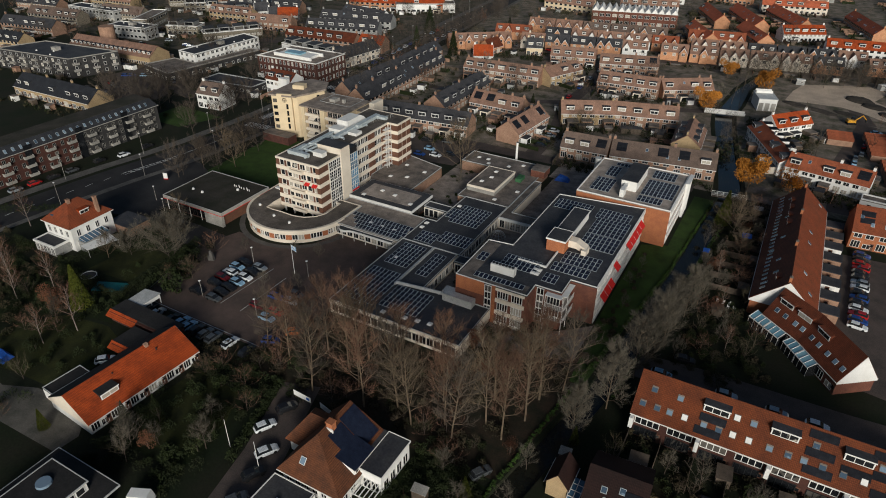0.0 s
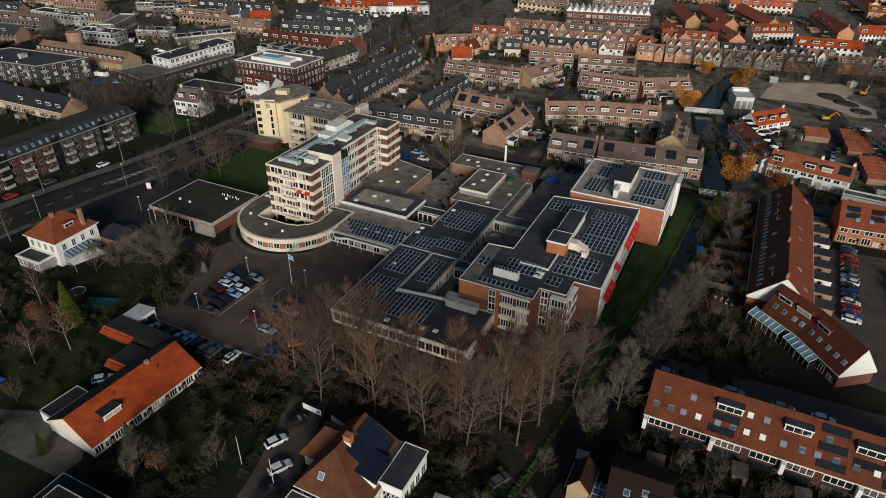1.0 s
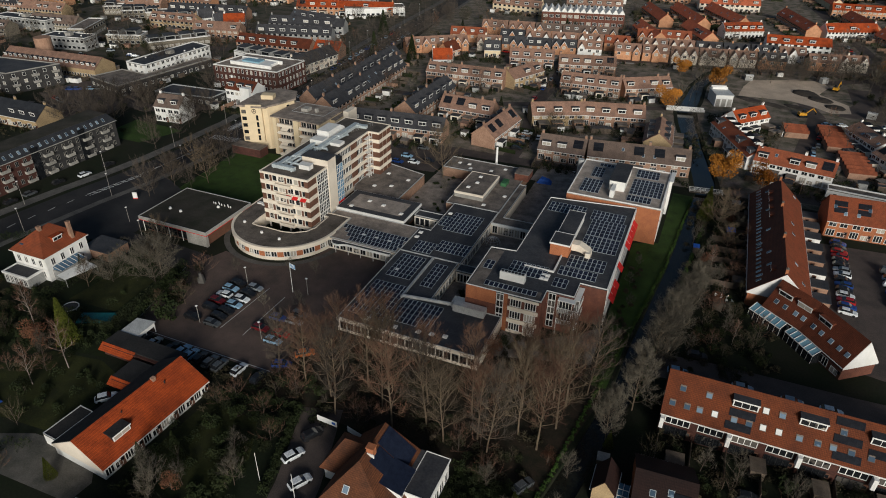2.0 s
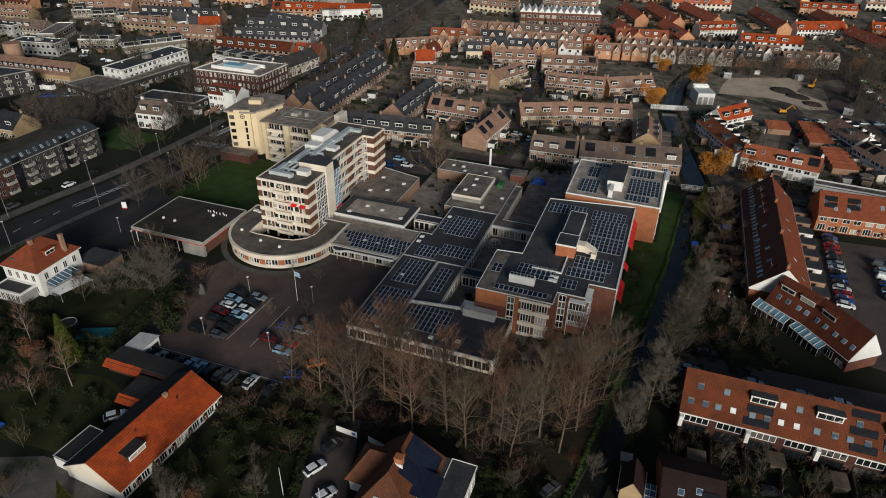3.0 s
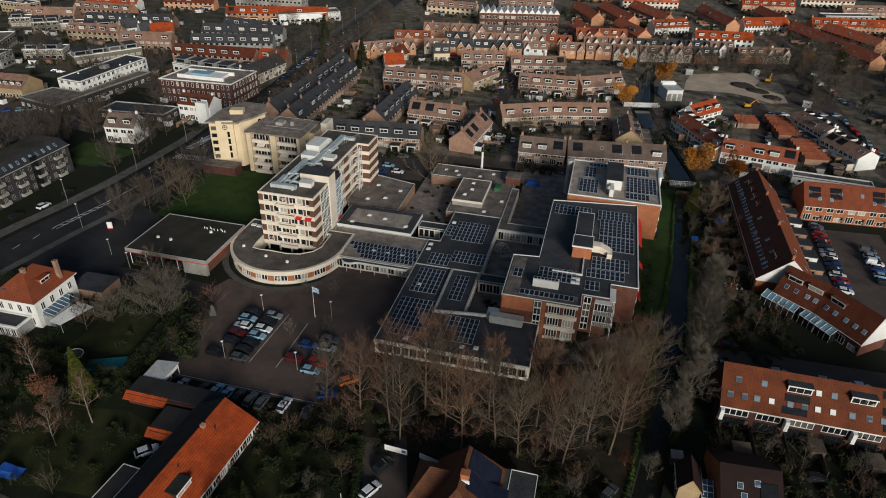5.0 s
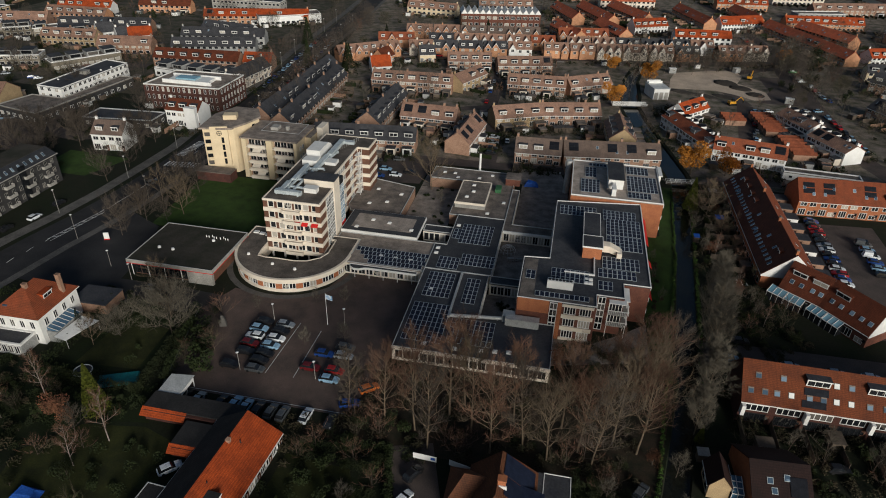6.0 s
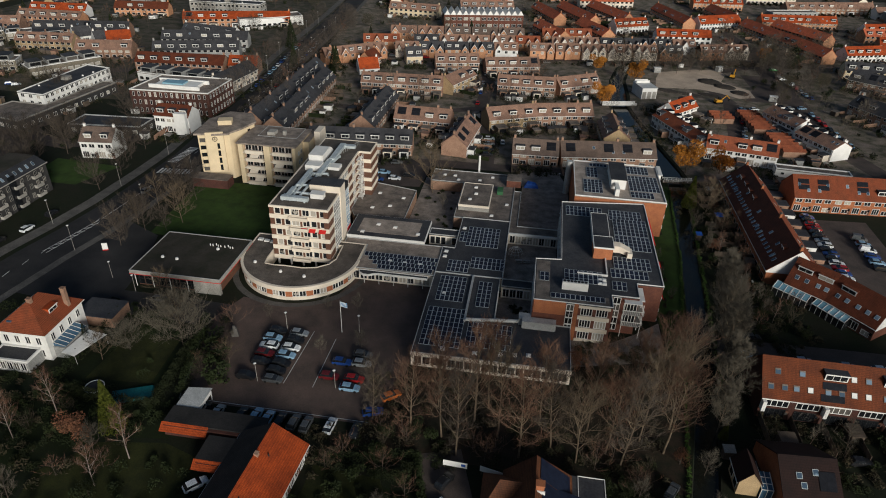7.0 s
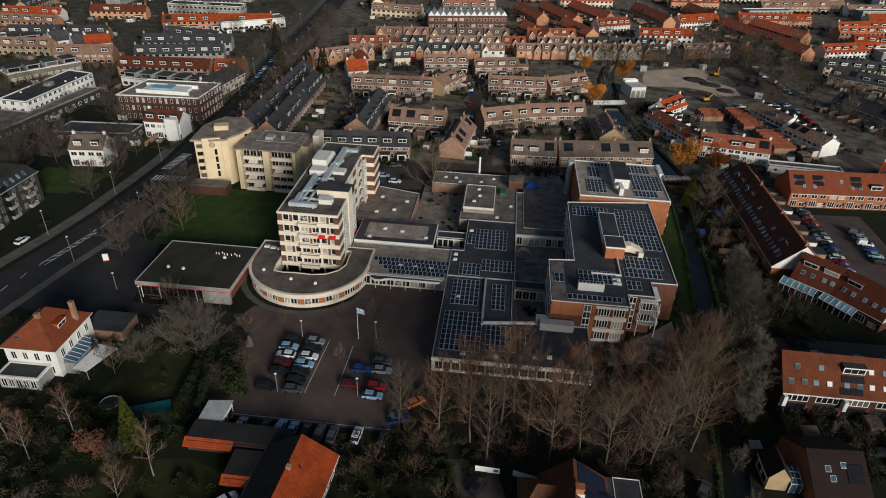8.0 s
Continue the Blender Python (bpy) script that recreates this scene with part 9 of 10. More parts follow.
for n, (p0, p1) in enumerate(taken):
    a, b = Vector(p0), Vector(p1)
    if (b - a).length < 8:
        continue
    d = (b - a).normalized()
    s = Vector((d.y, -d.x))
    for side in (-1, 1):
        for _ in range(30):
            q = a.lerp(b, veg.random()) + s * side * veg.uniform(6.5, 15.0)
            spots.append((q.x, q.y, veg.uniform(0.8, 1.8), veg.uniform(0.8, 2.4)))
patch("town_hedges", "hedges and shrubs in the gardens of the town", spots[::2], LEAF_G, 0.45, 20)
patch("town_undergrowth", "bare brown shrubs in the gardens of the town", spots[1::2], SHRUB, 0.45, 20)
patch("canal_reeds", "rough grass and reeds along the canal banks", line(90, (-27.5, 66), (-16, 150), 0.5, 0.5) + line(60, (-15.3, 100), (-6.5, 196), 0.7, 0.9) + line(50, (-16, 150), (-12.4, 198), 0.4, 0.5), GRASS, 0.2, 50, "reeds")

# bare trees of the town, along streets and in gardens
count = 0
for i, (x, y) in enumerate(MAIN[2:13]):
    for off in (-12.5, 12.5):
        for k in range(3):
            yy = y + k * 9.0
            xx = np.interp(yy, [p[1] for p in MAIN], [p[0] for p in MAIN]) + off
            if veg.random() < 0.6 and yy > 245:
                tree(("far1", "far2")[k % 2], float(xx), float(yy), veg.uniform(0.7, 1.15))
placed = 0
GROVE = {"far1": [], "far2": [], "far3": [], "far4": [], "spruce": [], "bush": []}
while placed < 200:
    x, y = veg.uniform(-480, 200), veg.uniform(205, 560)
    if y < 240 and -150 < x < 40:
        continue
    if not clear((x, y), (x + 0.1, y), 7.5) or (-8 < x < 55 and 300 < y < 352) or abs(x + 3 - (y - 200) * 0.07 + 6) < 6:
        continue
    if -215 < x < -120 and y < 240 or (-60 > x > -128 and y < 210):
        continue
    placed += 1
    GROVE[veg.choice(("far1", "far2", "far1", "far2", "far1", "spruce"))].append((x, y, veg.uniform(0.5, 1.1)))
placed = 0
while placed < 230:
    x, y = veg.uniform(-400, 190), veg.uniform(205, 480)
    if not clear((x, y), (x + 0.1, y), 6.8) or (-8 < x < 45 and 298 < y < 352) or abs(x + 3 - (y - 200) * 0.07 + 6) < 5:
        continue
    if -215 < x < -186 or (-128 < x < -60 and y < 207) or (-86 < x < -68 and y < 236) or (20 < x < 62 and y < 300):
        continue
    placed += 1
    GROVE[veg.choice(("far3", "far4", "far3", "bush"))].append((x, y, veg.uniform(0.5, 1.15)))
for x, y, s in ((-238, 178, 1.1), (-232, 186, 1.0), (-226, 192, 0.9), (-243, 160, 1.2), (-200, 180, 0.8), (-228, 170, 1.1), (-236, 166, 1.0), (-222, 160, 0.9), (-170, 128, 0.9), (-180, 120, 0.9), (-185, 134, 1.0), (-168, 137, 0.8), (-212, 194, 0.7), (-176, 160, 1.0), (-188, 205, 0.8), (-180, 172, 0.9), (-166, 150, 0.9), (-170, 163, 0.8), (-163, 158, 0.7), (-178, 148, 0.8), (-162, 138, 0.6), (-224, 182, 1.0), (-240, 171, 1.0), (-247, 166, 0.9)):
    if abs(x - float(np.interp(y, [p[1] for p in MAIN], [p[0] for p in MAIN]))) > 8.5:
        tree("street", x, y, s)
for x, y, s in ((-248.7, 193.3, 1.0), (-240, 186, 1.1), (-232, 178, 1.0), (-304.9, 248.8, 1.2), (-302.3, 238.8, 1.0), (-302.3, 261.5, 1.0), (-252, 184.7, 0.8), (-234.9, 214.5, 0.8), (-214.4, 210.7, 0.8), (-226, 222, 0.9), (-262, 232, 1.0), (-270, 240, 1.1), (-322, 244, 1.0), (-345, 238, 1.1)):
    tree(("bush", "street", "bush3")[int(-x) % 3], x, y, s * (1.0, 1.0, 1.4)[int(-x) % 3])
for x, y, s in ((42.4, 372.2, 1.1), (40.8, 376.5, 1.0), (37, 369, 0.9), (58.3, 332.2, 0.7)):
    tree("birch", x, y, s)
for x, y, k, s in ((64.5, 385, "orange", 0.8), (77, 373, "bush", 2.2), (82, 378, "bush", 2.4), (86, 399, "bush", 2.6), (27.4, 363.8, "wide", 0.7), (19.7, 363, "street", 0.7), (13.9, 359, "street", 0.7), (74, 350, "bush", 1.6), (76, 336, "street", 0.9), (78, 318, "bush", 1.8), (55, 326, "bush3", 1.2), (53, 336, "bush3", 1.3)):
    tree(k, x, y, s)
for x, y, s in ((-160, 300, 1.5), (-164, 308, 1.3)):
    tree("spruce", x, y, s)
for x, y in ((20, 352), (26, 356), (12, 346), (40, 360), (48, 352), (54, 345), (58, 335), (6, 350), (60, 366), (52, 372), (64, 318), (62, 300), (66, 285), (78, 280), (-2, 345), (-20, 318), (-22, 300), (-26, 288), (-18, 330), (66, 380), (70, 396), (64, 410), (60, 424), (56, 440)):
    tree(("far2", "far1")[int(x) % 2], x, y, 0.9)


def grove(kind, spots, text):
    """The trees of the town past counting, joined by kind."""
    _, wood, fine, wm, fm, _ = KINDS[kind]()
    v = np.array([tuple(p) for p in wood.v] + [tuple(p) for p in fine.v])
    n0 = len(wood.v)
    faces = [tuple(f) for f in wood.f] + [tuple(i + n0 for i in f) for f in fine.f]
    slots = [0] * len(wood.f) + [1] * len(fine.f)
    points, polys = [], []
    for i, (x, y, s) in enumerate(spots):
        a = i * 2.4
        turn = np.array([[math.cos(a), -math.sin(a), 0], [math.sin(a), math.cos(a), 0], [0, 0, 0.9 + 0.2 * (i % 3) / 2]]) * s
        points.append(v @ turn.T + np.array([x, y, 0.0]))
        polys += [tuple(j + i * len(v) for j in f) for f in faces]
    me = bpy.data.meshes.new("town_trees")
    me.from_pydata(np.concatenate(points).tolist(), [], polys)
    me.materials.append(wm)
    me.materials.append(fm)
    me.polygons.foreach_set("material_index", slots * len(spots))
    tagged(new("town_trees", me), text, "trees", "", "stuff")


green = random.Random(71)
for _ in range(150):
    x, y = green.uniform(44, 150), green.uniform(206, 430)
    if clear((x, y), (x + 0.1, y), 6.5) and not (x < 62 and 225 < y < 290):
        GROVE[green.choice(("far3", "far4", "bush"))].append((x, y, green.uniform(0.6, 1.1)))
for i in range(40):
    GROVE["far3"].append((-24 + 2.4 * i + green.uniform(-2, 2), 353 + 0.17 * i + green.uniform(-4, 4) + (8 if i > 26 else 0), green.uniform(0.7, 1.2)))
for i in range(58):
    y = 222 + 3.6 * i
    x = float(np.interp(y, [p[1] for p in MAIN], [p[0] for p in MAIN])) + (8.8, -8.8, 13.5)[i % 3]
    GROVE["far3"].append((x, y, 0.75 + 0.35 * (i * 0.37 % 1)))
for kind, text in (("far1", "bare street trees with brown twigs"), ("far2", "bare street trees with grey twigs"), ("far3", "bare garden trees with hazy brown crowns"), ("far4", "bare garden trees with dull olive crowns"), ("spruce", "dark conifers in the gardens of the town"), ("bush", "evergreen shrubs in the gardens of the town")):
    if GROVE[kind]:
        grove(kind, GROVE[kind], text)


# ---- cars ----
def car_parts(kind):
    van = kind == "van"
    L, top = (2.35, 1.95) if van else (2.15, 1.46)

    def body():
        s = Shape()
        st = [(-L, 0.70, 0.42, 0.72), (-L + 0.2, 0.84, 0.24, 0.92), (-0.9, 0.89, 0.22, 0.97), (0.9, 0.89, 0.22, 0.94), (L - 0.35, 0.84, 0.24, 0.80), (L, 0.68, 0.40, 0.62)]
        for x, w, b, t in st:
            s.v += [(x, -w * 0.94, b), (x, -w, b + 0.25), (x, -w * 0.9, t), (x, w * 0.9, t), (x, w, b + 0.25), (x, w * 0.94, b)]
        for i in range(len(st) - 1):
            s.f += [(6 * i + j, 6 * i + (j + 1) % 6, 6 * i + 6 + (j + 1) % 6, 6 * i + 6 + j) for j in range(6)]
        s.f += [tuple(range(6)), tuple(range(6 * len(st) - 1, 6 * len(st) - 7, -1))]
        s.k = [0] * len(s.f)
        return s

    def top_panel():
        x0, x1 = (-L + 0.35, 0.75) if van else (-1.45, 0.25)
        if van:
            return Shape().hull([(-L + 0.2, -0.80, 0.95), (0.2, -0.80, 0.95), (0.2, 0.80, 0.95), (-L + 0.2, 0.80, 0.95)], [(-L + 0.35, -0.68, top), (0.2, -0.68, top), (0.2, 0.68, top), (-L + 0.35, 0.68, top)])
        return Shape().hull([(x0, -0.66, top - 0.05), (x1, -0.66, top - 0.05), (x1, 0.66, top - 0.05), (x0, 0.66, top - 0.05)], [(x0 + 0.08, -0.58, top), (x1 - 0.1, -0.58, top), (x1 - 0.1, 0.58, top), (x0 + 0.08, 0.58, top)])

    def cabin():
        x0, x1, u0, u1 = (0.1, 1.5, 0.05, 0.8) if van else (-1.95, 1.0, -1.5, 0.3)
        return Shape().hull([(x0, -0.80, 0.90), (x1, -0.80, 0.90), (x1, 0.80, 0.90), (x0, 0.80, 0.90)], [(u0, -0.67, top - 0.052), (u1, -0.67, top - 0.052), (u1, 0.67, top - 0.052), (u0, 0.67, top - 0.052)])

    return body, top_panel, cabin


def car(x, y, turn, colour, kind="car", z=0.045, far=False):
    root = thing("parked_car" if kind == "car" else "parked_van", f"{colour} {'hatchback' if kind == 'car' else 'van'} parked with its wheels straight", kind, x, y, z, turn)
    body, top_panel, cabin = car_parts(kind)
    part("body", shared(f"{kind}_body|{colour}", body, PAINTS[colour]), (), root)
    part("roof", shared(f"{kind}_roof|{colour}", top_panel, PAINTS[colour]), (), root)
    part("glazing", shared(f"{kind}_glazing", cabin, CARGLASS), (), root, "dark car glass")
    if far:
        part("wheels", shared("car_wheels", lambda: Shape().box(-1.4, -0.2, 0.3, 1.4, 0.2, 0.36).tube((-1.32, -0.88, 0.31), (-1.32, 0.88, 0.31), 0.31, 0.31, 8).tube((1.30, -0.88, 0.31), (1.30, 0.88, 0.31), 0.31, 0.31, 8), TYRE), (), root)
        return
    for a in (-1.32, 1.30):
        for b in (-0.80, 0.80):
            part("wheel", shared("car_wheel", lambda: Shape().tube((0, -0.1, 0), (0, 0.1, 0), 0.31, 0.31, 12), TYRE), (), root, at=pose(a, b, 0.31))


LOT = (
    (-113.6, 99.8, 0, "black"), (-113.8, 97.2, 0, "light blue"), (-113.6, 94.5, 180, "white"), (-113.6, 91.8, 0, "dark red"), (-113.3, 89.1, 0, "black"), (-114.6, 84.4, 0, "black"),
    (-108.5, 99.8, 0, "silver"), (-108.6, 97.2, 0, "black"), (-108.6, 94.6, 0, "white"), (-108.8, 92.0, 0, "light blue"), (-108.9, 89.3, 0, "black"), (-109.1, 87.0, 0, "black"), (-108.8, 84.3, 0, "grey"),
    (-96.2, 92.1, 0, "blue"), (-91.9, 92.4, 0, "silver"), (-97.6, 87.3, 0, "dark red"), (-92.2, 87.4, 0, "red"), (-92.4, 84.7, 0, "light blue"), (-92.4, 95.2, 0, "grey"),
    (-118.6, 73.6, 88, "black"), (-115.7, 73.4, 86, "silver"), (-110.9, 73.6, 88, "black"), (-108.1, 73.9, 84, "light blue"), (-105.6, 73.6, 86, "light blue"), (-103.0, 73.6, 88, "black"), (-100.3, 73.6, 85, "grey"), (-97.8, 73.5, 86, "grey"), (-93.2, 74.0, 85, "white"), (-88.1, 73.8, 88, "black"),
    (-83.5, 84, 40, "orange"), (-86, 79, 20, "blue"),
    (-70.0, 59.6, 62, "white"), (-65.6, 55.2, 60, "white"), (-69.6, 65.2, 60, "black"), (-64.2, 50.4, 60, "black"), (-63.1, 45, 60, "grey"),
    (-8.4, 111.0, 4, "light blue"), (4.4, 111.2, 4, "silver"), (13.7, 111.0, 2, "silver"), (20.8, 111.2, 2, "white"), (-5, 118, 8, "black"),
    (-200.3, 130.5, 82, "white"), (-203.2, 122.9, 84, "black"), (-204, 113.2, 84, "grey"), (-204.6, 107, 84, "black"), (-205.5, 101, 84, "red"), (-199.6, 140, 84, "black"), (-206, 95, 84, "silver"), (-181.0, 160, 86, "grey"),
    (-76.9, 229.5, 5, "white"), (-76.5, 224, 5, "silver"), (-76.3, 218, 5, "black"), (-76.2, 213.5, 5, "black"), (-71.5, 227, 95, "white"), (-115.1, 196.5, 10, "black"), (-109.9, 189.8, 0, "light blue"), (-105.3, 185.8, 0, "white"), (-110.8, 184, 0, "blue"), (-107.5, 198.9, 10, "grey"), (-101, 189, 0, "black"),
    (-146, 106.2, 5, "grey"), (-30, 70, 60, "grey"), (6, 83, 5, "black"), (16, 80, 0, "light blue"),
)
for x, y, a, c in LOT:
    car(x, y, a, c)
paints = list(PAINTS)
hue = random.Random(3)
for i in range(15):
    car(27.2 + 0.06 * i, 149.5 + 2.55 * i, hue.choice((0, 180)) - 6, hue.choice(("grey", "black", "blue", "silver", "white", "red", "black")))
for i in range(6):
    car(39.0 + 0.05 * i, 156.6 + 3.4 * i, -8, ("black", "light blue", "blue", "white", "light blue", "grey")[i], "van" if i in (3, 5) else "car")
car(-111.9, 56.9, 46, "white")
for x, y, a, c, k in ((66.3, 365.5, 5, "green", "car"), (66.0, 352, 8, "grey", "van"), (66.2, 347, 8, "silver", "car"), (67.6, 337.6, 95, "white", "van"), (67.9, 332.4, 95, "dark red", "van"), (68.6, 327, 100, "silver", "car"), (69.2, 321.6, 100, "light blue", "car"), (70.4, 316.4, 100, "blue", "car"), (52.9, 391, 30, "white", "car"), (-340.8, 247.3, 20, "white", "car"), (-336.8, 247.8, 20, "silver", "car"), (-333.3, 248.4, 20, "light blue", "car"), (-315.2, 249.8, 30, "silver", "car"), (-299.5, 248.2, 40, "blue", "car"), (-295.7, 247.6, 40, "silver", "car")):
    car(x, y, a, c, k, far=True)
for pts, n in ((((-180, 201), (-130, 204)), 9), (((24, 226), (26, 262)), 7), (((30, 290), (64, 300)), 6), (((-286, 190), (-268, 200)), 7), (((-282, 184), (-256, 176)), 9), (((-266, 206), (-249, 196)), 7), (((-278, 210), (-262, 216)), 6), (((27.6, 262), (29.4, 280)), 4), (((-246, 292), (-205, 289)), 8), (((-189.6, 262), (-198.6, 360)), 14), (((-180.4, 262), (-189.4, 360)), 12), (((-86, 268), (-87, 330)), 8), (((62, 300), (66, 250)), 8), (((-150, 341), (-95, 344)), 9), (((-280, 232), (-276, 262)), 6), (((-330, 240), (-290, 226)), 8), (((5, 385), (50, 398)), 8), (((56, 420), (50, 500)), 10)):
    a, b = Vector(pts[0]), Vector(pts[1])
    for i in range(n):
        if hue.random() < 0.75:
            p = a.lerp(b, (i + 0.5) / n)
            car(p.x, p.y, math.degrees(math.atan2(b.y - a.y, b.x - a.x)), hue.choice(paints[:5] + ["blue", "red"]), far=True)


# ---- street furniture ----
def lamp_post(x, y, h=5.0):
    root = thing("street_lamp", "slim grey lamp post with a pale round head", "street lamp", x, y, 0, 0, "lamp posts")
    part("pole", shared(f"lamp_pole{h}", lambda: Shape().tube((0, 0, 0), (0, 0, h - 0.3), 0.07, 0.04, 8), CONCRETE), (), root)
    part("head", shared(f"lamp_head{h}", lambda: Shape().tube((0, 0, h - 0.3), (0, 0, h - 0.12), 0.16, 0.34, 10).tube((0, 0, h - 0.12), (0, 0, h), 0.34, 0.08, 10), WHITE), (), root, "pale lamp head")


for x, y in ((-111.9, 101.2), (-111.9, 83.7), (-95.3, 103.2), (-95.4, 84.6), (-154, 108.6), (-163, 113), (-50, 192), (-49.8, 163.2)):
    lamp_post(x, y)
for y in range(96, 420, 27):
    x = float(np.interp(y, [p[1] for p in MAIN], [p[0] for p in MAIN]))
    lamp_post(x + 7.2, y, 8.0)
    lamp_post(x - 8.0, y + 12, 8.0)
FLAGCLOTH = mat("faded_flag_cloth", (0.16, 0.30, 0.50), (0.60, 0.64, 0.68), 0.8, 0.7, 0.1, 0.1, blend=(0.45, 0.55))
flag = thing("flagpole", "tall white flagpole with a blue and white flag", "flagpole", -99.3, 102.6, 0)
part("pole", Shape().tube((0, 0, 0), (0, 0, 9.0), 0.08, 0.04, 8), WHITE, flag)
part("flag", Shape().hull([(0.05, 0, 7.4), (1.7, -0.2, 7.2), (1.7, -0.18, 8.5), (0.05, 0.02, 8.7)][::-1], [(0.05, 0.03, 7.4), (1.7, -0.17, 7.2), (1.7, -0.15, 8.5), (0.05, 0.05, 8.7)][::-1]), FLAGCLOTH, flag, "faded blue and white flag")
for x, y in ((-64.3, 51.8), (-72.4, 53.0)):
    fp = thing("flagpole", "bare white flagpole beside the lane", "flagpole", x, y, 0)
    part("pole", Shape().tube((0, 0, 0), (0, 0, 7.0), 0.06, 0.04, 6), WHITE, fp)
for x, y, w, a in ((-70.4, 68.4, 4.4, -3), (-63.7, 68.2, 6.4, -13)):
    bd = thing("site_hoarding", "long white board on posts beside the lane", "board", x, y, 0, a)
    part("board", Shape().box(0, 0, 0.9, w, 0.08, 2.2), WHITE, bd)
    for i in range(3):
        part("post", Shape().box(0.2 + (w - 0.5) * i / 2, 0.081, 0, 0.32 + (w - 0.5) * i / 2, 0.2, 2.1), WOOD, bd)
part("emblem", Shape().box(3.3, -0.03, 1.3, 4.1, -0.003, 1.9), BLUE, bpy.data.objects["site_hoarding"], "blue mark on the board")
for x, y, h in ((-172.6, 124.9, 1.9),):
    sg = thing("road_sign", "white and red advertising pillar at the junction", "sign", x, y, 0, 20)
    part("panel", Shape().box(-0.7, -0.15, 0.3, 0.7, 0.15, h + 0.3), WHITE, sg)
    part("foot", Shape().box(-0.72, -0.17, 0, 0.72, 0.17, 0.3), RED, sg)
art = thing("stone_sculpture", "pale rounded stone sculpture at the car park edge", "sculpture", -122.6, 96.8, 0, 20)
part("stone", Shape().hull([(-0.8, -0.5, 0), (0.8, -0.5, 0), (0.8, 0.5, 0), (-0.8, 0.5, 0)], [(-0.9, -0.4, 1.6), (0.5, -0.4, 2.4), (0.5, 0.4, 2.4), (-0.9, 0.4, 1.6)]).tube((0, 0, 2.0), (-0.1, 0, 2.9), 0.5, 0.3, 8), SLABS, art)
climb = thing("climbing_dome", "round climbing frame of pale steel bars in the court", "climbing frame", -61.8, 145.2, 0.05)
for i in range(6):
    bow = Shape()
    knots = [(2.2 * math.cos(radians(15 * j)), 2.2 * math.sin(radians(15 * j))) for j in range(13)]
    for (u0, z0), (u1, z1) in zip(knots, knots[1:]):
        a = radians(30 * i)
        bow.tube((u0 * math.cos(a), u0 * math.sin(a), z0), (u1 * math.cos(a), u1 * math.sin(a), z1), 0.045, 0.045, 5)
    part("bow", bow, STEEL, climb)
for z in (0.7, 1.4, 2.0):
    q = math.sqrt(2.2 ** 2 - z * z)
    hoop = Shape()
    for i in range(18):
        hoop.tube((q * math.cos(i * 0.349066), q * math.sin(i * 0.349066), z), (q * math.cos((i + 1) * 0.349066), q * math.sin((i + 1) * 0.349066), z), 0.04, 0.04, 5)
    part("ring", hoop, STEEL, climb)
for x, y in ((-60.6, 141.0), (-58.4, 141.2)):
    tb = thing("picnic_table", "pale slatted picnic table in the paved court", "table", x, y, 0.05, 4, "picnic tables")
    part("tabletop", Shape().box(-0.9, -0.4, 0.70, 0.9, 0.4, 0.76), CONCRETE, tb)
    for k in (-1, 1):
        part("bench", Shape().box(-0.9, 0.62 * k - 0.14, 0.40, 0.9, 0.62 * k + 0.14, 0.46), CONCRETE, tb)
        part("leg", Shape().hull([(0.6 * k - 0.05, -0.7, 0), (0.6 * k + 0.05, -0.7, 0), (0.6 * k + 0.05, 0.7, 0), (0.6 * k - 0.05, 0.7, 0)], [(0.6 * k - 0.05, -0.3, 0.697), (0.6 * k + 0.05, -0.3, 0.697), (0.6 * k + 0.05, 0.3, 0.697), (0.6 * k - 0.05, 0.3, 0.697)]), WOOD, tb)
tp = thing("blue_tarpaulin", "bright blue tarpaulin over a heap in the garden", "tarpaulin", -132.5, 46.9, 0.02)
part("sheet", Shape().hull([(-2.6, -1.5, 0), (2.6, -1.3, 0), (2.4, 1.4, 0), (-2.3, 1.6, 0)], [(-1.6, -0.8, 1.0), (1.3, -0.5, 0.8), (1.4, 0.7, 0.9), (-1.3, 0.9, 1.2)]), BLUE, tp)
pool = thing("covered_pool", "garden pool under a teal cover", "pool", -134.8, 75.2, 0, 24)
part("cover", Shape().hull([(-4, -1.8, 0.02), (4, -1.8, 0.02), (4, 1.8, 0.02), (-4, 1.8, 0.02)], [(-3.8, -1.6, 0.5), (3.8, -1.6, 0.5), (3.8, 1.6, 0.5), (-3.8, 1.6, 0.5)]), TEAL, pool)
tr = thing("trampoline", "round garden trampoline with a dark mat", "trampoline", -143, 75.4, 0)
part("mat", Shape().tube((0, 0, 0.78), (0, 0, 0.8), 1.7, 1.7, 24), DARK, tr)
rg_ = Shape()
for i in range(24):
    a, b = 2 * math.pi * i / 24, 2 * math.pi * (i + 1) / 24
    rg_.tube((1.85 * math.cos(a), 1.85 * math.sin(a), 0.8), (1.85 * math.cos(b), 1.85 * math.sin(b), 0.8), 0.12, 0.12, 5)
part("rim", rg_, STEEL, tr)
for i in range(6):
    a = math.pi * i / 3
    part("leg", Shape().tube((1.85 * math.cos(a), 1.85 * math.sin(a), 0), (1.85 * math.cos(a), 1.85 * math.sin(a), 0.8), 0.04, 0.04, 5), STEEL, tr)
br = thing("footbridge", "white timber footbridge over the canal", "bridge", -13.2, 203.6, 0.2, 8)
part("deck", Shape().box(-0.8, -1.0, 0, 9.6, 1.0, 0.2), WOOD, br)
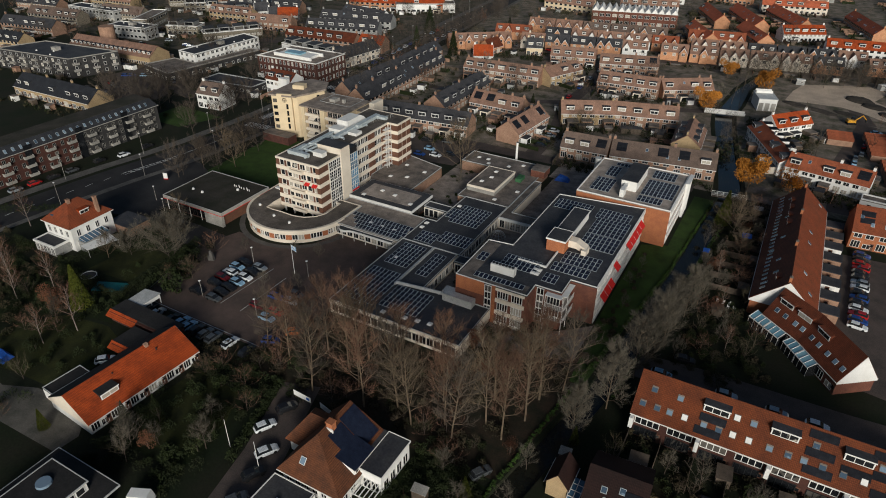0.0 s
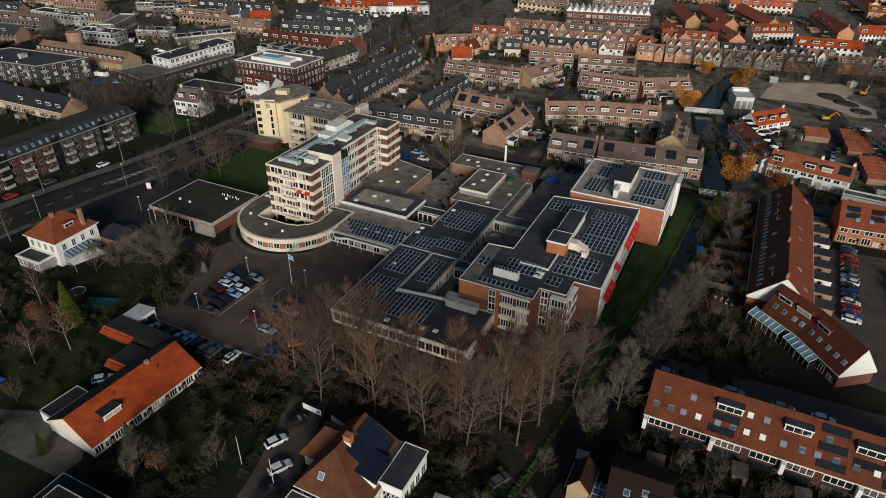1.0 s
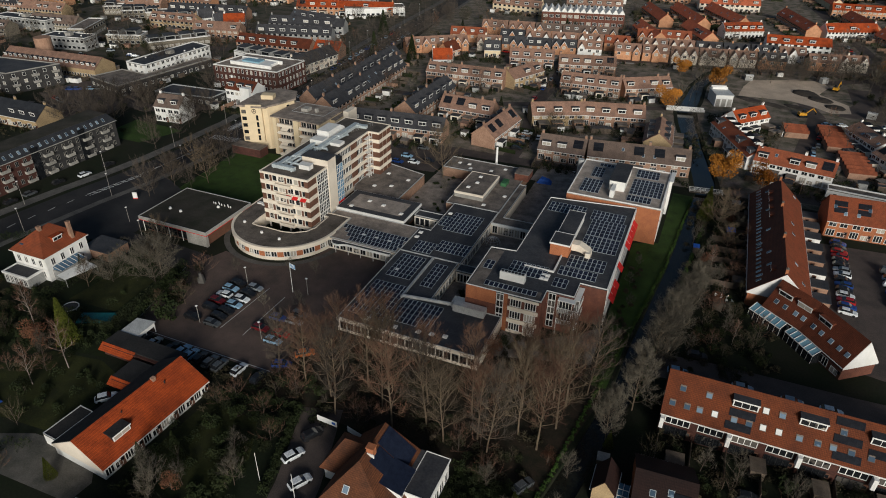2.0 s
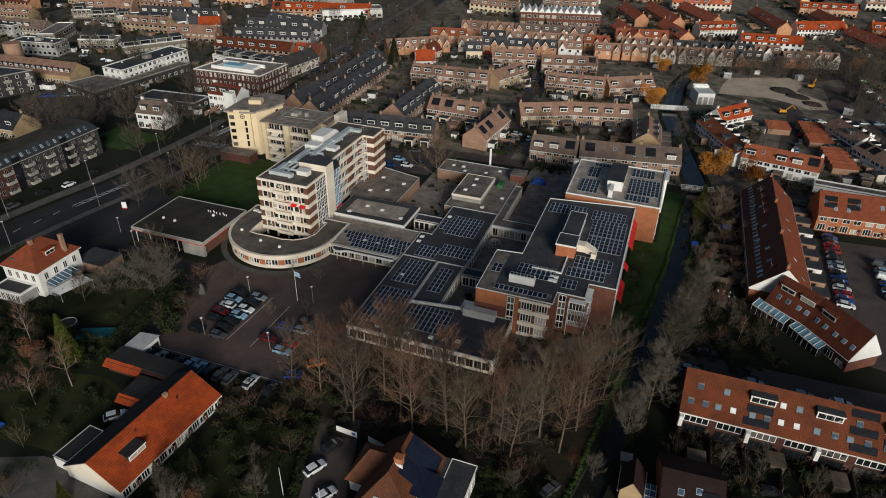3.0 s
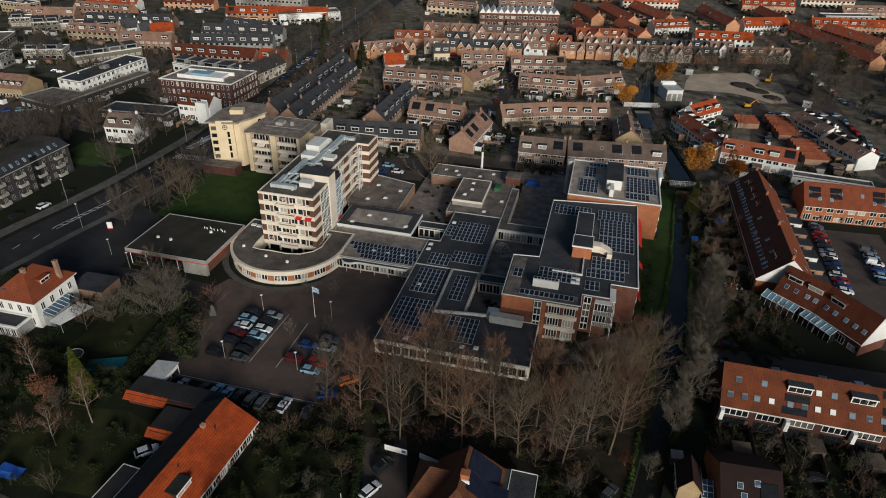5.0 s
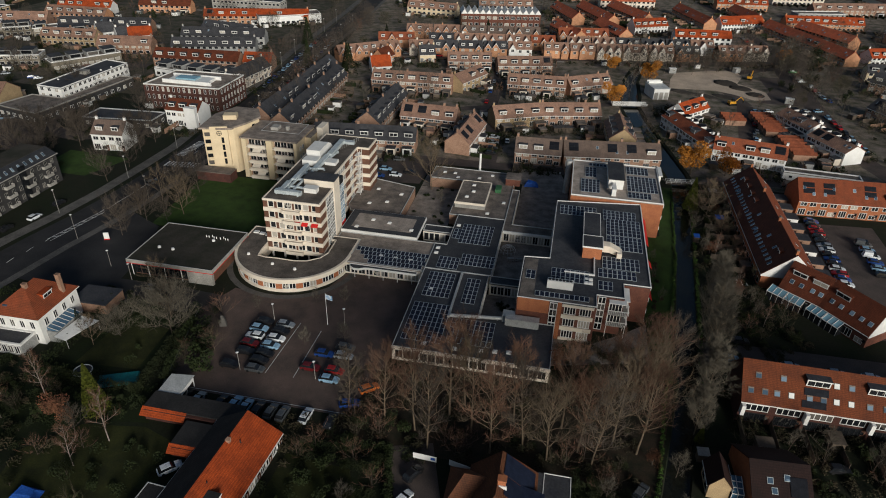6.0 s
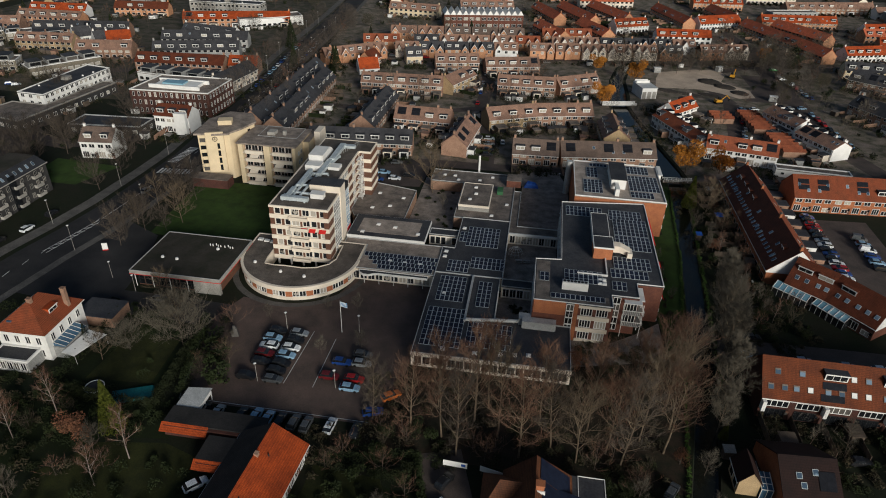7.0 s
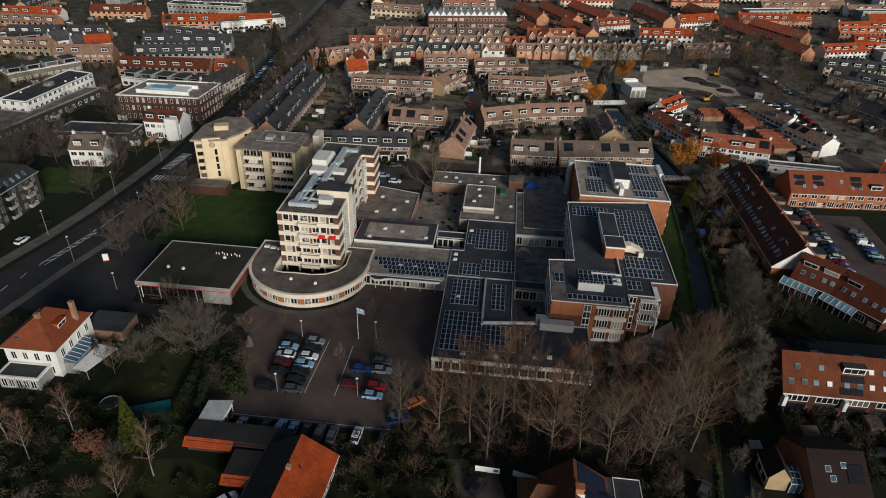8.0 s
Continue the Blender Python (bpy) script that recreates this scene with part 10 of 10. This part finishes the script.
for y in (-0.95, 0.9):
    rl = Shape().box(-0.8, y, 1.1, 9.6, y + 0.06, 1.2).box(-0.8, y, 0.65, 9.6, y + 0.05, 0.72)
    for i in range(7):
        rl.box(-0.8 + 1.7 * i, y, 0.2, -0.72 + 1.7 * i, y + 0.06, 1.2)
    part("rail", rl, WHITE, br)
br = thing("footbridge", "white bridge over the far canal", "bridge", -30.5, 283.5, 0.2, 12)
part("deck", Shape().box(0, -1.5, 0, 16, 1.5, 0.3), CONCRETE, br)
for y in (-1.45, 1.35):
    part("rail", Shape().box(0, y, 0.3, 16, y + 0.1, 1.3), WHITE, br)
site = thing("white_depot", "white flat building beside the far canal", "building", -11.4, 297, 0, 18)
part("wall", Shape().box(0, 0, 0, 7.4, 11, 5.0), WHITE, site)
part("roof", Shape().box(-0.2, -0.2, 5.004, 7.6, 11.2, 5.25), STEEL, site)
part("roof_frame", Shape().box(0.4, 8.2, 5.254, 7.0, 8.5, 6.3).box(0.4, 10.4, 5.254, 7.0, 10.7, 6.3), WHITE, site, "white frames on the roof")
for x in (1.2, 3.7, 6.2):
    part("door", Shape().box(x - 0.9, -0.06, 0.05, x + 0.9, -0.004, 3.4), CONCRETE, site, "tall grey door")
for x, y, w, d, c in ((-19.3, 79.6, 1.9, 1.5, CONCRETE), (-1.5, 176.8, 2.2, 2.0, BLUE), (-9.6, 163.4, 1.4, 1.4, BLUE), (6.5, 178, 2.6, 2.2, GLASS_S), (-3, 138, 2.2, 2.2, WOOD), (1, 150, 2.4, 2.4, WOOD), (2, 165, 2.4, 2.0, WOOD), (3.0, 190, 2.4, 2.0, WOOD), (-0.8, 196, 2.4, 2.0, CONCRETE), (6, 88, 2.4, 3, WOOD), (16, 87, 2.4, 3, WOOD), (26, 88, 2.4, 3, WOOD), (-8, 84, 3, 2.4, WOOD), (-38, 60, 2.5, 1.4, CONCRETE)):
    sh = thing("garden_shed", "small garden shed with a shallow roof", "shed", x, y, 0, 5)
    part("wall", Shape().box(0, 0, 0, w, d, 1.9), WOOD, sh)
    part("roof", Shape().hull([(-0.15, -0.15, 1.9), (w + 0.15, -0.15, 1.9), (w + 0.15, d + 0.15, 2.2), (-0.15, d + 0.15, 2.2)], [(-0.15, -0.15, 2.0), (w + 0.15, -0.15, 2.0), (w + 0.15, d + 0.15, 2.3), (-0.15, d + 0.15, 2.3)]), c, sh)

EARTH = mat("dark_earth", (0.060, 0.050, 0.042), (0.036, 0.031, 0.027), 0.95, 2.5, 0.4, 0.6)
heap_rng = random.Random(17)
for x, y, rx, ry, h in ((27, 334, 7, 4.5, 1.6), (33, 327, 6, 4, 1.3), (38, 318, 5, 3.6, 1.1), (4, 313, 8, 2.6, 0.9), (13, 309.5, 8, 2.4, 0.9), (23, 311, 7, 2.4, 0.8)):
    heap = Shape()
    rings = []
    for f, z in ((1.0, -0.1), (0.75, 0.5), (0.4, 0.9)):
        rings.append([(rx * f * math.cos(a * 0.5236) * heap_rng.uniform(0.85, 1.15), ry * f * math.sin(a * 0.5236) * heap_rng.uniform(0.85, 1.15), h * z * heap_rng.uniform(0.85, 1.1)) for a in range(12)])
    for lo, hi in zip(rings, rings[1:]):
        for i in range(12):
            j = (i + 1) % 12
            heap.face([lo[i], lo[j], hi[j], hi[i]])
    heap.face(rings[-1])
    ob = tagged(new("spoil_mound", heap.build("spoil_mound", EARTH)), "low mound of dark dug earth on the bare plot", "mound", "spoil mounds")
    ob.matrix_basis = pose(x, y, 0.03, 0, 0, -25)
DIGGER = paint("digger_paint", (0.62, 0.30, 0.02))
for x, y, a in ((24, 299, 20), (40.4, 345, 70)):
    dig = thing("excavator", "orange-yellow excavator standing on the building plot", "excavator", x, y, 0.04, a)
    for t in (-1.05, 1.05):
        part("track", Shape().along_x([(-0.25 + t, 0.1), (0.25 + t, 0.1), (0.25 + t, 0.85), (-0.25 + t, 0.85)], -1.7, 1.7), TYRE, dig, "dark crawler track")
    part("body", Shape().hull([(-1.9, -1.2, 0.95), (1.3, -1.2, 0.95), (1.3, 1.2, 0.95), (-1.9, 1.2, 0.95)], [(-1.7, -1.1, 2.0), (1.2, -1.1, 1.8), (1.2, 1.1, 1.8), (-1.7, 1.1, 2.0)]), DIGGER, dig)
    part("cab", Shape().hull([(-0.1, 0.1, 1.85), (1.3, 0.1, 1.85), (1.3, 1.1, 1.85), (-0.1, 1.1, 1.85)], [(0.0, 0.15, 2.9), (1.0, 0.15, 2.9), (1.0, 1.05, 2.9), (0.0, 1.05, 2.9)]), CARGLASS, dig, "dark glazed cab")
    part("boom", Shape().tube((1.0, -0.4, 1.7), (3.4, -0.4, 3.9), 0.24, 0.2, 6).tube((3.4, -0.4, 3.9), (5.2, -0.4, 2.2), 0.2, 0.15, 6), DIGGER, dig)
    part("bucket", Shape().hull([(4.9, -0.8, 1.2), (5.7, -0.8, 1.3), (5.7, 0.0, 1.3), (4.9, 0.0, 1.2)], [(5.0, -0.8, 2.2), (5.5, -0.8, 2.2), (5.5, 0.0, 2.2), (5.0, 0.0, 2.2)]), DARK, dig)
for x, y, a in ((2, 346.5, 10), (36, 357, 40), (51, 309, -10)):
    cab = thing("site_cabin", "small pale site cabin on the building plot", "cabin", x, y, 0.04, a)
    part("wall", Shape().box(-1.8, -1.1, 0, 1.8, 1.1, 2.4), PALE, cab)
    part("roof", Shape().box(-1.9, -1.2, 2.403, 1.9, 1.2, 2.55), WHITE, cab)
    part("window", window_mesh(1.0, 0.8, 1, 1, GLASS_D), (), cab, at=pose(0.5, -1.12, 1.1))


def fence(a, b, h=1.8, m=None):
    run = math.dist(a, b)
    root = thing("garden_fence", "weathered timber garden fence", "fence", a[0], a[1], 0, math.degrees(math.atan2(b[1] - a[1], b[0] - a[0])), "garden fences")
    n = max(1, round(run / 1.8))
    pan = shared(f"fence_panel{run / n:.2f}{h}", lambda: Shape().box(0.05, -0.02, 0.05, run / n - 0.05, 0.02, h), WOOD)
    pst = shared(f"fence_post{h}", lambda: Shape().box(-0.05, -0.05, 0, 0.05, 0.05, h + 0.1), WOOD)
    for i in range(n):
        part("fence_panel", pan, (), root, at=pose(run * i / n, 0, 0))
        part("post", pst, (), root, at=pose(run * i / n, 0, 0))


for i in range(9):
    y = 149 + 6.0 * i
    fence((-6.5 + 0.05 * (y - 149), y), (4.6, y + 0.6))
for i in range(8):
    x = -10 + 5.9 * i
    fence((x, 83.5), (x, 92))
fence((-58, 37), (-43, 50))
for i in range(7):
    st_ = thing("white_garden_chair", "pale plastic garden chair among the shrubs", "chair", -2.5 + 1.3 * (i % 4), 143 + 1.6 * (i // 4), 0, 40 * i, "garden chairs")
    part("seat", shared("gc_seat", lambda: Shape().box(-0.25, -0.25, 0.42, 0.25, 0.25, 0.47), WHITE), (), st_)
    part("backrest", shared("gc_back", lambda: Shape().box(-0.25, 0.2, 0.47, 0.25, 0.25, 0.95), WHITE), (), st_)
    for a in (-0.22, 0.22):
        for b in (-0.22, 0.22):
            part("leg", shared("gc_leg", lambda: Shape().box(-0.02, -0.02, 0, 0.02, 0.02, 0.42), WHITE), (), st_, at=pose(a, b, 0))
